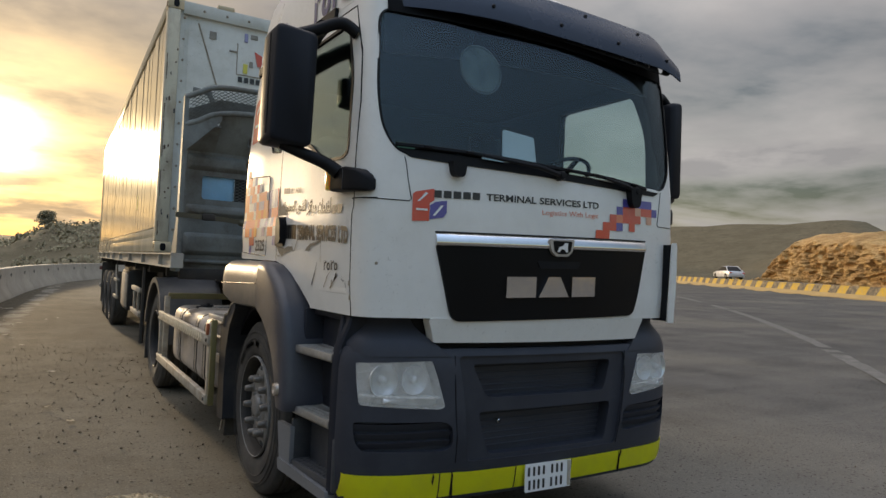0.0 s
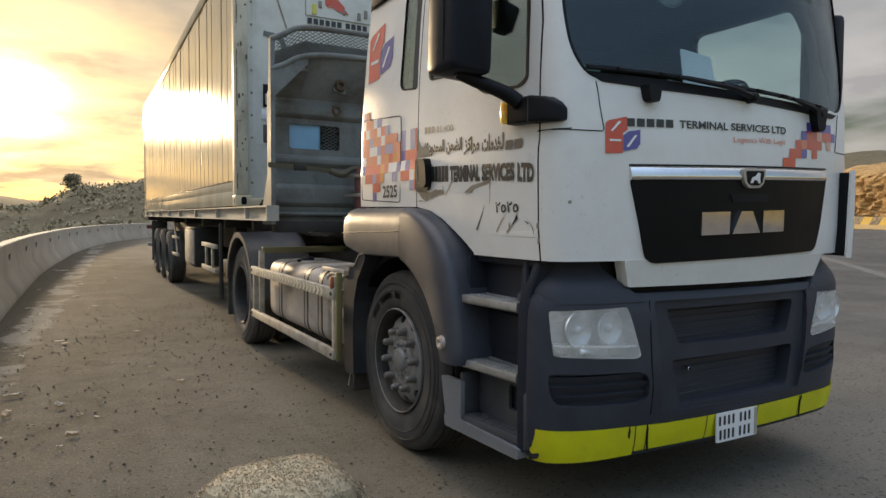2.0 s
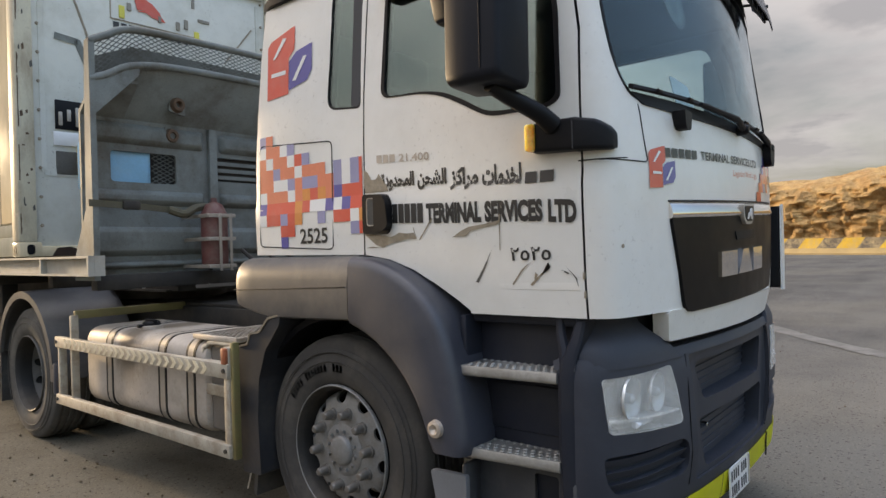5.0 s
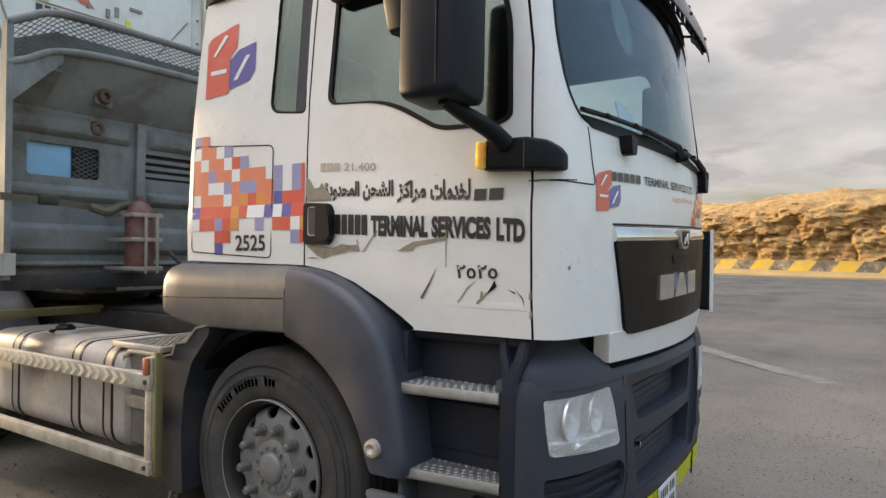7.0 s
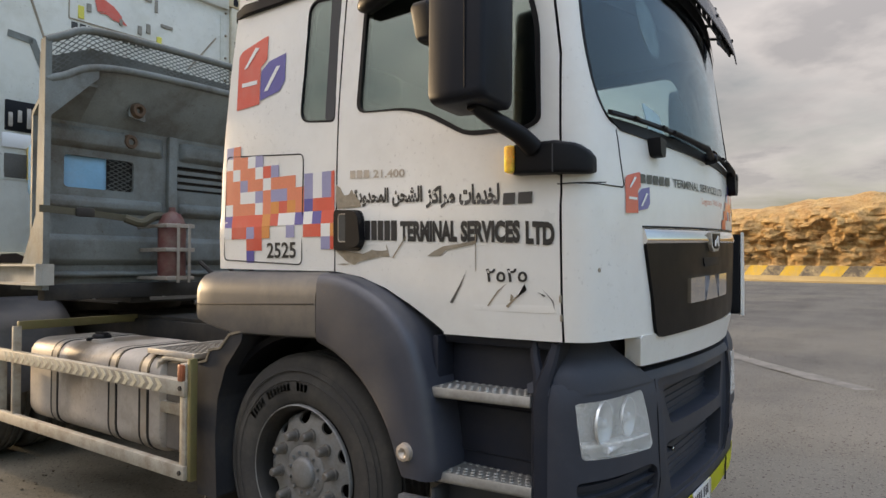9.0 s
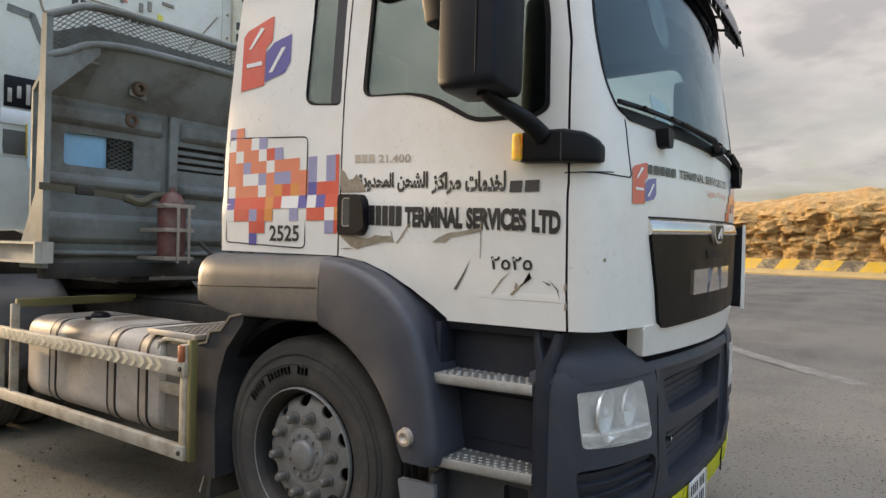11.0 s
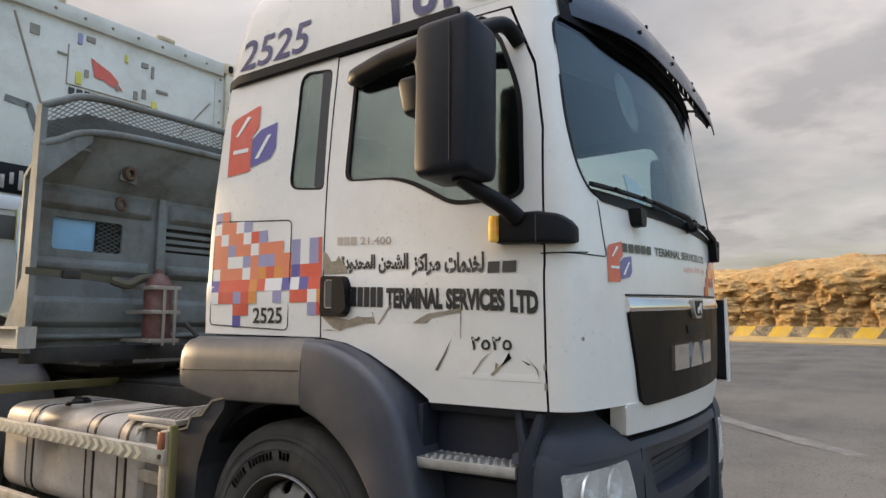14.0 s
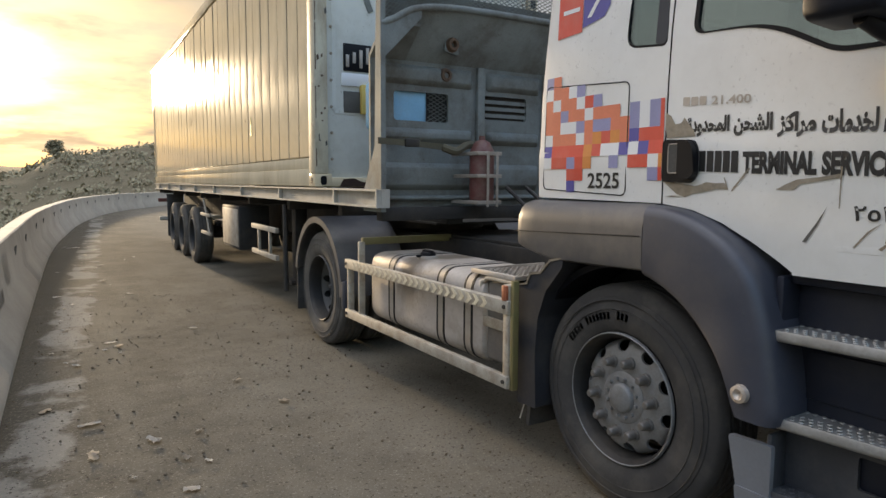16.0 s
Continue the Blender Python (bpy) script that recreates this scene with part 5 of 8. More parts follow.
# fine fins behind the openings
for z0, z1, n in ((0.785, 0.935, 5), (0.512, 0.700, 6)):
    for k in range(n):
        z = z0 + (z1 - z0) * (k + 0.5) / n
        bm = bmesh.new()
        box(bm, (-0.46, 0.146, z - 0.005), (0.48, 0.155, z + 0.005), 0.002, 1)
        part("radiator_fin", bm, M_plastic, bumper)
bm = bmesh.new()
box(bm, (-0.50, 0.152, 0.47), (0.52, 0.165, 0.96))
part("radiator_screen", bm, M_plastic, bumper)
bm = bmesh.new()
lathe(bm, [(-0.002, 0.007), (0.0, 0.010), (0.05, 0.010)], 12, "y", (-0.28, 0.11, 0.655))
part("tow_pin", bm, M_chrome, bumper)
# dark gap between bumper and cab
bm = bmesh.new()
loft(bm, [[(x * 0.93, y + 0.075, zz) for x, y, z in bump_ring(zz, 1.06, 0.0, 0.5)] for zz in (1.0, 1.16)])
part("gap_filler", bm, M_black, truck)


# yellow tape in strips along the lower edge
def tape_top(x):
    return 0.430 + 0.022 * max(0.0, (-x - 0.45) / 0.65)


bounds = [-1.092, -0.62, -0.555, -0.18, 0.20, 0.58, 1.092]
for a, b in zip(bounds, bounds[1:]):
    bm = bmesh.new()
    rings = []
    for x in np.linspace(a + 0.003, b - 0.003, 22):
        ring = []
        for f in (0.0, 0.35, 0.7, 1.0):
            zb = 0.302 if x < -0.62 else 0.318
            z = zb + (tape_top(x) - zb) * f
            W = float(np.interp(z, [q[0] for q in BUMP], [q[1] for q in BUMP]))
            xx = max(-W + 0.001, min(W - 0.001, x))
            ring.append((xx + math.copysign(0.005, xx) * (abs(xx) > 1.0), bump_y(xx, z) - 0.006, z))
        rings.append(ring)
    vr = [[bm.verts.new(p) for p in r] for r in rings]
    for p, q in zip(vr, vr[1:]):
        for j in range(3):
            bm.faces.new((p[j], q[j], q[j + 1], p[j + 1]))
    bmesh.ops.solidify(bm, geom=bm.faces[:], thickness=0.003)
    bmesh.ops.recalc_face_normals(bm, faces=bm.faces)
    part("yellow_strip", bm, M_yellow, bumper, "bright yellow reflective strip")
for x, dx in ((-0.555, 0.0), (0.58, 0.012), (-0.66, 0.004)):
    bm = bmesh.new()
    hh = 0.318 if x != -0.66 else 0.40
    prism(bm, [(x - 0.003, hh), (x + 0.004 - dx, hh - 0.004), (x + 0.003, 0.385), (x + 0.006 + dx, 0.42), (x + dx, tape_top(x) + 0.002), (x - 0.003 + dx * 0.5, 0.40)], "y", bump_y(x, 0.40) - 0.012, bump_y(x, 0.40) - 0.004)
    part("crack", bm, M_black, bumper)

# number plate with plain bars
PY = bump_y(0.03, 0.36) - 0.012
bm = bmesh.new()
prism(bm, rpoly([(-0.126, 0.292), (0.192, 0.288), (0.192, 0.428), (-0.126, 0.432)], 0.008, 2), "y", PY - 0.007, PY)
plate = part("number_plate", bm, M_vwhite, truck, "white number plate with dark bars")
for z0, xs, hh in ((0.372, (-0.110, -0.075, -0.042, -0.008, 0.050, 0.085, 0.118), 0.044), (0.304, (-0.104, -0.072, -0.042, -0.008, 0.046, 0.082, 0.116), 0.046)):
    for x in xs:
        bm = bmesh.new()
        box(bm, (x, PY - 0.0095, z0), (x + 0.013, PY - 0.006, z0 + hh))
        part("plate_bar", bm, M_ink, plate)
bm = bmesh.new()
box(bm, (0.166, PY - 0.0095, 0.294), (0.188, PY - 0.006, 0.424))
part("plate_edge", bm, M_guard, plate)


def headlamp(sx):
    """A deep housing with two bowls, a lower turn-signal tray and a clear outer lens."""
    outline = rpoly([(sx * x, z) for x, z in LAMP], 0.015, 3)
    lamp = part("headlamp", on_bumper(outline, -0.070, 0.010, 20), M_lampin, truck, "clear hazed headlamp with bright reflectors")
    cx_, cz_ = 0.84, 0.868
    bm = bmesh.new()
    loops = []
    for g, o in ((0.0, 0.002), (0.005, 0.003), (0.035, -0.068)):
        loops.append([bm.verts.new((sx * x + (sx * cx_ - sx * x) * g, bump_y(sx * x, z) - o, z + (cz_ - z) * g)) for x, z in [(abs(u), w) for u, w in outline]])
    for p, q in zip(loops, loops[1:]):
        for i in range(len(p)):
            j = (i + 1) % len(p)
            bm.faces.new((p[i], p[j], q[j], q[i]))
    bmesh.ops.solidify(bm, geom=bm.faces[:], thickness=0.002)
    bmesh.ops.recalc_face_normals(bm, faces=bm.faces)
    part("lamp_bezel", bm, M_lampin, lamp)
    for x, z, r, d in ((0.925, 0.876, 0.072, 0.030), (0.778, 0.878, 0.066, 0.026)):
        bm = bmesh.new()
        y0 = bump_y(sx * x, z)
        lathe(bm, [(0.018, r + 0.005), (0.010, r + 0.003), (0.012, r), (0.012 + d * 0.45, r * 0.86), (0.012 + d * 0.8, r * 0.62), (0.012 + d, r * 0.30), (0.012 + d, 0.0)], 28, "y", (sx * x, y0, z))
        lathe(bm, [(0.012 + d, 0.020), (0.012, 0.018), (0.004, 0.010), (0.002, 0.0)], 14, "y", (sx * x, y0, z))
        part("reflector_bowl", bm, M_bowl, lamp)
    bm = on_bumper(rpoly([(sx * x, z) for x, z in ((1.030, 0.806), (0.648, 0.790), (0.648, 0.798), (1.030, 0.815))], 0.002, 1), 0.0, 0.055, 20)
    part("lamp_divider", bm, M_lampin, lamp)
    bm = bmesh.new()
    y0 = bump_y(sx * 0.86, 0.786) + 0.022
    lathe(bm, [(-0.07, 0.0), (-0.07, 0.012), (0.06, 0.014), (0.07, 0.0)], 12, "x", (sx * 0.86, y0, 0.786))
    part("signal_bulb", bm, M_paper, lamp)
    ob = part("lens", on_bumper(outline, 0.004, 0.003, 24), M_lens, lamp)
    ob.visible_shadow = False


headlamp(-1)
headlamp(1)


# entry steps, near side and far side
def steps(sx):
    def side_box(name, lo, hi, bev, parent, label=""):
        bm = bmesh.new()
        box(bm, lo, hi, bev)
        bm.transform(Matrix.Diagonal((-sx, 1, 1, 1)))
        bmesh.ops.recalc_face_normals(bm, faces=bm.faces)
        return part(name, bm, M_well, parent, label)

    well = side_box("step_well", (-1.000, 0.30, 0.36), (-0.80, 0.765, 1.17), 0.02, truck, "dark moulded step well")
    side_box("well_side", (-1.10, 0.760, 0.60), (-0.80, 0.790, 1.16), 0.01, well)
    side_box("well_top", (-1.05, 0.30, 1.13), (-0.80, 0.765, 1.163), 0.01, well)
    for lo, hi in (((-1.012, 0.40, 0.72), (-0.99, 0.71, 0.90)), ((-1.012, 0.40, 0.44), (-0.99, 0.71, 0.60))):
        side_box("well_panel", lo, hi, 0.010, well)

    def place(name, bm, mat, parent, label=""):
        """The step side runs slightly outwards towards the wheel."""
        for v in bm.verts:
            if v.co.x < -1.02:
                v.co.x -= 0.105 * (v.co.y - 0.37)
        bm.transform(Matrix.Diagonal((-sx, 1, 1, 1)))
        bmesh.ops.recalc_face_normals(bm, faces=bm.faces)
        return part(name, bm, mat, parent, label)

    # the lowest step is a grey moulded bucket with an opening in its back
    back = quick(prism, rpoly([(0.335, 0.37), (0.765, 0.37), (0.765, 0.600), (0.335, 0.600)], 0.02, 3), "x", -1.040, -1.022, mats=[M_bucket])
    back = boolean(back, quick(prism, rpoly([(0.405, 0.470), (0.505, 0.470), (0.505, 0.585), (0.405, 0.585)], 0.014, 3), "x", -1.3, -0.9, mats=[M_bucket]))
    back.transform(Matrix.Diagonal((-sx, 1, 1, 1)))
    if sx > 0:
        back.flip_normals()
    bucket = part("step_bucket", finish(back, 30), None, well, "grey moulded bucket of the lowest step")
    for lo, hi in (((-1.110, 0.742, 0.365), (-1.02, 0.765, 0.600)), ((-1.112, 0.300, 0.345), (-1.02, 0.335, 0.600))):
        bm = bmesh.new()
        box(bm, lo, hi, 0.012)
        place("bucket_wall", bm, M_bucket, bucket)
    # moulded post beside the bumper, forked below the cab
    bm = bmesh.new()
    rings = []
    for z, y, w in ((0.34, 0.332, 0.028), (0.60, 0.334, 0.029), (0.95, 0.334, 0.029), (1.02, 0.326, 0.027), (1.09, 0.306, 0.022), (1.155, 0.296, 0.018)):
        x0 = -1.104 if z < 1.0 else -1.104 + (z - 1.0) * 0.30
        rings.append([(x0, y - w, z), (x0 - 0.010, y - w * 0.6, z), (x0 - 0.012, y + w * 0.5, z), (x0, y + w, z), (x0 + 0.09, y + w, z), (x0 + 0.09, y - w, z)])
    loft(bm, rings)
    post = place("grab_post", bm, M_well, well)
    bm = bmesh.new()
    tube(bm, [(-1.085, 0.345, 0.98), (-1.075, 0.350, 1.05), (-1.055, 0.372, 1.11), (-1.045, 0.378, 1.155)], [0.020, 0.020, 0.017, 0.015], 8)
    place("post_fork", bm, M_well, post)
    for z, x0, y0, y1 in ((0.975, -1.108, 0.366, 0.760), (0.668, -1.112, 0.360, 0.752), (0.395, -1.108, 0.340, 0.742)):
        bm = bmesh.new()
        prism(bm, rpoly([(x0, z - 0.040), (x0 - 0.005, z - 0.03), (x0 - 0.002, z), (-0.985, z), (-0.985, z - 0.02), (x0 + 0.03, z - 0.022), (x0 + 0.02, z - 0.040)], 0.004, 2), "y", y0, y1)
        for i in range(12):
            for j in range(4):
                px_, py_ = x0 + 0.016 + 0.030 * j, y0 + 0.022 + (y1 - y0 - 0.04) * (i + 0.5 * (j % 2)) / 11.6
                lathe(bm, [(z - 0.001, 0.009), (z + 0.003, 0.0075), (z + 0.004, 0.0)], 7, "z", (px_, py_, 0))
        place("step_tread", bm, M_step if z > 0.5 else M_bucket, truck, "studded aluminium step tread" if z > 0.5 else "dark studded step tread")
    # lower side plate ahead of the wheel
    bm = bmesh.new()
    prism(bm, rpoly([(0.895, 0.560), (0.850, 0.335), (0.735, 0.315), (0.735, 0.560)], 0.012, 2), "x", -1.124, -1.100)
    prism(bm, rpoly([(0.852, 0.318), (0.325, 0.305), (0.325, 0.352), (0.86, 0.378)], 0.010, 2), "x", -1.132, -1.075)
    place("lower_plate", bm, pmat("grey_edge_plate", (0.16, 0.165, 0.175), 0.55, dirt=(0.2, 0.18, 0.15)), truck, "grey edge plate below the steps")


def fender(sx):
    hub = Vector((1.475, 0.51))
    out = smooth_line([(1.302, 1.393, 0), (1.17, 1.378, 0), (1.04, 1.335, 0), (0.92, 1.265, 0), (0.825, 1.165, 0), (0.765, 1.02, 0), (0.73, 0.86, 0), (0.705, 0.70, 0), (0.712, 0.64, 0)], 4)
    n = len(out)
    rings = []
    for i, p in enumerate(out):
        a = radians(106 + (165 - 106) * (i / (n - 1)) ** 0.95)
        q = Vector((hub.x + 0.615 * math.cos(a), hub.y + 0.615 * math.sin(a)))
        if i == n - 1:
            q = Vector((0.865, 0.64))
        o = Vector((p.x, p.y))
        d = (q - o).normalized()
        sec = [(-0.80, o), (-1.165, o), (-1.190, o + d * 0.006), (-1.207, o + d * 0.020), (-1.215, o + d * 0.045), (-1.215, q - d * 0.030), (-1.207, q - d * 0.010), (-1.190, q), (-0.80, q)]
        rings.append([(x, w.x, w.y) for x, w in sec])
    bm = bmesh.new()
    loft(bm, rings)
    bm.transform(Matrix.Diagonal((-sx, 1, 1, 1)))
    bmesh.ops.recalc_face_normals(bm, faces=bm.faces)
    f = part("front_fender", bm, M_fender, truck, "dusty dark grey plastic wheel arch")
    bm = bmesh.new()
    rings = []
    for y, zb, g in ((1.308, 1.120, 0.0), (1.60, 1.112, 0.0), (1.86, 1.108, 0.0), (2.00, 1.128, 0.0), (2.10, 1.150, 0.0), (2.14, 1.160, 0.008), (2.158, 1.180, 0.024), (2.166, 1.205, 0.05)):
        zt, xo = 1.396 - g, -1.215 + g
        rings.append([(-0.80, y, zb), (xo + 0.02, y, zb), (xo + 0.006, y, zb + 0.008), (xo, y, zb + 0.03), (xo, y, zt - 0.105), (xo + 0.006, y, zt - 0.07), (xo + 0.022, y, zt - 0.036), (xo + 0.048, y, zt - 0.012), (xo + 0.085, y, zt), (-0.80, y, zt)])
    loft(bm, rings)
    bm.transform(Matrix.Diagonal((-sx, 1, 1, 1)))
    bmesh.ops.recalc_face_normals(bm, faces=bm.faces)
    part("rear_fender_box", bm, M_fbox, truck, "dusty dark grey plastic fender box")
    bm = bmesh.new()
    tube(bm, [(sx * 1.2165, y, 1.265 - 0.004 * k) for k, y in enumerate(np.linspace(1.32, 2.15, 8))], 0.0025, 5)
    part("moulding_line", bm, M_black, truck)
    # guard behind the wheel, with a flap
    bm = bmesh.new()
    g = [(1.79, 1.125), (1.885, 1.105), (1.955, 1.035), (2.035, 1.022), (2.060, 0.968), (2.135, 0.950), (2.145, 0.62), (2.125, 0.318), (1.975, 0.325), (1.990, 0.60), (1.972, 0.80), (1.915, 0.945), (1.80, 1.075)]
    prism(bm, rpoly(g, 0.012, 3), "x", -1.205, -0.82)
    bm.transform(Matrix.Diagonal((-sx, 1, 1, 1)))
    bmesh.ops.recalc_face_normals(bm, faces=bm.faces)
    guard_ = part("wheel_guard", bm, M_guardp, truck, "dark stepped plastic guard behind the wheel")
    # strip whose pale colour holds both dust and the light on the upper edge
    bm = bmesh.new()
    prism(bm, [(1.80, 1.128), (1.886, 1.109), (1.957, 1.039), (2.037, 1.026), (2.063, 0.972), (2.138, 0.954), (2.137, 0.945), (2.056, 0.962), (2.030, 1.016), (1.952, 1.029), (1.880, 1.099), (1.80, 1.117)], "x", -1.211, -0.82)
    bm.transform(Matrix.Diagonal((-sx, 1, 1, 1)))
    bmesh.ops.recalc_face_normals(bm, faces=bm.faces)
    part("guard_edge", bm, M_litdust, guard_, "pale dusty upper edge, lightened as if lit")
    bm = bmesh.new()
    prism(bm, [(2.05, 0.40), (2.075, 0.40), (2.105, 0.20), (2.08, 0.19)], "x", -1.16, -0.84)
    bm.transform(Matrix.Diagonal((-sx, 1, 1, 1)))
    bmesh.ops.recalc_face_normals(bm, faces=bm.faces)
    part("mud_flap", bm, M_rubber, truck)
    bm = bmesh.new()
    tube(bm, [(sx * 1.17, 2.095, 0.37), (sx * 1.17, 2.11, 0.30), (sx * 1.175, 2.135, 0.22)], 0.004, 5)
    part("chain", bm, M_alu, truck)
    bm = bmesh.new()
    lathe(bm, [(0, 0.0), (-0.012, 0.006), (-0.02, 0.02), (-0.016, 0.032), (0.004, 0.036)], 20, "x")
    bm.transform(pose(sx * 1.216, 0.83, 0.735, 0, 0, 0 if sx < 0 else 180))
    part("side_reflector", bm, M_reflect, f, "round clear side marker")
    # inner arch
    bm = bmesh.new()
    rings = []
    for a in range(158, 20, -8):
        c, s = math.cos(radians(a)), math.sin(radians(a))
        rings.append([(sx * 0.80, hub.x + 0.60 * c, hub.y + 0.60 * s), (sx * 1.12, hub.x + 0.60 * c, hub.y + 0.60 * s), (sx * 1.12, hub.x + 0.63 * c, hub.y + 0.63 * s), (sx * 0.80, hub.x + 0.63 * c, hub.y + 0.63 * s)])
    loft(bm, rings)
    box(bm, (min(sx * 0.78, sx * 0.80), 0.85, 0.5), (max(sx * 0.78, sx * 0.80), 2.1, 1.15))
    part("inner_arch", bm, M_black, truck)


for sx in (-1, 1):
    steps(sx)
    fender(sx)


# ---- wheels ----
def tyre_mesh(rubber, w=0.30, R=0.52):
    h = w / 2
    prof = [(-h + 0.03, 0.292), (-h + 0.005, 0.315), (-h - 0.006, 0.37), (-h - 0.004, 0.42), (-h + 0.006, 0.46), (-h + 0.012, 0.462), (-h + 0.018, R - 0.028), (-h + 0.03, R - 0.010)]
    for k in range(4):
        a = -h + 0.05 + (w - 0.1) * (k + 0.5) / 4
        prof += [(a - 0.012, R), (a - 0.009, R - 0.012), (a + 0.009, R - 0.012), (a + 0.012, R)]
    prof += [(h - 0.03, R - 0.010), (h - 0.018, R - 0.028), (h - 0.012, 0.462), (h + 0.004, 0.42), (h + 0.006, 0.37), (h - 0.005, 0.315), (h - 0.03, 0.292)]
    bm = bmesh.new()
    lathe(bm, prof, 64)
    for r0 in (0.405, 0.448):
        lathe(bm, [(-h - 0.007, r0 - 0.003), (-h - 0.0095, r0), (-h - 0.003, r0 + 0.003)], 64)
    return mesh_of("tyre", bm, rubber, 50)


def disc_mesh(steer):
    """The painted disc with its ten round openings; steer: bulged outwards, else dished."""
    if steer:
        prof = [(-0.118, 0.118), (-0.114, 0.190), (-0.110, 0.202), (-0.106, 0.218), (-0.100, 0.234), (-0.090, 0.248), (-0.066, 0.259), (0.03, 0.266)]
    else:
        prof = [(0.070, 0.118), (0.066, 0.205), (0.040, 0.226), (0.010, 0.240), (-0.010, 0.252), (-0.02, 0.262), (-0.03, 0.268), (-0.04, 0.272)]
    solid_d = quick(lathe, prof + [(d + 0.012, r - 0.004) for d, r in prof[::-1]], 80, closed=True, mats=[M_rim])
    cut = bmesh.new()
    for k in range(10):
        a = 2 * math.pi * k / 10
        rings = [[(x, (0.235 + 0.027 * math.sin(q)) * math.cos(a) - 0.032 * math.cos(q) * math.sin(a), (0.235 + 0.027 * math.sin(q)) * math.sin(a) + 0.032 * math.cos(q) * math.cos(a)) for q in np.linspace(0, 2 * math.pi, 19)[:-1]] for x in (-0.3, 0.3)]
        loft(cut, rings)
    me_c = bpy.data.meshes.new("openings")
    cut.to_mesh(me_c)
    cut.free()
    me_c.materials.append(M_rim)
    bm = bmesh.new()
    bm.from_mesh(boolean(solid_d, me_c))
    return mesh_of("wheel_disc", bm, M_rim if steer else M_rimd, 40)


def flange_mesh(paint):
    bm = bmesh.new()
    lathe(bm, [(-0.155, 0.2925), (-0.158, 0.296), (-0.154, 0.300), (-0.140, 0.301)], 64)
    return mesh_of("rim_flange", bm, paint, 40)


def barrel_mesh():
    bm = bmesh.new()
    lathe(bm, [(-0.155, 0.2925), (-0.146, 0.286), (-0.128, 0.276), (-0.12, 0.274), (-0.05, 0.270), (0.10, 0.262), (0.14, 0.285)], 64)
    return mesh_of("rim_barrel", bm, M_steel, 40)


def hub_mesh(steer):
    bm = bmesh.new()
    o = -0.118 if steer else 0.066
    lathe(bm, [(o - 0.032, 0.0), (o - 0.032, 0.055), (o - 0.024, 0.066), (o - 0.010, 0.070), (o - 0.010, 0.108), (o - 0.002, 0.118), (o + 0.05, 0.122)], 40)
    if steer:
        for k in range(12):
            a = 2 * math.pi * k / 12
            lathe(bm, [(o - 0.024, 0.0), (o - 0.024, 0.0075), (o - 0.010, 0.009)], 6, "x", (0, 0.088 * math.cos(a), 0.088 * math.sin(a)))
    lathe(bm, [(0.02, 0.20), (0.02, 0.0)], 24, mi=1)
    lathe(bm, [(0.02, 0.20), (0.14, 0.21)], 24, mi=1)
    lathe(bm, [(0.12, 0.262), (0.12, 0.0)], 24, mi=1)
    return mesh_of("hub", bm, [M_rim if steer else M_rimd, M_steel], 40)


def nut_mesh(steer):
    bm = bmesh.new()
    o = -0.112 if steer else 0.066
    lathe(bm, [(o, 0.029), (o - 0.012, 0.027), (o - 0.013, 0.0225), (o - 0.050, 0.020), (o - 0.060, 0.014), (o - 0.063, 0.0)], 12)
    return mesh_of("wheel_nut", bm, M_nut, 40)


TYRE = {True: tyre_mesh(M_rubber), False: tyre_mesh(M_rubberd)}
DISC = {s: disc_mesh(s) for s in (True, False)}
HUB = {s: hub_mesh(s) for s in (True, False)}
NUT = {s: nut_mesh(s) for s in (True, False)}
FLANGE, BARREL = {True: flange_mesh(M_rim), False: flange_mesh(M_rimd)}, barrel_mesh()


def wheel(parent, x, y, sx, steer, z=0.515, nuts=True):
    """sx -1: the outer face looks towards -x."""
    w = part("wheel", DISC[steer], None, parent, "dusty painted steel wheel")
    w.matrix_basis = pose(x, y, z, 11, 0, 0 if sx < 0 else 180)
    part("tyre", TYRE[steer], None, w)
    part("rim_flange", FLANGE[steer], None, w)
    part("rim_barrel", BARREL, None, w)
    if nuts:
        part("hub", HUB[steer], None, w)
        for k in range(10):
            a = 2 * math.pi * (k + 0.5) / 10
            nt_ = part("wheel_nut", NUT[steer], None, w)
            nt_.location = (0, 0.1675 * math.cos(a), 0.1675 * math.sin(a))
    return w


for sx in (-1, 1):
    wheel(truck, sx * 0.985, 1.475, sx, True)
    wheel(truck, sx * 1.045, 5.075, sx, False)
    wheel(truck, sx * 0.72, 5.075, -sx, False, nuts=False)

# tyre maker's mark as plain raised bars round the sidewall
M_raised = pmat("tyre_lettering_rubber", (0.040, 0.037, 0.034), 0.75, dirt=(0.06, 0.055, 0.05), dirt_amt=0.5, dirt_scale=20)
for a_, n_ in ((34, 5), (56, 7), (87, 3)):
    for k in range(n_):
        a0 = a_ + 3.6 * k
        bm = bmesh.new()
        ring = [bm.verts.new((-1.1432, 1.475 + r * math.cos(radians(a)), 0.515 + r * math.sin(radians(a)))) for r, a in ((0.360, a0 + 0.2), (0.376, a0), (0.394 + 0.006 * (k == 0), a0 + 0.1), (0.394, a0 + 2.3), (0.376, a0 + 2.4), (0.360, a0 + 2.2))]
        bm.faces.new(ring)
        bmesh.ops.solidify(bm, geom=bm.faces[:], thickness=0.004)
        part("tyre_mark", bm, M_raised, truck)


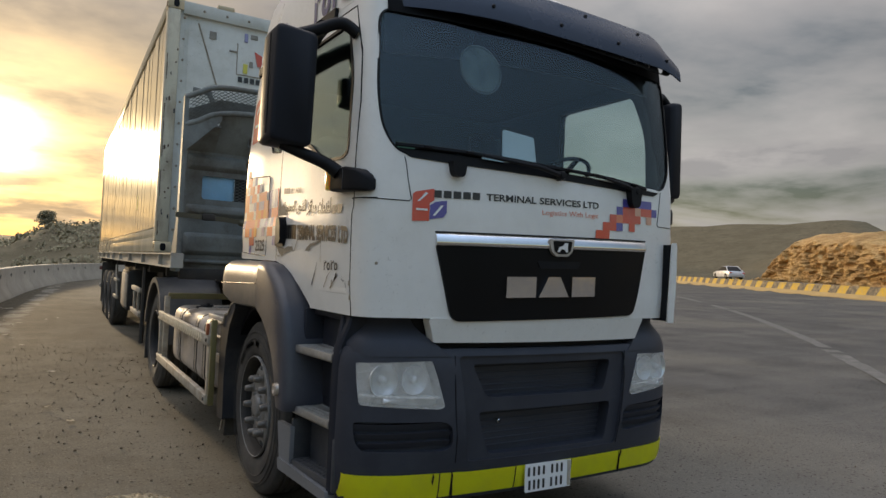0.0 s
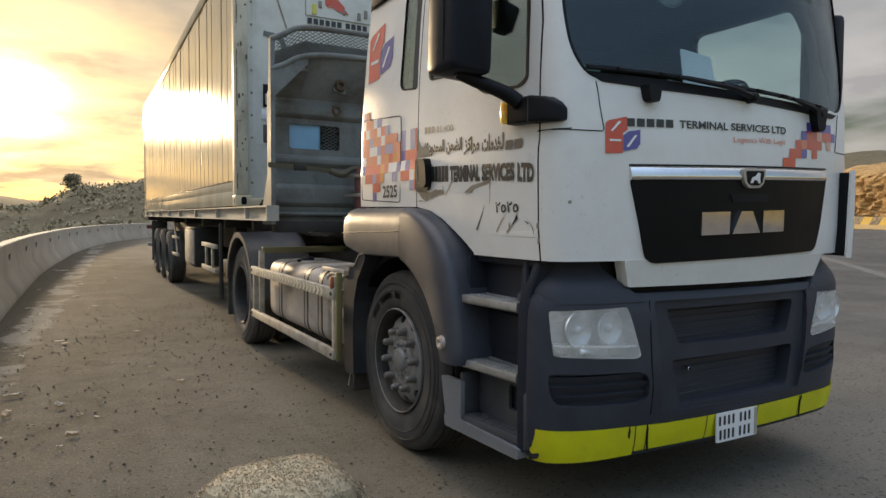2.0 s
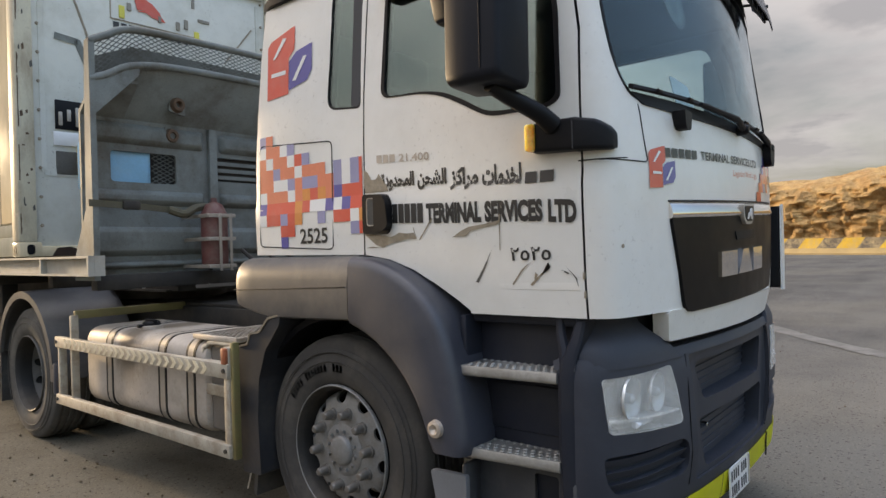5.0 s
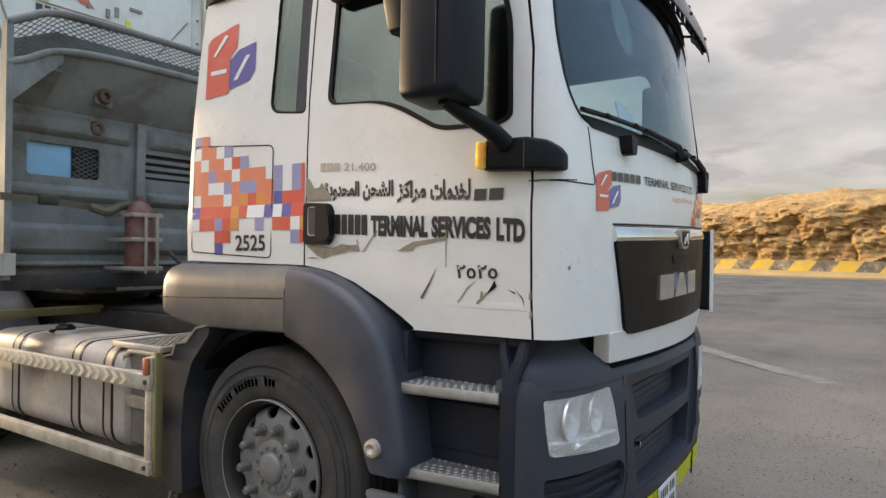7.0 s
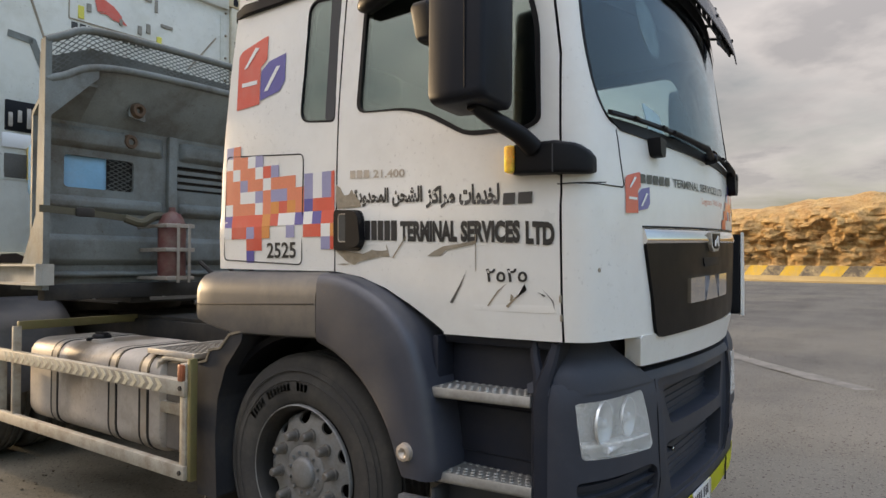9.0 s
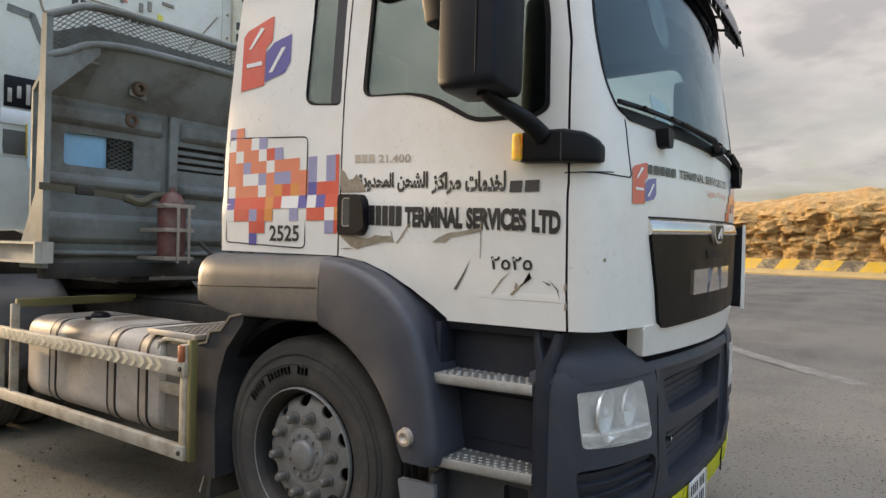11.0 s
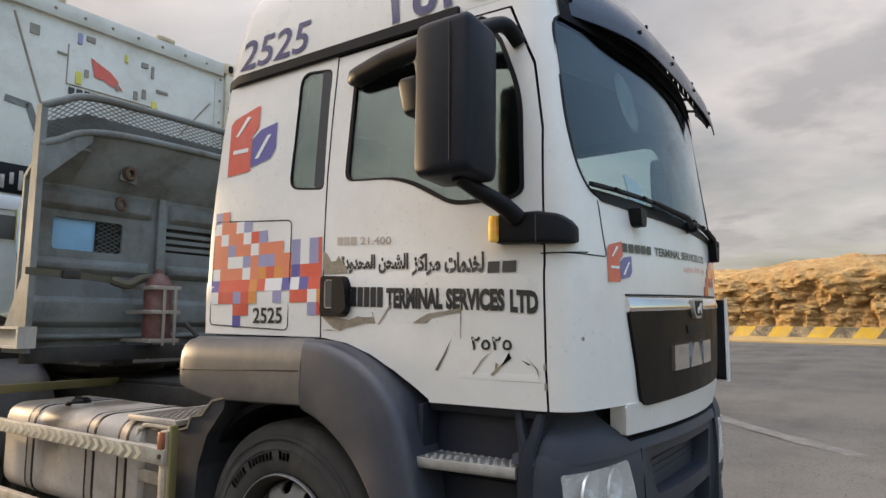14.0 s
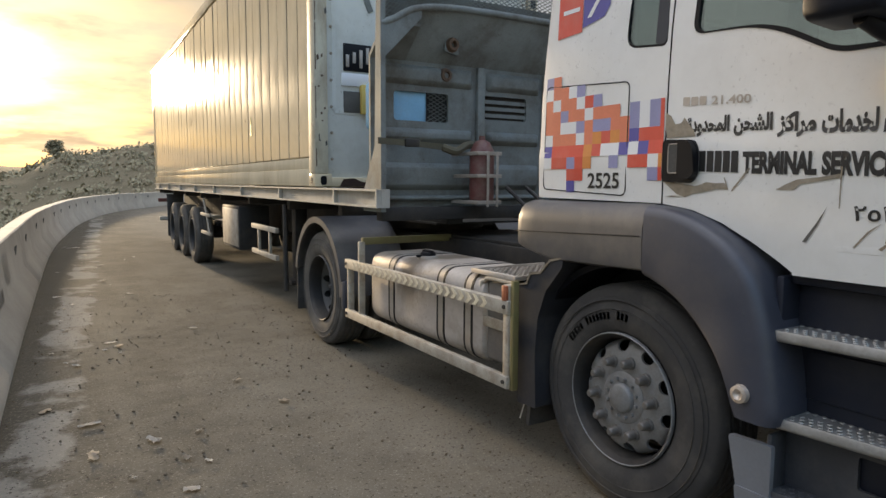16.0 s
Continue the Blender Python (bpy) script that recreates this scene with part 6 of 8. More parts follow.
# ---- mirrors ----
def mirror(sx):
    far = sx > 0
    xo, zt = (-1.395, 2.575) if far else (-1.478, 2.465)
    bm = bmesh.new()
    rings = []
    for y, g in ((0.336, 0.016), (0.342, 0.006), (0.352, 0.0), (0.49, 0.0), (0.535, 0.003), (0.545, 0.010)):
        rings.append([(u, y, w) for u, w in rpoly([(xo + g, 1.935 + g), (-1.275 - g, 1.925 + g), (-1.265 - g, zt - 0.015 - g), (xo + 0.01 + g, zt - g)], 0.034, 4)])
    loft(bm, rings)
    bm.transform(Matrix.Diagonal((-sx, 1, 1, 1)))
    bmesh.ops.recalc_face_normals(bm, faces=bm.faces)
    m = part("mirror", bm, M_dusty, truck, "large dark plastic door mirror")
    bm = bmesh.new()
    prism(bm, rpoly([(xo + 0.02, 1.955), (-1.295, 1.945), (-1.285, zt - 0.035), (xo + 0.03, zt - 0.02)], 0.03, 3), "y", 0.544, 0.550)
    bm.transform(Matrix.Diagonal((-sx, 1, 1, 1)))
    bmesh.ops.recalc_face_normals(bm, faces=bm.faces)
    part("mirror_glass", bm, M_mirror, m)
    bm = bmesh.new()
    tube(bm, [(sx * -xo, 0.40, z) for z in np.linspace(1.97, zt - 0.04, 4)], 0.003, 6)
    part("mirror_seam", bm, M_black, m)
    bm = bmesh.new()
    tube(bm, smooth_line([(sx * 1.40, 0.42, 1.935), (sx * 1.31, 0.40, 1.905), (sx * 1.20, 0.36, 1.865), (sx * 1.14, 0.335, 1.825)]), [0.024 + 0.0006 * k for k in range(19)], 10)
    part("lower_arm", bm, M_black, m)
    bm = bmesh.new()
    tube(bm, smooth_line([(sx * 1.36, 0.44, zt - 0.015), (sx * 1.25, 0.42, zt + 0.03), (sx * 1.14, 0.38, 2.54), (sx * 1.06, 0.36, 2.50)]), 0.030, 10)
    if not far:
        tube(bm, smooth_line([(-1.22, 0.42, 2.515), (-1.17, 0.66, 2.54), (-1.135, 0.92, 2.535), (-1.10, 1.16, 2.505)]), [0.036] * 6 + [0.042] * 6 + [0.045] * 6 + [0.02], 10)
    part("upper_arm", bm, M_black, m)
    # arm base on the door hinge line, with amber repeater
    bm = bmesh.new()
    rings = []
    for y, h, zc, d in ((0.154, 0.028, 1.765, 0.012), (0.167, 0.040, 1.773, 0.030), (0.195, 0.050, 1.783, 0.046), (0.258, 0.055, 1.790, 0.058), (0.266, 0.055, 1.790, 0.058), (0.39, 0.053, 1.793, 0.060), (0.420, 0.050, 1.792, 0.045)):
        x = side_x(y, 1.75)
        pts = rpoly([(x + 0.03, zc - h), (x - d, zc - h), (x - d, zc + h), (x + 0.03, zc + h)], 0.014, 3)
        rings.append([(u, y, w) for u, w in pts])
    loft(bm, rings)
    bm.transform(Matrix.Diagonal((-sx, 1, 1, 1)))
    bmesh.ops.recalc_face_normals(bm, faces=bm.faces)
    b = part("arm_base", bm, M_black, m)
    bm = bmesh.new()
    box(bm, (-1.162, 0.404, 1.745), (-1.10, 0.442, 1.842), 0.012, 2)
    bm.transform(Matrix.Diagonal((-sx, 1, 1, 1)))
    bmesh.ops.recalc_face_normals(bm, faces=bm.faces)
    part("repeater_lens", bm, M_amber, b, "amber side repeater")
    bm = bmesh.new()
    xs_ = side_x(0.262, 1.75) - 0.0585
    tube(bm, [(xs_ + 0.055, 0.262, 1.836), (xs_, 0.262, 1.830), (xs_, 0.262, 1.740), (xs_ + 0.055, 0.262, 1.733)], 0.0025, 5)
    bm.transform(Matrix.Diagonal((-sx, 1, 1, 1)))
    bmesh.ops.recalc_face_normals(bm, faces=bm.faces)
    part("base_joint", bm, M_lining, b)
    if far:
        return
    # small kerb mirror
    bm = bmesh.new()
    rings = [[(u, y, w) for u, w in rpoly([(-1.285 + g, 2.375 - g * 0.5), (-1.245 + g, 2.24 + g), (-1.165 - g, 2.245 + g), (-1.15 - g, 2.395 - g)], 0.02, 3)] for y, g in ((0.67, 0.02), (0.69, 0.0), (0.75, 0.0), (0.765, 0.01))]
    loft(bm, rings)
    tube(bm, [(-1.20, 0.71, 2.38), (-1.22, 0.71, 2.45), (-1.18, 0.71, 2.53)], 0.016, 8)
    bm.transform(Matrix.Diagonal((-sx, 1, 1, 1)))
    bmesh.ops.recalc_face_normals(bm, faces=bm.faces)
    part("kerb_mirror", bm, M_dusty, m)


mirror(-1)
mirror(1)

# door handle with scraped paint round it
bm = bmesh.new()
hx = side_x(1.2, 1.58)
prism(bm, rpoly([(1.296, 1.49), (1.296, 1.662), (1.15, 1.655), (1.128, 1.62), (1.128, 1.52), (1.15, 1.485)], 0.02, 3), "x", hx - 0.012, hx + 0.01)
handle = part("door_handle", bm, M_black, door, "black recessed door handle")
bm = bmesh.new()
prism(bm, rpoly([(1.200, 1.505), (1.200, 1.655), (1.150, 1.650), (1.132, 1.622), (1.120, 1.520), (1.145, 1.500)], 0.014, 3), "x", hx - 0.042, hx - 0.008)
part("handle_grip", bm, M_black, handle)
bm = bmesh.new()
box(bm, (hx - 0.0145, 1.212, 1.525), (hx - 0.0105, 1.262, 1.640), 0.0)
part("handle_recess", bm, M_slot, handle)
bm = bmesh.new()
rim_ = rpoly([(1.264, 1.524), (1.264, 1.642), (1.204, 1.640), (1.204, 1.526)], 0.014, 3)
tube(bm, [(hx - 0.0150, y, z) for y, z in rim_ + rim_[:2]], 0.0028, 6)
part("handle_rim", bm, M_strap, handle, "worn pale rim of the handle recess")

# fuel tank, its side guard and catwalk
tank = thing("fuel_tank", "dusty silver aluminium fuel tank strapped to the frame", "fuel tank")
tprof = rpoly([(-1.20, 0.44), (-0.62, 0.44), (-0.62, 0.955), (-1.20, 0.955)], 0.11, 6)
bm = bmesh.new()
loft(bm, [[(x * (1 - g) + -0.91 * g, y, z * (1 - g) + 0.70 * g) for x, z in tprof] for y, g in ((2.46, 0.12), (2.475, 0.03), (2.50, 0.0), (3.92, 0.0), (3.96, 0.03), (3.985, 0.12))])
part("tank_body", bm, M_tank, tank, "dusty aluminium tank with a diesel stain below the filler")
def tank_hoop(name, y, w, grow, mat, parent):
    bm = bmesh.new()
    p2 = [((x + 0.91) * grow - 0.91, (z - 0.70) * grow + 0.70) for x, z in tprof]
    loft(bm, [[(x, yy, z) for x, z in p2] for yy in (y - w, y + w)])
    return part(name, bm, mat, parent)


for y in (2.605, 2.920, 3.605):
    strap_ = tank_hoop("tank_strap", y, 0.030, 1.012, M_strap, tank)
    for e in (-0.038, 0.038):
        tank_hoop("strap_edge", y + e, 0.0095, 1.013, M_black, strap_)
# filler neck and hinged cap
bm = bmesh.new()
lathe(bm, [(0.945, 0.075), (0.972, 0.070), (0.976, 0.055)], 20, "z", (-1.04, 3.36, 0))
neck = part("filler_neck", bm, M_strap, tank)
bm = bmesh.new()
lathe(bm, [(0.974, 0.056), (0.992, 0.054), (1.000, 0.046), (1.002, 0.0)], 20, "z", (-1.04, 3.36, 0))
box(bm, (-1.055, 3.30, 0.998), (-1.025, 3.42, 1.012), 0.005)
box(bm, (-1.13, 3.345, 0.965), (-1.08, 3.375, 0.985), 0.005)
part("filler_cap", bm, M_black, neck)
# battery box: a grimy recessed panel with pale frame bars
bm = bmesh.new()
prism(bm, rpoly([(-1.165, 0.47), (-0.7, 0.47), (-0.7, 0.93), (-1.165, 0.93)], 0.02, 3), "y", 2.18, 2.455)
battery = part("battery_box", bm, M_box, truck, "grimy battery box with a pale steel frame")
for pts, r in (([(-1.185, 2.505, 0.50), (-1.185, 2.500, 0.88), (-1.180, 2.470, 0.925), (-1.180, 2.42, 0.945), (-1.180, 2.19, 0.945)], 0.013), ([(-1.183, 2.49, 0.845), (-1.183, 2.20, 0.845)], 0.011)):
    bm = bmesh.new()
    tube(bm, smooth_line(pts, 4) if len(pts) > 2 else pts, r, 8)
    part("frame_bar", bm, M_guard, battery)
bm = bmesh.new()
box(bm, (-1.190, 2.19, 0.665), (-1.168, 2.50, 0.722), 0.004)
part("frame_bar", bm, M_guard, battery)
# walkway grid over the box: a rim, bars and studs
bm = bmesh.new()
box(bm, (-1.19, 2.18, 0.958), (-0.62, 2.20, 0.985), 0.003)
box(bm, (-1.19, 2.20, 0.958), (-1.165, 2.60, 0.985), 0.003)
box(bm, (-1.165, 2.585, 0.958), (-0.62, 2.60, 0.985), 0.003)
walkway = part("catwalk", bm, M_alu, truck, "perforated dusty catwalk")
bm = bmesh.new()
box(bm, (-1.165, 2.20, 0.958), (-0.62, 2.585, 0.966))
part("catwalk_pan", bm, M_box, walkway)
bm = bmesh.new()
for i in range(13):
    for j in range(9):
        x_, y_ = -1.145 + 0.041 * i, 2.225 + 0.042 * j
        box(bm, (x_ - 0.013, y_ - 0.010, 0.966), (x_ + 0.013, y_ + 0.010, 0.976))
tagged(part("catwalk_studs", bm, M_strap, walkway), kind="stuff")
guard = thing("side_guard", "pale grey steel side guard with chevron tape along the tank", "side guard")
bm = bmesh.new()
box(bm, (-1.295, 2.10, 0.405), (-1.255, 4.25, 0.472), 0.006)
part("lower_rail", bm, M_guard, guard)
bm = bmesh.new()
box(bm, (-1.295, 2.10, 0.80), (-1.255, 4.25, 0.875), 0.006)
urail = part("upper_rail", bm, M_guard, guard)
for y0, y1, z1, mt in ((2.105, 2.155, 0.955, M_guard), (4.195, 4.235, 0.80, M_guard), (3.985, 4.02, 1.03, M_guard)):
    bm = bmesh.new()
    box(bm, (-1.282, y0, 0.42), (-1.235, y1, z1), 0.005)
    part("post", bm, mt, guard)
bm = bmesh.new()
box(bm, (-1.275, 2.075, 0.40), (-1.238, 2.103, 0.98), 0.004)
part("end_plate", bm, M_olive, guard, "yellowed end plate")
bm = bmesh.new()
box(bm, (-1.25, 3.99, 1.005), (-0.45, 4.03, 1.06), 0.006)
part("cross_bar", bm, M_olive, guard)
chev_m = pmat("pale_chevron", (0.60, 0.54, 0.40), 0.6, var=0.25, scale=12, bump=0, dirt=(0.34, 0.28, 0.19), dirt_amt=0.8, dirt_scale=14)
for k in range(24):
    y = 2.28 + 0.076 * k
    bm = bmesh.new()
    prism(bm, [(y + 0.034, 0.8675), (y + 0.068, 0.8675), (y + 0.034, 0.8375), (y + 0.068, 0.8075), (y + 0.034, 0.8075), (y, 0.8375)], "x", -1.2975, -1.294)
    part("chevron", bm, chev_m, urail)
bm = bmesh.new()
box(bm, (-1.300, 2.110, 0.872), (-1.28, 2.150, 0.952), 0.006)
part("tail_reflector", bm, M_oldred, guard, "dull faded red-orange reflector")
for y, z in ((2.13, 0.44), (2.13, 0.84), (4.22, 0.44), (4.22, 0.84)):
    bm = bmesh.new()
    lathe(bm, [(-1.303, 0), (-1.303, 0.011), (-1.294, 0.012)], 8, "x", (0, y, z))
    part("bolt", bm, M_steel, guard)

# frame, axle, fifth wheel and rear wheel arches
for sx in (-1, 1):
    bm = bmesh.new()
    box(bm, (min(sx * 0.38, sx * 0.45), 0.5, 0.78), (max(sx * 0.38, sx * 0.45), 6.15, 1.03), 0.01)
    part("frame_rail", bm, M_steel, truck)
    bm = bmesh.new()
    hubc = Vector((5.075, 0.515))
    rings = []
    for a in range(168, -2, -8):
        c, s = math.cos(radians(a)), math.sin(radians(a))
        ca = -c
        rings.append([(sx * 1.235, hubc.x + 0.60 * ca, hubc.y + 0.655 * s), (sx * 0.60, hubc.x + 0.60 * ca, hubc.y + 0.675 * s), (sx * 0.60, hubc.x + 0.575 * ca, hubc.y + 0.645 * s), (sx * 1.205, hubc.x + 0.575 * ca, hubc.y + 0.635 * s), (sx * 1.205, hubc.x + 0.545 * ca, hubc.y + 0.60 * s), (sx * 1.235, hubc.x + 0.545 * ca, hubc.y + 0.60 * s)])
    loft(bm, rings)
    part("rear_fender", bm, M_fbox, truck, "dusty grey plastic rear mudguard")
    bm = bmesh.new()
    box(bm, (min(sx * 0.62, sx * 1.21), 5.665, 0.22), (max(sx * 0.62, sx * 1.21), 5.685, 0.75), 0.004)
    part("mud_flap", bm, M_rubber, truck)
    bm = bmesh.new()
    box(bm, (min(sx * 1.18, sx * 1.235), 4.43, 0.42), (max(sx * 1.18, sx * 1.235), 4.50, 0.66), 0.02)
    part("fender_foot", bm, M_fender, truck)
for y in (0.8, 2.3, 3.1, 4.2, 5.9):
    bm = bmesh.new()
    box(bm, (-0.38, y, 0.80), (0.38, y + 0.08, 1.0), 0.006)
    part("cross_member", bm, M_steel, truck)
bm = bmesh.new()
lathe(bm, [(-0.9, 0.0), (-0.9, 0.09), (-0.2, 0.10), (-0.15, 0.22), (0.15, 0.22), (0.2, 0.10), (0.9, 0.09), (0.9, 0.0)], 16, "x", (0, 5.075, 0.515))
part("drive_axle", bm, M_steel, truck)
bm = bmesh.new()
lathe(bm, [(-0.9, 0.0), (-0.9, 0.07), (0.9, 0.07), (0.9, 0.0)], 12, "x", (0, 1.475, 0.50))
part("front_axle", bm, M_steel, truck)
bm = bmesh.new()
box(bm, (-0.36, 0.45, 0.62), (0.36, 2.3, 1.2), 0.05)
part("engine", bm, M_steel, truck)
bm = bmesh.new()
lathe(bm, [(1.06, 0.0), (1.06, 0.48), (1.13, 0.50), (1.14, 0.0)], 28, "z", (0, 4.95, 0))
part("fifth_wheel", bm, M_steel, truck)
bm = bmesh.new()
box(bm, (-0.42, 2.35, 1.03), (0.42, 4.3, 1.055), 0.004)
part("deck_plate", bm, M_steel, truck)
for k, (x, y) in enumerate(((-0.20, 2.6), (0.0, 2.62), (0.18, 2.6))):
    bm = bmesh.new()
    tube(bm, smooth_line([(x, 2.2, 1.75), (x + 0.05, y, 1.35), (x, 3.0, 1.18), (x - 0.03, 3.5, 1.45)]), 0.016, 7)
    part("air_hose", bm, (M_steel, M_steel, M_black)[k], truck)


# ---- lettering and marks on the cab ----
def side_mark(name, bm, y0, z0, w, h, mat, parent, label="", tilt=0.0, out=0.003):
    return part(name, wrap_side(bm, y0, z0, w, h, out, tilt=tilt), mat, parent, label)


def front_mark(name, bm, x0, z0, w, h, mat, parent, label="", tilt=0.0, out=0.003):
    return part(name, wrap_front(bm, x0, z0, w, h, out, tilt), mat, parent, label)


def logo(put, sizes):
    """Plain red and blue blocks with white bars."""
    red = flat_bm([[(0.0, 0.0), (0.49, 0.03), (0.49, 0.56), (0.62, 0.66), (0.62, 1.0), (0.56, 1.0), (0.08, 0.88), (0.0, 0.80)]])
    put("logo_block", red, M_vred, 0.003)
    blue = flat_bm([[(0.50, 0.08), (0.90, 0.16), (1.0, 0.30), (1.0, 0.68), (0.66, 0.62), (0.50, 0.50)]])
    put("logo_block", blue, M_vblue, 0.003)
    for bar in ([(0.13, 0.60), (0.19, 0.60), (0.44, 0.86), (0.36, 0.88)], rect(0.10, 0.33, 0.43, 0.39), [(0.58, 0.20), (0.66, 0.20), (0.90, 0.52), (0.82, 0.52)]):
        put("logo_bar", flat_bm([bar]), M_vwhite, 0.005)


logo(lambda n, bm, m, o: side_mark(n, bm, 1.985, 2.185, 0.345, 0.335, m, cab, out=o), None)
logo(lambda n, bm, m, o: front_mark(n, bm, -0.845, 1.612, 0.172, 0.155, m, cab, out=o), None)

INKS = {"O": M_vora, "R": M_vred, "B": M_vblue, "L": M_vlil, "P": M_vpale, "W": M_vwhite, "Y": M_vyel}


def mosaic(rows, put, cut):
    """cut: the column at which the last squares are trimmed."""
    nc, nr = max(map(len, rows)), len(rows)
    for r, row in enumerate(rows):
        for c, ch in enumerate(row):
            if ch in INKS:
                put("mosaic_square", flat_bm([rect(c / nc, 1 - (r + 1) / nr, min(c + 1, cut) / nc, 1 - r / nr)]), INKS[ch])


SIDE_ROWS = ["LO............", "WOOWL.........", "OWOOWRL.......", "OOLOOWOOO.LWLR", "OOWWLOLLOOLWLR", "WOOOWOYRYOBRRR", "BRRRRYRWWBWBRR", "WRRLRY..L.RRWY", "...RR.......LR", "...B.........."]
mosaic(SIDE_ROWS, lambda n, bm, m: side_mark(n, bm, 2.054, 1.438, 0.784, 0.566, m, cab), 13.36)
FRONT_ROWS = ["....B.BBB.", "...BRRPRRB", "..RORRR.P.", ".RRB.R....", "RR........"]
mosaic(FRONT_ROWS, lambda n, bm, m: front_mark(n, bm, 0.265, 1.598, 0.575, 0.225, m, cab, tilt=0.020), 10)


def seam_loop(pts, r=0.003):
    bm = bmesh.new()
    P = rpoly(pts, 0.03, 4)
    P = P + [P[0], P[1]]
    tube(bm, [(side_x(y, z) - 0.0008, y, z) for y, z in P], r, 5)
    return bm


part("locker_seam", seam_loop([(2.052, 1.962), (1.502, 1.925), (1.505, 1.428), (2.062, 1.452)]), M_black, cab)
side_mark("number_text", text_bm("2525", 0.02), 1.738, 1.458, 0.198, 0.073, M_ink, cab, "black fleet number")

# company line: the first word is a name, so it stands as plain bars
for word, y0, w, zb in (("TERMINAL", 0.938, 0.270, 1.521), ("SERVICES", 0.652, 0.246, 1.512), ("LTD", 0.385, 0.108, 1.501)):
    side_mark("sign_text", text_bm(word, 0.055), y0, zb, w, 0.080, M_ink, door, "black company lettering", tilt=-0.008)
for k in range(5):
    side_mark("sign_bar", flat_bm([rect(k / 5, 0, k / 5 + 0.17, 1)]), 1.125, 1.530, 0.175, 0.080, M_ink, door, tilt=-0.006)
# Arabic company line in joined letter forms, set from left to right; the name at its end is a plain bar
ARABIC = ("\uFE93\uFEA9\uFEED\uFEAA\uFEA4\uFEE4\uFEDF\uFE8D", "\uFEE6\uFEA4\uFEB8\uFEDF\uFE8D", "\uFEB0\uFEDB\uFE8D\uFEAE\uFEE3", "\uFE95\uFE8E\uFEE3\uFEAA\uFEA8\uFEDF")
for word, y0, w, zb, h in zip(ARABIC, (1.193, 0.985, 0.815, 0.663), (0.190, 0.152, 0.134, 0.172), (1.668, 1.660, 1.645, 1.650), (0.078, 0.082, 0.088, 0.078)):
    side_mark("sign_text", text_bm(word, 0.048), y0, zb, w, h, M_ink, door, "black Arabic company lettering", tilt=-0.006)
side_mark("sign_bar", flat_bm([rect(0, 0, 0.42, 0.55), rect(0.52, 0, 1, 0.55)]), 0.475, 1.642, 0.114, 0.075, M_ink, door)
side_mark("model_text", text_bm("21.400", 0.02), 1.085, 1.785, 0.165, 0.033, M_alu, door, "silver model figures", tilt=-0.010)
for k in range(3):
    side_mark("model_bar", flat_bm([rect(k / 3, 0, k / 3 + 0.27, 1)]), 1.215, 1.792, 0.115, 0.033, M_alu, door, tilt=-0.006)


def arabic_figures(put, bold=0.02):
    """The same number in Arabic-Indic figures."""
    put("number_text", text_bm("\u0662\u0665\u0662\u0665", bold))


arabic_figures(lambda n, bm: side_mark(n, bm, 0.545, 1.366, 0.164, 0.048, M_ink, door, tilt=0.002))


def roof_mark(bm, y0, z0, w, h, mat, name, tilt=0.0):
    for v in bm.verts:
        y, z = y0 - v.co.x * w, z0 + v.co.y * h + v.co.x * tilt
        W = float(np.interp(z, [2.692, 2.80, 2.90, 3.02], [1.062, 1.061, 1.056, 1.044]))
        v.co = (-W - 0.004, y, z)
    return part(name, bm, mat, roof)


roof_mark(text_bm("2525", 0.012, 0.18), 1.955, 2.735, 0.50, 0.155, M_inkblue, "number_text", 0.0)
arabic_figures(lambda n, bm: roof_mark(bm, 0.985, 2.724, 0.52, 0.185, M_inkblue, n), 0.035)

for word, x0, w in (("TERMINAL", -0.462, 0.300), ("SERVICES", -0.142, 0.288), ("LTD", 0.166, 0.120)):
    front_mark("sign_text", text_bm(word, 0.022), x0, 1.748 + 0.027 * x0, w, 0.034, M_ink, cab, "black company lettering", tilt=0.027 * w)
for k in range(5):
    front_mark("sign_bar", flat_bm([rect(k / 5, 0, k / 5 + 0.16, 1)]), -0.742, 1.728, 0.255, 0.034, M_ink, cab, tilt=0.007)
front_mark("slogan_text", text_bm("Logistics With Logic"), -0.122, 1.684, 0.405, 0.034, M_vora, cab, "orange slogan lettering", tilt=0.014)

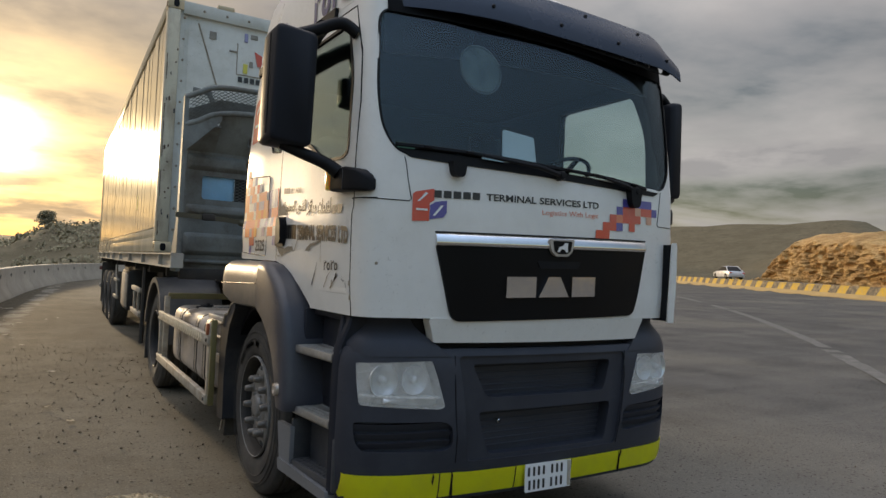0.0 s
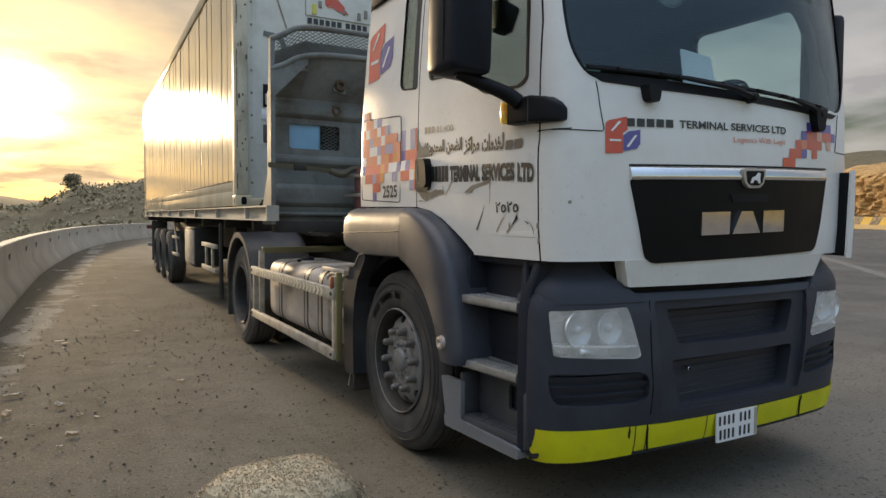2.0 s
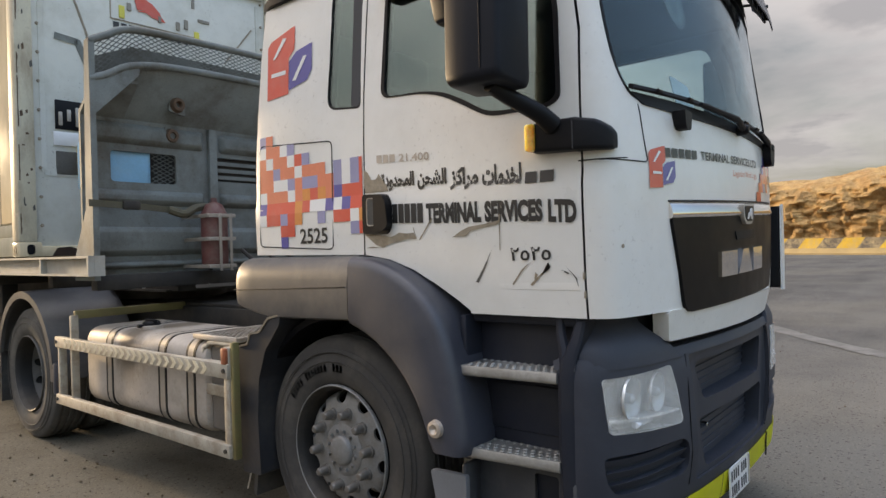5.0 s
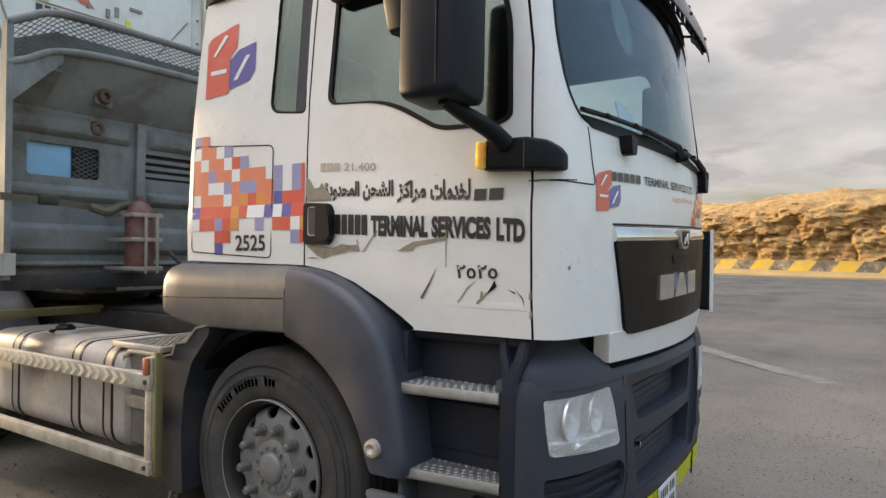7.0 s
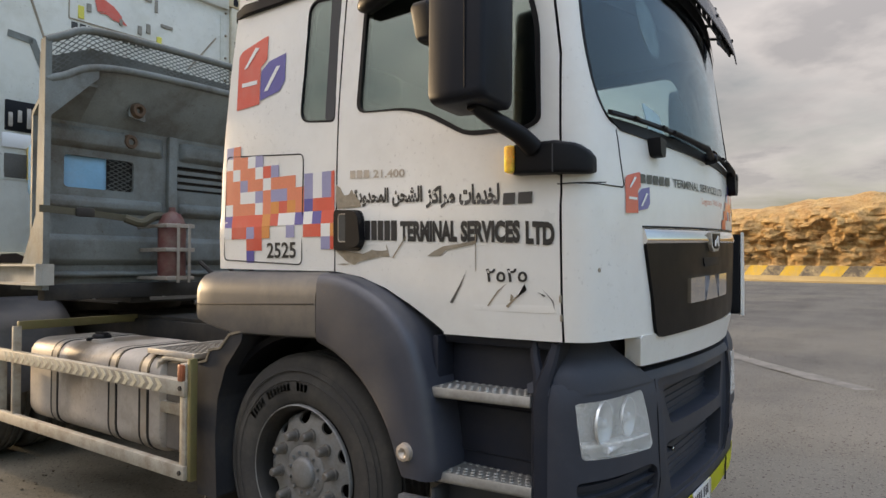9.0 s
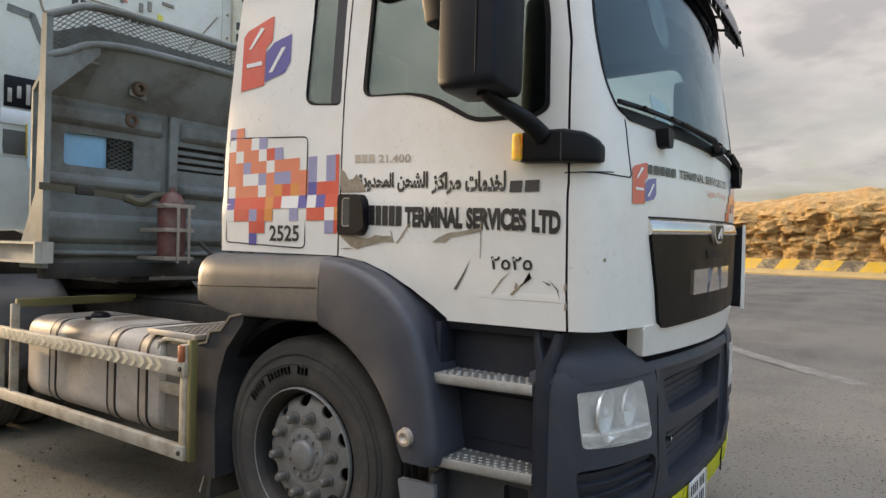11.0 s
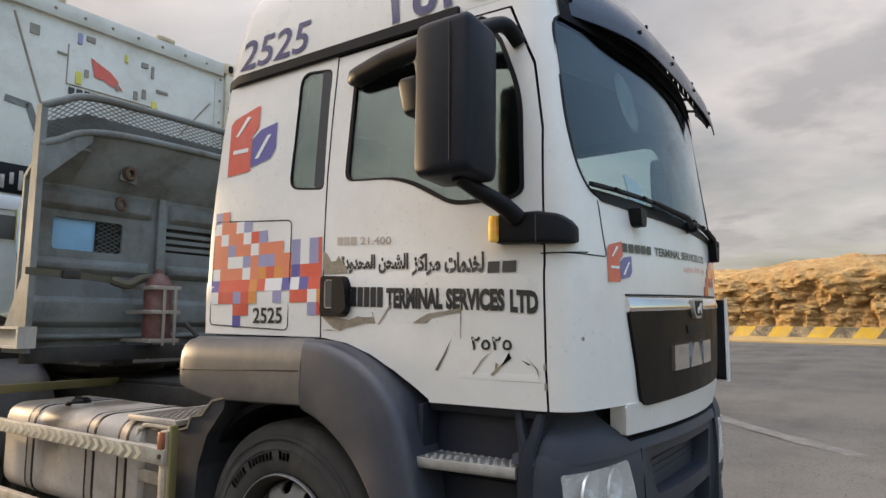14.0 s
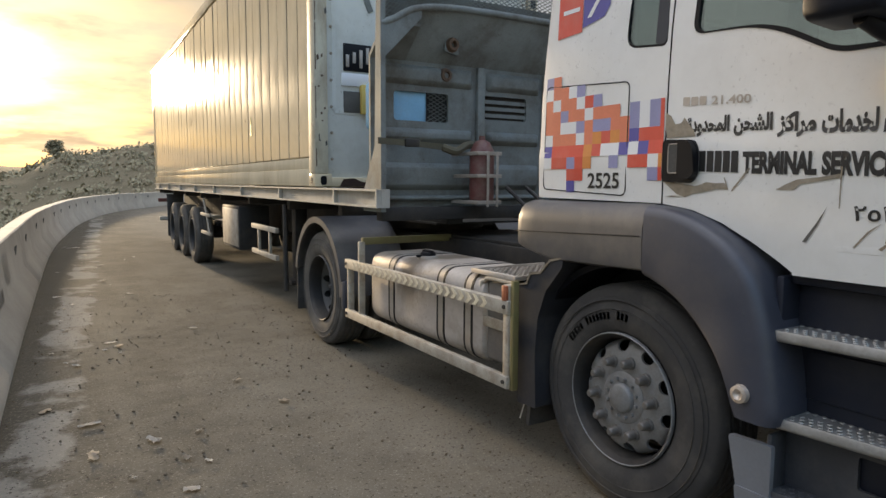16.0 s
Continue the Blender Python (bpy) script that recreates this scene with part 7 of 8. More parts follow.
# scraped paint and scratches
for pts, m in (([(1.298, 1.494), (1.213, 1.484), (1.137, 1.473), (1.112, 1.480), (1.088, 1.489), (1.048, 1.484), (1.009, 1.486), (0.992, 1.460), (1.04, 1.462), (1.103, 1.450), (1.150, 1.442), (1.186, 1.428), (1.225, 1.440), (1.262, 1.466)], M_scrape),
               ([(1.296, 1.772), (1.272, 1.757), (1.248, 1.722), (1.222, 1.724), (1.205, 1.745), (1.192, 1.728), (1.160, 1.694), (1.150, 1.668), (1.288, 1.668), (1.298, 1.713)], M_scrape),
               ([(0.806, 1.462), (0.770, 1.482), (0.731, 1.498), (0.655, 1.506), (0.589, 1.517), (0.592, 1.503), (0.660, 1.492), (0.721, 1.482), (0.741, 1.463)], M_scrape),
               ([(1.290, 1.430), (1.250, 1.434), (1.205, 1.430), (1.25, 1.428)], M_scrape),
               ([(1.012, 1.505), (0.998, 1.463), (0.993, 1.462), (1.008, 1.507)], M_scrape),
               ([(0.628, 1.407), (0.662, 1.350), (0.705, 1.287), (0.692, 1.285), (0.655, 1.347)], M_slot),
               ([(0.458, 1.365), (0.500, 1.335), (0.543, 1.281), (0.537, 1.279), (0.495, 1.332)], M_scrape),
               ([(0.392, 1.362), (0.384, 1.340), (0.420, 1.322), (0.468, 1.281), (0.458, 1.276), (0.425, 1.310), (0.402, 1.345)], M_scrape),
               ([(0.905, 1.538), (0.975, 1.455), (0.981, 1.457), (0.912, 1.541)], M_scrape),
               ([(0.585, 1.540), (0.588, 1.405), (0.591, 1.405), (0.590, 1.540)], M_scrape),
               ([(0.325, 1.345), (0.285, 1.305), (0.280, 1.27), (0.29, 1.305)], M_ink),
               ([(0.345, 1.335), (0.318, 1.318), (0.312, 1.322)], M_ink),
               ([(0.435, 1.318), (0.44, 1.30), (0.450, 1.30), (0.445, 1.325)], M_scrape)):
    bm = bmesh.new()
    bm.faces.new([bm.verts.new((side_x(y, z) - 0.0034, y, z)) for y, z in pts])
    bmesh.ops.recalc_face_normals(bm, faces=bm.faces)
    part("scratch", bm, m, door)
for z in (1.235, 1.30):
    bm = bmesh.new()
    box(bm, (side_x(0.262, z) - 0.0015, 0.258, z), (side_x(0.262, z) + 0.01, 0.266, z + 0.025), 0.002, 1)
    part("rust_chip", bm, M_scrape, door)

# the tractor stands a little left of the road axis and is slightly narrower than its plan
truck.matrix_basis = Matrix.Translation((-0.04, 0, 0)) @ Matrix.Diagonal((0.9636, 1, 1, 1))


# ---- the container ----
REAR = pose(-0.045, 4.945, 0, 0, 0, -1.45)
Z0, Z1, LEN, HW = 1.44, 4.20, 12.19, 1.219
box_thing = thing("container", "cream refrigerated shipping container, long, sun-faded with rust marks", "container", at=REAR)
bm = bmesh.new()
box(bm, (-HW + 0.05, 0.10, Z0 + 0.06), (HW - 0.05, LEN - 0.05, Z1 - 0.03))
part("core", bm, pmat("shadowed_seam", (0.055, 0.042, 0.028), 0.9, var=0.2), box_thing)
pb = bmesh.new()
PW = 0.3295
prism(pb, [(-PW / 2 + 0.008, 0.0), (PW / 2 - 0.008, 0.0), (PW / 2 - 0.008, 2.32), (-PW / 2 + 0.008, 2.32)], "x", -0.015, 0.03)
bmesh.ops.bevel(pb, geom=[e for e in pb.edges if all(v.co.x < 0 for v in e.verts)], offset=0.012, segments=1, affect="EDGES")
PANEL = mesh_of("side_panel", pb, M_cont, 30)
sb = bmesh.new()
box(sb, (-0.0155, -0.004, 0.0), (0.0, 0.004, 2.32), 0.0005, 1)
SEAM = mesh_of("seam_strip", sb, pmat("weathered_seam", (0.26, 0.21, 0.14), 0.7, var=0.3, scale=6), 30)
for k in range(36):
    for sx in (-1, 1):
        p = part("side_panel", PANEL, None, box_thing)
        p.matrix_basis = pose(sx * (HW - 0.030), 0.165 + PW * (k + 0.5), Z0 + 0.265, 0, 0.12 * math.sin(k * 2.3), (0 if sx < 0 else 180) + 0.22 * math.sin(k * 7.1))
        if k:
            o = part("seam_strip", SEAM, None, box_thing)
            o.matrix_basis = pose(sx * (HW - 0.030), 0.165 + PW * k, Z0 + 0.265, 0, 0, 0 if sx < 0 else 180)
for sx in (-1, 1):
    x0, x1 = sorted((sx * HW, sx * (HW - 0.07)))
    for nm, z0, z1, d in (("bottom_rail", Z0 + 0.005, Z0 + 0.16, 0.0), ("bottom_ledge", Z0 + 0.16, Z0 + 0.262, 0.012), ("top_rail", Z1 - 0.165, Z1 - 0.02, 0.0)):
        bm = bmesh.new()
        box(bm, (x0 + (d if sx < 0 else 0), 0.15, z0), (x1 - (d if sx > 0 else 0), LEN - 0.15, z1), 0.008, 2)
        part(nm, bm, M_cont, box_thing)
    for y0, y1 in ((0.0, 0.165), (LEN - 0.165, LEN)):
        bm = bmesh.new()
        xa, xb = sorted((sx * HW, sx * (HW - 0.13)))
        box(bm, (xa, y0, Z0 + 0.118), (xb, y1, Z1 - 0.118), 0.012, 2)
        part("corner_post", bm, M_post if y0 == 0.0 else M_cont, box_thing)
        for za in (Z0, Z1 - 0.118):
            bm = bmesh.new()
            xa2, xb2 = sorted((sx * (HW + 0.003), sx * (HW - 0.162)))
            box(bm, (xa2, y0 - 0.003, za), (xb2, y1 + 0.003, za + 0.118), 0.014, 2)
            cast = part("corner_casting", bm, M_cont, box_thing)
            bm = bmesh.new()
            lathe(bm, [(0, 0.0), (0, 0.030), (0.004, 0.030)], 12, "x")
            bm.transform(pose(sx * (HW + 0.006), (y0 + y1) / 2, za + 0.058, 0, 0, 0 if sx < 0 else 180))
            part("casting_hole", bm, M_black, cast)
            if y0 == 0.0:
                bm = bmesh.new()
                prism(bm, rpoly([(-0.028, -0.04), (0.028, -0.04), (0.028, 0.04), (-0.028, 0.04)], 0.025, 3), "y", -0.006, 0.0)
                bm.transform(Matrix.Translation((sx * (HW - 0.08), y0 - 0.001, za + 0.058)))
                part("casting_hole", bm, M_black, cast)
# scuffs on the side
for y, z, h in ((3.05, 2.92, 0.06), (4.2, 3.0, 0.08), (5.2, 2.6, 0.05), (1.95, 2.65, 0.03), (6.6, 2.45, 0.12), (2.6, 2.2, 0.04)):
    bm = bmesh.new()
    prism(bm, [(y - 0.012, z), (y + 0.004, z + 0.01), (y + 0.016, z + h), (y + 0.004, z + h * 0.9)], "x", -HW + 0.0120, -HW + 0.03)
    part("scuff", bm, M_rust, box_thing)
# roof and rear doors
bm = bmesh.new()
box(bm, (-HW + 0.06, 0.14, Z1 - 0.03), (HW - 0.06, LEN - 0.14, Z1 - 0.008), 0.004)
part("container_roof", bm, M_cont, box_thing)

# refrigeration end
bm = bmesh.new()
box(bm, (-HW + 0.125, 0.035, Z0 + 0.02), (HW - 0.125, 0.10, Z1 - 0.10), 0.004)
part("front_panel", bm, M_contw, box_thing, "white refrigeration unit panel, stained")
bm = bmesh.new()
box(bm, (-HW + 0.155, 0.0, Z1 - 0.155), (HW - 0.155, 0.10, Z1 - 0.012), 0.008)
part("top_header", bm, M_contw, box_thing)
bm = bmesh.new()
box(bm, (-HW + 0.155, 0.0, Z0), (HW - 0.155, 0.10, Z0 + 0.085), 0.008)
part("bottom_sill", bm, M_cont, box_thing)
bolt = bmesh.new()
lathe(bolt, [(-0.016, 0.0), (-0.016, 0.009), (-0.005, 0.012), (0.0, 0.015)], 8, "y")
BOLT = mesh_of("bolt", bolt, M_scrape, 40)
for sx in (-1, 1):
    for k in range(11):
        o = part("bolt", BOLT, None, box_thing)
        o.location = (sx * 1.045, 0.035, Z0 + 0.25 + 0.232 * k)
for k in range(8):
    o = part("bolt", BOLT, None, box_thing)
    o.location = (-0.85 + 0.243 * k, 0.0, Z1 - 0.085)
for x in (-0.62, 0.40):
    bm = bmesh.new()
    box(bm, (x - 0.09, -0.005, Z1 - 0.02), (x + 0.09, 0.12, Z1 + 0.028), 0.01)
    part("lifting_lug", bm, M_cont, box_thing)
bm = bmesh.new()
prism(bm, [(-0.99, Z0 + 0.004), (-0.72, Z0 + 0.004), (-0.735, Z0 + 0.040), (-0.79, Z0 + 0.052), (-0.85, Z0 + 0.078), (-0.95, Z0 + 0.070)], "y", -0.006, 0.004)
part("torn_gap", bm, pmat("rusty_hollow", (0.045, 0.026, 0.016), 0.95, var=0.4, scale=20), box_thing)
rs_ = random.Random(4)
for k in range(16):
    x, z = rs_.uniform(-HW + 0.025, -HW + 0.115), Z0 + rs_.uniform(0.16, 2.5)
    w, h = rs_.uniform(0.006, 0.022), rs_.uniform(0.01, 0.07)
    bm = bmesh.new()
    prism(bm, [(x, z), (x + w, z + h * 0.2), (x + w * 0.7, z + h), (x - w * 0.2, z + h * 0.7)], "y", -0.0025, 0.003)
    part("scuff", bm, M_rust if k % 3 else M_slot, box_thing)
# flat frames, seams and openings on the unit
def strip(name, a, b, w, mat, y=0.028, d=0.008):
    a, b = Vector(a), Vector(b)
    n = (b - a).orthogonal().normalized() * w / 2
    bm = bmesh.new()
    prism(bm, [tuple(q) for q in (a + n, b + n, b - n, a - n)], "y", y, y + d)
    return part(name, bm, mat, box_thing)


for a, b, w, m in (((-1.02, 2.12), (1.0, 2.12), 0.05, M_contw), ((-1.02, 2.12), (-1.02, 3.98), 0.04, M_contw), ((1.0, 2.12), (1.0, 3.98), 0.04, M_contw),
                   ((-0.47, 3.50), (0.36, 3.50), 0.010, M_scrape), ((-0.47, 3.50), (-0.47, 3.85), 0.008, M_scrape), ((-0.90, 3.98), (-0.66, 3.28), 0.016, M_scrape),
                   ((0.62, 3.32), (0.93, 3.72), 0.014, M_scrape), ((-0.62, 2.10), (-0.62, 1.55), 0.010, M_scrape), ((-0.92, 3.245), (-0.74, 3.225), 0.055, M_head), ((-0.75, 3.24), (-0.66, 3.02), 0.055, M_head)):
    strip("panel_rib", a, b, w, m)
for x0, x1, z0, z1, m, nm in ((-0.93, -0.66, 2.48, 2.72, M_black, "grille_opening"), (-0.93, -0.76, 2.11, 2.30, M_slot, "access_opening"), (-0.95, -0.64, 2.345, 2.46, M_vwhite, "notice_plate"),
                             (-0.775, -0.655, 2.10, 2.36, pmat("yellow_box", (0.62, 0.46, 0.12), 0.6), "yellow_box"), (-0.25, 0.62, 1.62, 2.02, M_head, "lower_cover"), (-0.2, 0.7, 2.3, 3.1, M_head, "coil_cover")):
    bm = bmesh.new()
    box(bm, (x0, 0.02 if nm != "yellow_box" else -0.02, z0), (x1, 0.045, z1), 0.006)
    part(nm, bm, m, box_thing)
bm = bmesh.new()
for k in range(4):
    box(bm, (-0.91 + 0.065 * k, 0.012, 2.51 + 0.04 * (k % 2)), (-0.88 + 0.065 * k, 0.024, 2.62 + 0.025 * k), 0.004)
part("fan_parts", bm, M_alu, box_thing)
# plain red shape and bars where the maker's mark stands, small notices
bm = bmesh.new()
prism(bm, [(-0.28, 3.79), (-0.10, 3.71), (-0.03, 3.645), (-0.02, 3.60), (-0.14, 3.645), (-0.24, 3.625)], "y", 0.026, 0.030)
part("red_mark", bm, M_vred, box_thing)
bm = bmesh.new()
prism(bm, [(-0.23, 3.615), (-0.14, 3.650), (-0.02, 3.615), (0.02, 3.570), (-0.10, 3.590), (-0.16, 3.62)], "y", 0.0265, 0.0305)
part("white_mark", bm, M_vred, box_thing)
for k in range(10):
    bm = bmesh.new()
    x = -0.45 + 0.067 * k + (0.03 if k > 5 else 0)
    box(bm, (x, 0.026, 3.415), (x + 0.048, 0.032, 3.475))
    part("mark_bar", bm, M_ink, box_thing)
yel = pmat("yellow_label", (0.66, 0.60, 0.10), 0.5, bump=0)
for x, z, w, h, m in ((-0.40, 3.52, 0.05, 0.11, yel), (0.30, 3.46, 0.05, 0.10, yel), (0.02, 3.85, 0.03, 0.08, yel), (-0.33, 3.60, 0.04, 0.07, M_slot), (-0.40, 3.88, 0.04, 0.10, M_vlil), (-0.33, 3.93, 0.08, 0.05, M_slot),
                      (0.18, 3.86, 0.07, 0.05, M_slot), (0.28, 3.78, 0.03, 0.12, M_slot), (0.12, 3.53, 0.04, 0.08, M_slot), (0.20, 3.56, 0.04, 0.09, M_slot), (0.34, 3.66, 0.12, 0.03, M_slot), (-0.05, 3.56, 0.03, 0.06, M_slot), (-0.56, 3.74, 0.09, 0.02, M_slot), (-0.78, 3.84, 0.075, 0.085, M_slot)):
    bm = bmesh.new()
    box(bm, (x, 0.024, z), (x + w, 0.034, z + h), 0.003, 1)
    part("notice_label", bm, M_mark if m is M_slot else m, box_thing)
for k in range(6):
    bm = bmesh.new()
    box(bm, (HW - 0.09, -0.003, 3.05 + 0.12 * k), (HW - 0.03, 0.002, 3.13 + 0.12 * k))
    part("code_bar", bm, M_ink, box_thing)
for k in range(5):
    bm = bmesh.new()
    z = 1.62 + 0.42 * k
    ln = 0.16 + 0.12 * (k % 3)
    xe = -HW + 0.013
    prism(bm, [(xe, z)] + [(xe + 0.006 + 0.010 * abs(noise.noise((j * 0.7, k * 3.1, 0))), z + ln * j / 7) for j in range(8)] + [(xe, z + ln)], "y", -0.0025, 0.002)
    part("rust_patch", bm, M_rust, box_thing)
bm = bmesh.new()
prism(bm, [(2.30, 2.02), (2.38, 2.02), (2.34, 2.24)], "x", -HW + 0.0115, -HW + 0.02)
part("warning_mark", bm, yel, box_thing)

# ---- the trailer ----
trailer = thing("trailer", "grey skeletal container trailer with headboard and three axles", "trailer", at=REAR)
for sx in (-1, 1):
    x0, x1 = sorted((sx * 1.235, sx * 1.13))
    bm = bmesh.new()
    prism(bm, [(sx * 1.235, 1.30), (sx * 1.235, 1.315), (sx * 1.195, 1.315), (sx * 1.195, 1.418), (sx * 1.235, 1.418), (sx * 1.235, 1.433), (sx * 1.13, 1.433), (sx * 1.13, 1.30)], "y", -1.36, 12.32)
    part("side_rail", bm, M_trail, trailer)
    for y in (-1.345, -0.49, 1.11, 2.85, 4.64, 6.34, 8.05, 9.75, 11.4):
        bm = bmesh.new()
        prism(bm, [(sx * 1.234, 1.302), (sx * 1.234, 1.431), (sx * 1.14, 1.431), (sx * 1.14, 1.302)], "y", y - 0.012, y + 0.012)
        part("outrigger", bm, M_trail, trailer)
    bm = bmesh.new()
    xa, xb = sorted((sx * 0.42, sx * 0.56))
    prism(bm, [(-1.2, 1.16), (1.1, 1.16), (1.7, 0.82), (12.2, 0.82), (12.2, 1.30), (-1.2, 1.30)], "x", xa, xb)
    part("main_beam", bm, M_steel, trailer)
for y in (-1.2, -0.4, 1.1, 2.8, 4.6, 6.3, 8.0, 9.7, 11.4, 12.15):
    bm = bmesh.new()
    box(bm, (-1.14, y - 0.05, 1.20), (1.14, y + 0.05, 1.30), 0.005)
    part("cross_member", bm, M_steel, trailer)
bm = bmesh.new()
box(bm, (-0.6, -1.1, 1.15), (0.6, 1.2, 1.165))
part("kingpin_plate", bm, M_steel, trailer)
for x in (-0.75, -0.25):
    bm = bmesh.new()
    prism(bm, [(x - 0.07, 1.195), (x + 0.10, 1.21), (x + 0.14, 1.24), (x - 0.03, 1.235)], "y", -1.20, -1.19)
    part("pale_clip", bm, M_vwhite, trailer)
# headboard
Y = -1.325
bm = bmesh.new()
box(bm, (-1.20, Y + 0.26, 1.28), (1.20, Y + 0.285, 2.42), 0.0)
me = bpy.data.meshes.new("solid")
bm.to_mesh(me)
bm.free()
me.materials.append(M_head)
W1 = rpoly([(-1.0, 1.955), (-0.50, 1.955), (-0.50, 2.175), (-1.0, 2.175)], 0.03, 3)
W2 = rpoly([(-0.155, 2.0), (0.30, 2.0), (0.30, 2.19), (-0.155, 2.19)], 0.03, 3)
for w in (W1, W2):
    me = boolean(me, quick(prism, w, "y", Y + 0.1, Y + 0.4, mats=[M_head]))
hb = part("headboard", finish(me, 30), None, trailer, "grey steel headboard, dented and rusty")
for z, hh in ((1.36, 0.025), (1.53, 0.105), (1.845, 0.055), (2.30, 0.075)):
    for xa, xb in ((-1.15, -0.27), (-0.13, 0.44), (0.58, 1.16)):
        bm = bmesh.new()
        gg = min(0.035, hh * 0.6)
        loft(bm, [[(u, y, w) for u, w in rpoly([(xa + g, z - hh + g), (xb - g, z - hh + g), (xb - g, z + hh - g), (xa + g, z + hh - g)], 0.03, 4)] for y, g in ((Y + 0.262, 0.0), (Y + 0.254, 0.003), (Y + 0.228, gg - 0.004), (Y + 0.222, gg + 0.004), (Y + 0.221, gg + 0.008))])
        part("pressed_rib", bm, M_head, hb)
for x in (-0.20, 0.51):
    bm = bmesh.new()
    box(bm, (x - 0.035, Y + 0.22, 1.28), (x + 0.035, Y + 0.262, 2.40), 0.006)
    part("stiffener", bm, M_head, hb)
for sx in (-1, 1):
    bm = bmesh.new()
    xa, xb = sorted((sx * 1.245, sx * 1.205))
    prism(bm, [(Y - 0.02, 1.27), (Y + 0.30, 1.27), (Y + 0.28, 1.44), (Y + 0.09, 1.74), (Y + 0.07, 2.40), (Y + 0.05, 2.84), (Y - 0.02, 2.84)], "x", xa, xb)
    part("side_flange", bm, M_head, hb)
    bm = bmesh.new()
    prism(bm, [(sx * 1.205, 2.36), (sx * 0.90, 2.66), (sx * 0.90, 2.72), (sx * 1.205, 2.60)], "y", Y - 0.012, Y + 0.006)
    part("gusset", bm, M_head, hb)
bm = bmesh.new()
tube(bm, smooth_line([(-1.235, Y, 2.83), (-1.12, Y, 2.89), (-0.95, Y, 2.965), (-0.5, Y, 2.985), (0.5, Y, 2.985), (0.95, Y, 2.965), (1.12, Y, 2.89), (1.235, Y, 2.83)], 5), 0.026, 10)
part("top_tube", bm, M_head, hb)
bm = bmesh.new()
tube(bm, smooth_line([(-1.235, Y, 2.585), (-1.12, Y, 2.63), (-0.92, Y, 2.725), (-0.5, Y, 2.765), (0.5, Y, 2.765), (0.92, Y, 2.725), (1.12, Y, 2.63), (1.235, Y, 2.585)], 5), 0.026, 10)
part("lower_tube", bm, M_head, hb)
bm = bmesh.new()
prism(bm, [(-1.2, 2.58), (-0.9, 2.72), (-0.5, 2.765), (0.5, 2.765), (0.9, 2.72), (1.2, 2.58), (1.2, 2.74), (0.9, 2.87), (-0.9, 2.88), (-1.2, 2.75)], "y", Y + 0.10, Y + 0.115)
part("top_plate", bm, M_head, hb)
bm = bmesh.new()
prism(bm, [(Y + 0.262, 2.40), (Y + 0.01, 2.60), (Y + 0.01, 2.62), (Y + 0.29, 2.42)], "x", -1.20, -0.90)
prism(bm, [(Y + 0.262, 2.40), (Y + 0.01, 2.735), (Y + 0.01, 2.755), (Y + 0.29, 2.42)], "x", -0.90, 0.90)
prism(bm, [(Y + 0.262, 2.40), (Y + 0.01, 2.60), (Y + 0.01, 2.62), (Y + 0.29, 2.42)], "x", 0.90, 1.20)
part("hood_plate", bm, M_head, hb)


def tube_z(x, lo):
    xs = [-1.235, -1.12, -0.94, -0.5, 0.5, 0.94, 1.12, 1.235]
    zs = [2.585, 2.63, 2.725, 2.765, 2.765, 2.725, 2.63, 2.585] if lo else [2.83, 2.89, 2.965, 2.985, 2.985, 2.965, 2.89, 2.83]
    return float(np.interp(x, xs, zs))


def expanded_mesh(name, x0, x1, zlo, zhi, y, cell, mat, parent, r=0.0035):
    """Diamond mesh: crossing flat strands between two edges."""
    bm = bmesh.new()
    for s in (-1, 1):
        x = x0 - 0.5
        while x < x1 + 0.5:
            pts = []
            for k in range(13):
                t = k / 12
                px = x + s * (t - 0.5) * 0.44
                lo, hi = zlo(px), zhi(px)
                if x0 <= px <= x1:
                    pts.append((px, y + 0.002 * s, lo + (hi - lo) * t))
            if len(pts) > 1:
                for a, b in zip(pts, pts[1:]):
                    n = Vector((b[0] - a[0], 0, b[2] - a[2])).normalized()
                    o = Vector((n.z, 0, -n.x)) * r
                    a_, b_ = Vector(a), Vector(b)
                    bm.faces.new([bm.verts.new(q) for q in (a_ + o, b_ + o, b_ - o, a_ - o)])
            x += cell
    bmesh.ops.solidify(bm, geom=bm.faces[:], thickness=0.003)
    return part(name, bm, mat, parent)


expanded_mesh("mesh_guard", -1.21, 1.21, lambda x: tube_z(x, True), lambda x: tube_z(x, False), Y, 0.055, M_head, hb)
expanded_mesh("window_mesh", -0.70, -0.50, lambda x: 1.955, lambda x: 2.175, Y + 0.272, 0.06, M_head, hb)
bm = bmesh.new()
for k in range(3):
    box(bm, (-0.155, Y + 0.268, 2.02 + 0.055 * k), (0.30, Y + 0.278, 2.05 + 0.055 * k))
part("window_slats", bm, M_head, hb)
# dark sheets added behind both openings so that they look dark inside
bm = bmesh.new()
box(bm, (-0.25, Y + 0.30, 1.92), (0.40, Y + 0.32, 2.27))
part("window_backing", bm, M_steel, hb)
bm = bmesh.new()
box(bm, (-0.66, Y + 0.36, 1.90), (-0.44, Y + 0.38, 2.24))
part("window_backing", bm, M_steel, hb)
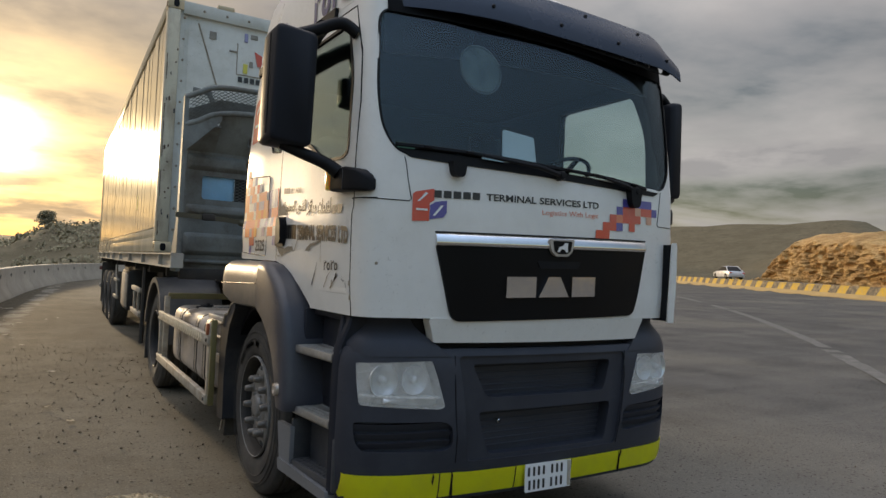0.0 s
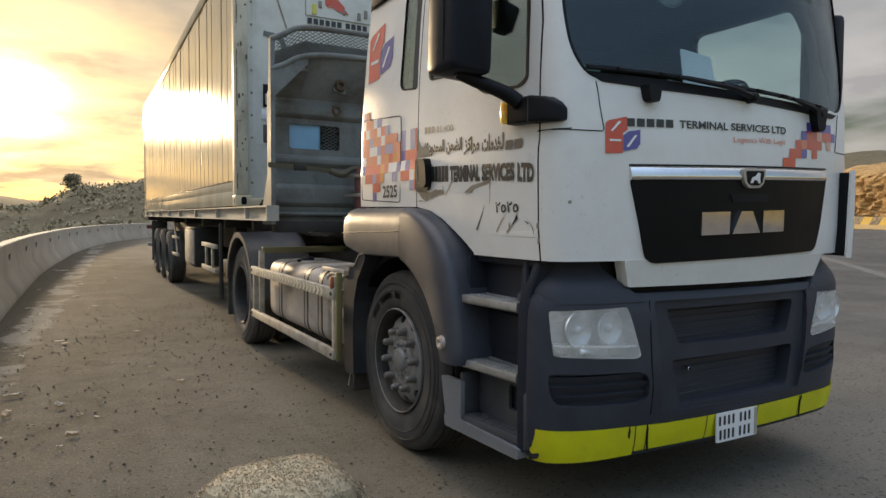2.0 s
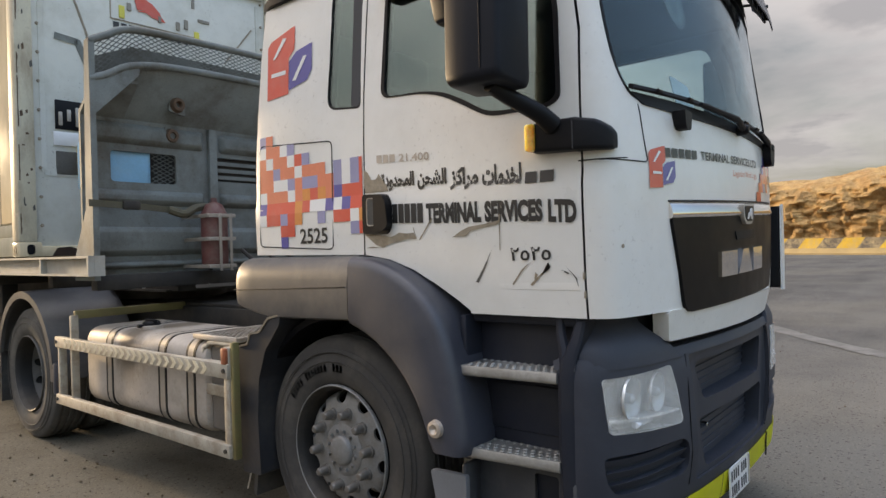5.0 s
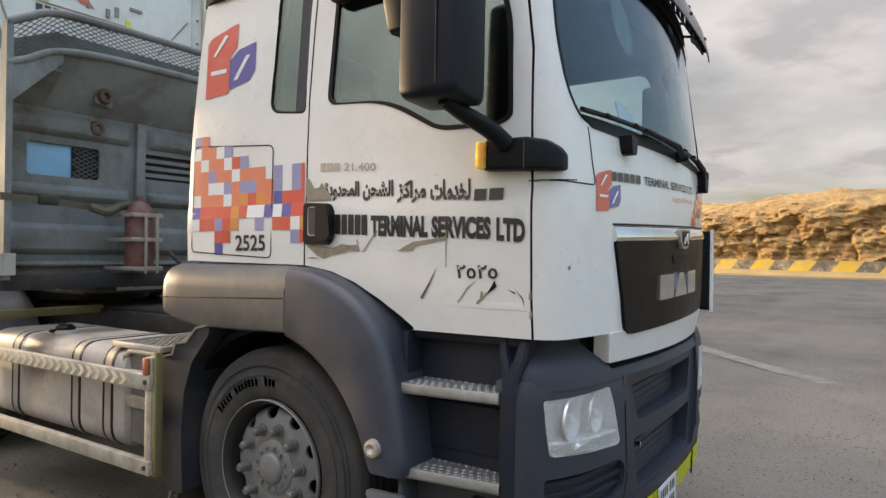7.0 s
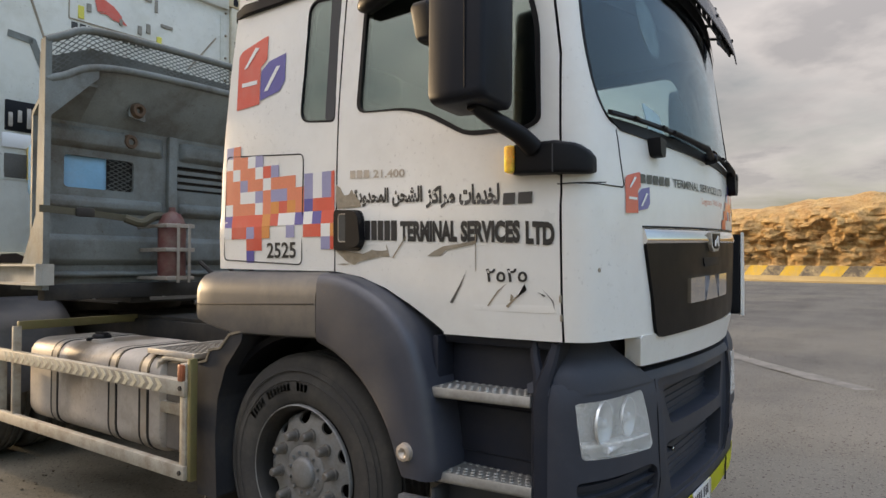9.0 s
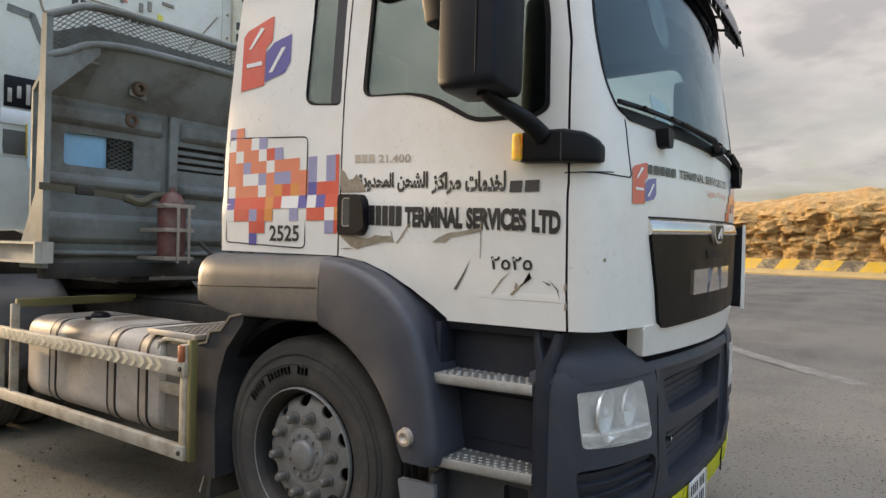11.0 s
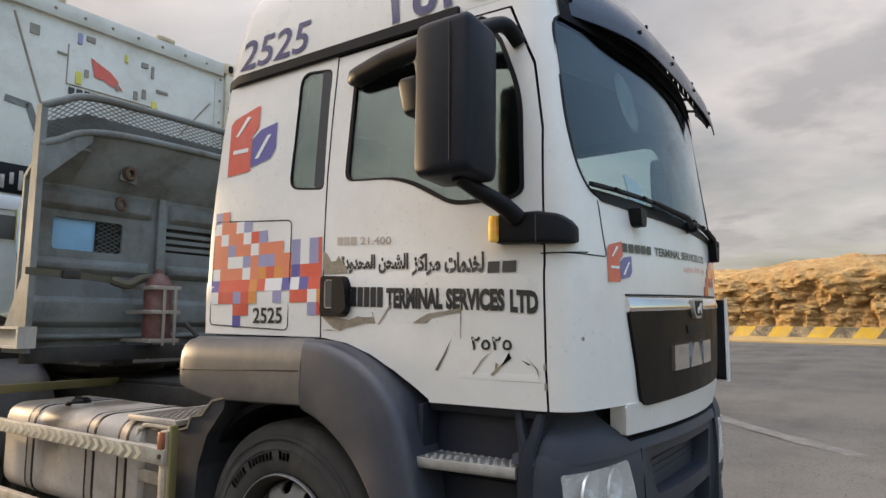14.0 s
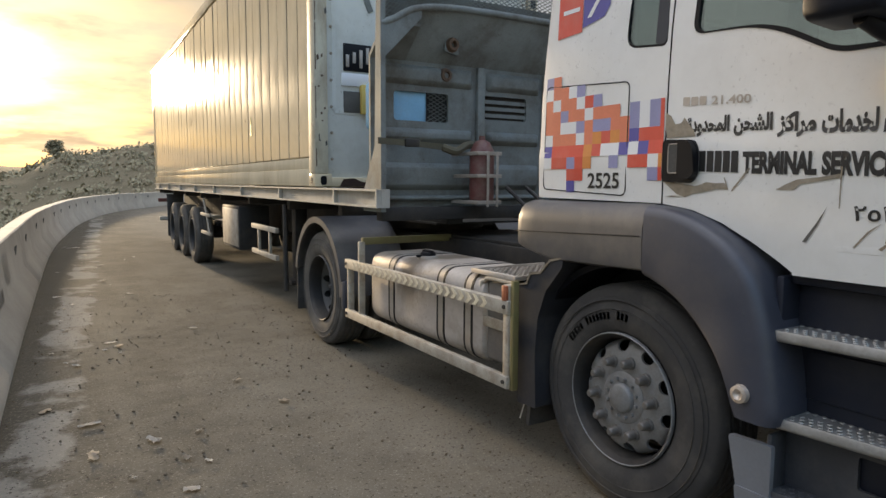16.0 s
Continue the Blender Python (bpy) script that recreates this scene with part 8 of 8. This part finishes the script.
# two rusty lashing bosses, the upper one on the sloping hood
for z, dy in ((2.53, -0.105), (2.315, 0.0)):
    bm = bmesh.new()
    lathe(bm, [(Y + 0.245 + dy, 0.0), (Y + 0.240 + dy, 0.018), (Y + 0.205 + dy, 0.026), (Y + 0.207 + dy, 0.046), (Y + 0.240 + dy, 0.058), (Y + 0.275 + dy, 0.060)], 16, "y", (-0.545, 0, z))
    boss = part("rusty_boss", bm, M_rust, hb)
    bm = bmesh.new()
    prism(bm, rpoly([(-0.615, z - 0.050), (-0.480, z - 0.075), (-0.500, z + 0.060), (-0.590, z + 0.072)], 0.015, 2), "y", Y + 0.240 + dy, Y + 0.262 + dy)
    part("boss_plate", bm, M_head, boss)
hb.scale = (0.957, 1.0, 1.0)
bm = bmesh.new()
box(bm, (-1.10, Y + 0.287, 1.88), (-0.645, Y + 0.50, 2.26), 0.05, 3)
can = thing("water_can", "blue plastic water tank behind the headboard", "water tank", at=REAR)
part("tank_body", bm, M_blue, can)
bm = bmesh.new()
lathe(bm, [(2.255, 0.0), (2.255, 0.045), (2.285, 0.045), (2.29, 0.0)], 16, "z", (-0.88, Y + 0.39, 0))
part("cap", bm, M_black, can)
# strap with ratchet
strap_m = pmat("webbing_strap", (0.095, 0.085, 0.055), 0.8, var=0.25, bump=0.3)
bm = bmesh.new()
rings = []
for x, z, y in ((-1.26, 1.775, Y - 0.02), (-1.15, 1.772, Y - 0.01), (-0.80, 1.765, Y + 0.10), (-0.60, 1.745, Y + 0.08), (-0.45, 1.72, Y + 0.15)):
    rings.append([(x, y, z - 0.022), (x, y - 0.008, z - 0.022), (x, y - 0.008, z + 0.022), (x, y, z + 0.022)])
loft(bm, rings)
strap = part("strap", bm, strap_m, trailer)
strap.scale = (0.965, 1.0, 1.0)
bm = bmesh.new()
box(bm, (-1.02, Y + 0.0, 1.74), (-0.90, Y + 0.035, 1.80), 0.01)
part("ratchet", bm, M_steel, strap)
bm = bmesh.new()
tube(bm, smooth_line([(-0.66, Y + 0.07, 1.75), (-0.56, Y + 0.03, 1.72), (-0.45, Y + 0.05, 1.77), (-0.30, Y + 0.07, 1.78)]), 0.03, 8)
part("loose_strap", bm, strap_m, strap)
# extinguisher in its cradle
ext = thing("fire_extinguisher", "faded red fire extinguisher in a grey steel cradle", "extinguisher", at=REAR)
bm = bmesh.new()
lathe(bm, [(1.33, 0.0), (1.33, 0.085), (1.36, 0.095), (1.72, 0.095), (1.79, 0.06), (1.81, 0.025), (1.84, 0.022), (1.84, 0.0)], 24, "z", (-0.34, Y - 0.02, 0))
part("cylinder", bm, M_ext, ext)
for z in (1.32, 1.52, 1.69):
    for lo, hi in (((-0.45, Y - 0.135, z), (-0.23, Y - 0.12, z + 0.028)), ((-0.45, Y - 0.12, z), (-0.435, Y + 0.26, z + 0.028)), ((-0.245, Y - 0.12, z), (-0.23, Y + 0.26, z + 0.028))):
        bm = bmesh.new()
        box(bm, lo, hi, 0.003, 1)
        part("cradle_bar", bm, M_strap, ext)
for x in (-0.37, -0.285):
    bm = bmesh.new()
    box(bm, (x, Y - 0.140, 1.30), (x + 0.022, Y - 0.133, 1.72), 0.002, 1)
    part("cradle_bar", bm, M_strap, ext)
# landing gear, side frames, tool box
for sx in (-1, 1):
    bm = bmesh.new()
    box(bm, (min(sx * 0.78, sx * 0.92), 1.58, 0.38), (max(sx * 0.78, sx * 0.92), 1.72, 1.25), 0.01)
    box(bm, (min(sx * 0.70, sx * 1.0), 1.50, 0.33), (max(sx * 0.70, sx * 1.0), 1.80, 0.38), 0.01)
    leg = part("landing_leg", bm, M_steel, trailer)
    frame_m = M_guard if sx < 0 else M_trail
    for z in (0.63, 0.93):
        bm = bmesh.new()
        box(bm, (min(sx * 1.17, sx * 1.21), 1.36, z), (max(sx * 1.17, sx * 1.21), 2.42, z + 0.055), 0.005)
        part("guard_rail", bm, frame_m, trailer)
    for y in (1.62, 2.10):
        bm = bmesh.new()
        box(bm, (min(sx * 1.175, sx * 1.205), y, 0.64), (max(sx * 1.175, sx * 1.205), y + 0.045, 0.97), 0.004)
        part("guard_post", bm, frame_m, trailer)
    # body colour kept near black for dirt and the shade below the trailer
    bm = bmesh.new()
    box(bm, (min(sx * 0.80, sx * 1.20), 3.12, 0.58), (max(sx * 0.80, sx * 1.20), 4.15, 1.16), 0.012)
    tbox = part("tool_box", bm, M_steel, trailer, "tool box, body darkened for dirt and shade, with a pale stained door")
    bm = bmesh.new()
    box(bm, (min(sx * 1.195, sx * 1.212), 3.16, 0.62), (max(sx * 1.195, sx * 1.212), 4.11, 1.12), 0.006)
    part("box_door", bm, M_guard, tbox)
    for z in (0.62, 0.92):
        bm = bmesh.new()
        box(bm, (min(sx * 1.17, sx * 1.21), 5.15, z), (max(sx * 1.17, sx * 1.21), 5.95, z + 0.05), 0.005)
        part("guard_rail", bm, frame_m, trailer)
    bm = bmesh.new()
    tube(bm, [(sx * 1.19, 5.3, 0.64), (sx * 1.19, 5.45, 0.9), (sx * 1.19, 5.75, 1.2)], 0.018, 6)
    part("support_bar", bm, frame_m, trailer)
    bm = bmesh.new()
    tube(bm, [(sx * 1.19, 1.05, 0.35), (sx * 1.19, 1.05, 1.25)], 0.025, 6)
    part("support_post", bm, M_steel, trailer)
    for y in (7.02, 8.30, 9.58):
        wheel(trailer, sx * 1.035, y, sx, False, 0.51, nuts=False)
    bm = bmesh.new()
    box(bm, (min(sx * 0.85, sx * 1.2), 10.3, 0.25), (max(sx * 0.85, sx * 1.2), 10.32, 1.2), 0.004)
    part("mud_flap", bm, M_rubber, trailer)
    bm = bmesh.new()
    box(bm, (min(sx * 0.85, sx * 1.17), 12.25, 0.97), (max(sx * 0.85, sx * 1.17), 12.30, 1.06), 0.01)
    part("tail_lamp", bm, M_red, trailer)
for y in (7.02, 8.30, 9.58):
    bm = bmesh.new()
    lathe(bm, [(-1.0, 0.0), (-1.0, 0.075), (1.0, 0.075), (1.0, 0.0)], 12, "x", (0, y, 0.51))
    box(bm, (-0.58, y - 0.5, 0.60), (-0.40, y + 0.5, 0.68), 0.01)
    box(bm, (0.40, y - 0.5, 0.60), (0.58, y + 0.5, 0.68), 0.01)
    part("axle", bm, M_steel, trailer)
bm = bmesh.new()
box(bm, (-1.15, 12.2, 0.50), (1.15, 12.3, 0.60), 0.01)
part("under_run_bar", bm, M_trail, trailer)


# ---- the car on the far carriageway ----
def sedan():
    car = thing("car", "white saloon car on the far carriageway", "car", at=pose(63.0, 42.0, ground_z(63, 42) + 0.02, 0, 0, -33))
    secs = []
    for y, hw, zb, zt in ((-2.25, 0.70, 0.42, 0.70), (-2.15, 0.84, 0.26, 0.86), (-1.4, 0.90, 0.20, 0.94), (0.0, 0.91, 0.20, 0.93), (1.2, 0.90, 0.20, 0.90), (2.1, 0.82, 0.24, 0.74), (2.25, 0.66, 0.40, 0.62)):
        secs.append([(x, y, z) for x, z in rpoly([(-hw, zb), (hw, zb), (hw * 0.98, zt), (-hw * 0.98, zt)], 0.10, 3)])
    bm = bmesh.new()
    loft(bm, secs)
    part("body", bm, M_car, car)
    bm = bmesh.new()
    loft(bm, [[(x * w, y, z) for x, y in ((-1, a), (1, a), (1, b), (-1, b))] for z, w, a, b in ((0.88, 0.84, -1.75, 1.15), (1.18, 0.70, -1.25, 0.50), (1.40, 0.60, -0.90, 0.10))])
    part("glasshouse", bm, M_gloss, car)
    bm = bmesh.new()
    loft(bm, [[(x * w, y, z) for x, y in ((-1, a), (1, a), (1, b), (-1, b))] for z, w, a, b in ((1.39, 0.61, -0.92, 0.12), (1.43, 0.58, -0.85, 0.05))])
    part("car_roof", bm, M_car, car)
    for sx in (-1, 1):
        bm = bmesh.new()
        tube(bm, [(sx * 0.80, -1.75, 0.90), (sx * 0.70, -1.22, 1.19), (sx * 0.60, -0.9, 1.41)], 0.045, 6)
        part("pillar", bm, M_car, car)
        bm = bmesh.new()
        box(bm, (min(sx * 0.55, sx * 0.82), -2.26, 0.62), (max(sx * 0.55, sx * 0.82), -2.15, 0.76), 0.02)
        part("tail_lamp", bm, M_vred, car)
        for y in (-1.35, 1.40):
            bm = bmesh.new()
            lathe(bm, [(-0.10, 0.18), (-0.11, 0.28), (-0.09, 0.32), (0.09, 0.32), (0.11, 0.28), (0.10, 0.18), (0.10, 0.0), (-0.09, 0.0), (-0.10, 0.18)], 20, "x", (sx * 0.80, y, 0.32))
            part("car_wheel", bm, M_rubber, car)


sedan()

# ---- loose matter on the ground ----
rg = random.Random(11)


def gravel_pile():
    """A low heap of pale granular gravel in front of the wheel."""
    bm = bmesh.new()
    cx_, cy_ = -1.905, 1.15
    rings = []
    n = 40

    def height(u, a):
        return 0.128 * (1 - u ** 4.5) + 0.02 * noise.noise((math.cos(a) * u * 2, math.sin(a) * u * 2, 4)) * (1 - u)

    def spread(a):
        return 0.365 + 0.11 * noise.noise((math.cos(a) * 1.6, math.sin(a) * 1.6, 7)) + 0.05 * noise.noise((math.cos(a) * 5, math.sin(a) * 5, 2)) + (0.10 if -0.9 < math.sin(a - 0.6) - 1.9 else 0)

    for j in range(9):
        u = 1 - j / 9
        rings.append([(cx_ + spread(2 * math.pi * k / n) * u * math.cos(2 * math.pi * k / n) * 0.95, cy_ + spread(2 * math.pi * k / n) * u * math.sin(2 * math.pi * k / n), height(u, 2 * math.pi * k / n) + 0.004 - (0.03 if j == 0 else 0)) for k in range(n)])
    loft(bm, rings)
    for _ in range(6500):
        a, u = rg.uniform(0, 6.283), math.sqrt(rg.random()) * 1.08
        R = spread(a)
        p = Vector((cx_ + R * u * math.cos(a) * 0.95, cy_ + R * u * math.sin(a), max(0.004, height(min(u, 1), a) + 0.006)))
        s = rg.uniform(0.004, 0.009)
        vs = [bm.verts.new(p + Vector((rg.uniform(-1, 1), rg.uniform(-1, 1), rg.uniform(-1, 1))).normalized() * s) for _ in range(4)]
        for q in ((0, 1, 2), (0, 2, 3), (0, 3, 1), (1, 3, 2)):
            bm.faces.new([vs[i] for i in q])
    m = pmat("pale_gravel", (0.48, 0.395, 0.265), 0.9, var=0.3, scale=60, bump=0.6, bscale=160)
    nt = m.node_tree
    b = nt.nodes["Principled BSDF"]
    r_ = node(nt, "ShaderNodeNewGeometry").outputs["Random Per Island"]
    nt.links.new(mixc(nt, 1.0, b.inputs["Base Color"].links[0].from_socket, ramp(nt, r_, 0.0, 1.0, 0.60, 1.15), "MULTIPLY"), b.inputs["Base Color"])
    tagged(part("gravel_heap", bm, m, sharp=20), "low heap of pale fine gravel on the ground", "gravel", kind="stuff")


gravel_pile()


def pebbles():
    bm = bmesh.new()
    for _ in range(3400):
        if rg.random() < 0.7:
            x, y = rg.uniform(-3.6, -0.9), rg.uniform(0.2, 8.5)
        else:
            x, y = rg.uniform(-3.4, 8), rg.uniform(-4, 9)
        s = 0.0025 + 0.0095 * rg.random() ** 5
        p = Vector((x, y, ground_z(x, y) + 0.012 * noise.noise((x * 0.7, y * 0.7, 0)) + s * 0.4))
        vs = [bm.verts.new(p + Vector((dx * s * rg.uniform(0.7, 1.3), dy * s * rg.uniform(0.7, 1.3), dz * s * 0.8))) for dx, dy, dz in ((1, 0, 0), (-1, 0.2, 0), (0.1, 1, 0), (-0.1, -1, 0), (0, 0, 1), (0, 0, -1))]
        for a, b in ((0, 2), (2, 1), (1, 3), (3, 0)):
            bm.faces.new((vs[a], vs[b], vs[4]))
            bm.faces.new((vs[b], vs[a], vs[5]))
    tagged(part("pebbles", bm, M_stone, sharp=10), "scattered small dark stones on the shoulder", "stones", kind="stuff")


pebbles()


def litter(x, y, w, l, mat, label, name, category, lift=0.03, rot=0.0, twig=False):
    bm = bmesh.new()
    g = ground_z(x, y) + 0.012 * noise.noise((x * 0.7, y * 0.7, 0)) + 0.006
    nx, ny = 5, 7
    vs = []
    seed = x * 3.1 + y
    for j in range(ny):
        row = []
        for i in range(nx):
            u, v = i / (nx - 1) - 0.5, j / (ny - 1) - 0.5
            e = 1 - 0.9 * abs(noise.noise((u * 4, v * 4, seed))) - 0.5 * max(0.0, abs(u) + abs(v) - 0.62)
            px, py = u * w * e, v * l * e
            z = lift * (0.5 + 0.5 * noise.noise((u * 2.5, v * 2.5, seed + 5))) + 0.004
            row.append(bm.verts.new((px, py, z)))
        vs.append(row)
    for j in range(ny - 1):
        for i in range(nx - 1):
            bm.faces.new((vs[j][i], vs[j][i + 1], vs[j + 1][i + 1], vs[j + 1][i]))
    bmesh.ops.solidify(bm, geom=bm.faces[:], thickness=0.006)
    bm.transform(pose(x, y, g, 0, 0, rot))
    tagged(part(name, bm, mat), label, category, "litter on the shoulder")


for k in range(44):
    if k < 36:
        y = 2.2 + 14 * rg.random() ** 1.4
        x = barrier_x(y) + 0.45 + abs(rg.gauss(0, 0.55))
    else:
        x, y = rg.uniform(-3.2, -1.5), rg.uniform(2.5, 9)
    pale = rg.random() < 0.8
    s = rg.uniform(0.02, 0.06) * (1 + 0.07 * y)
    litter(x, y, s, s * rg.uniform(0.8, 2.4), M_litter if pale else M_scrape, "crumpled pale paper scrap on the dusty shoulder" if pale else "flat brown cardboard scrap on the dusty shoulder",
           "paper_scrap" if pale else "cardboard_scrap", "litter", rot=rg.uniform(0, 180), lift=rg.uniform(0.008, 0.026))
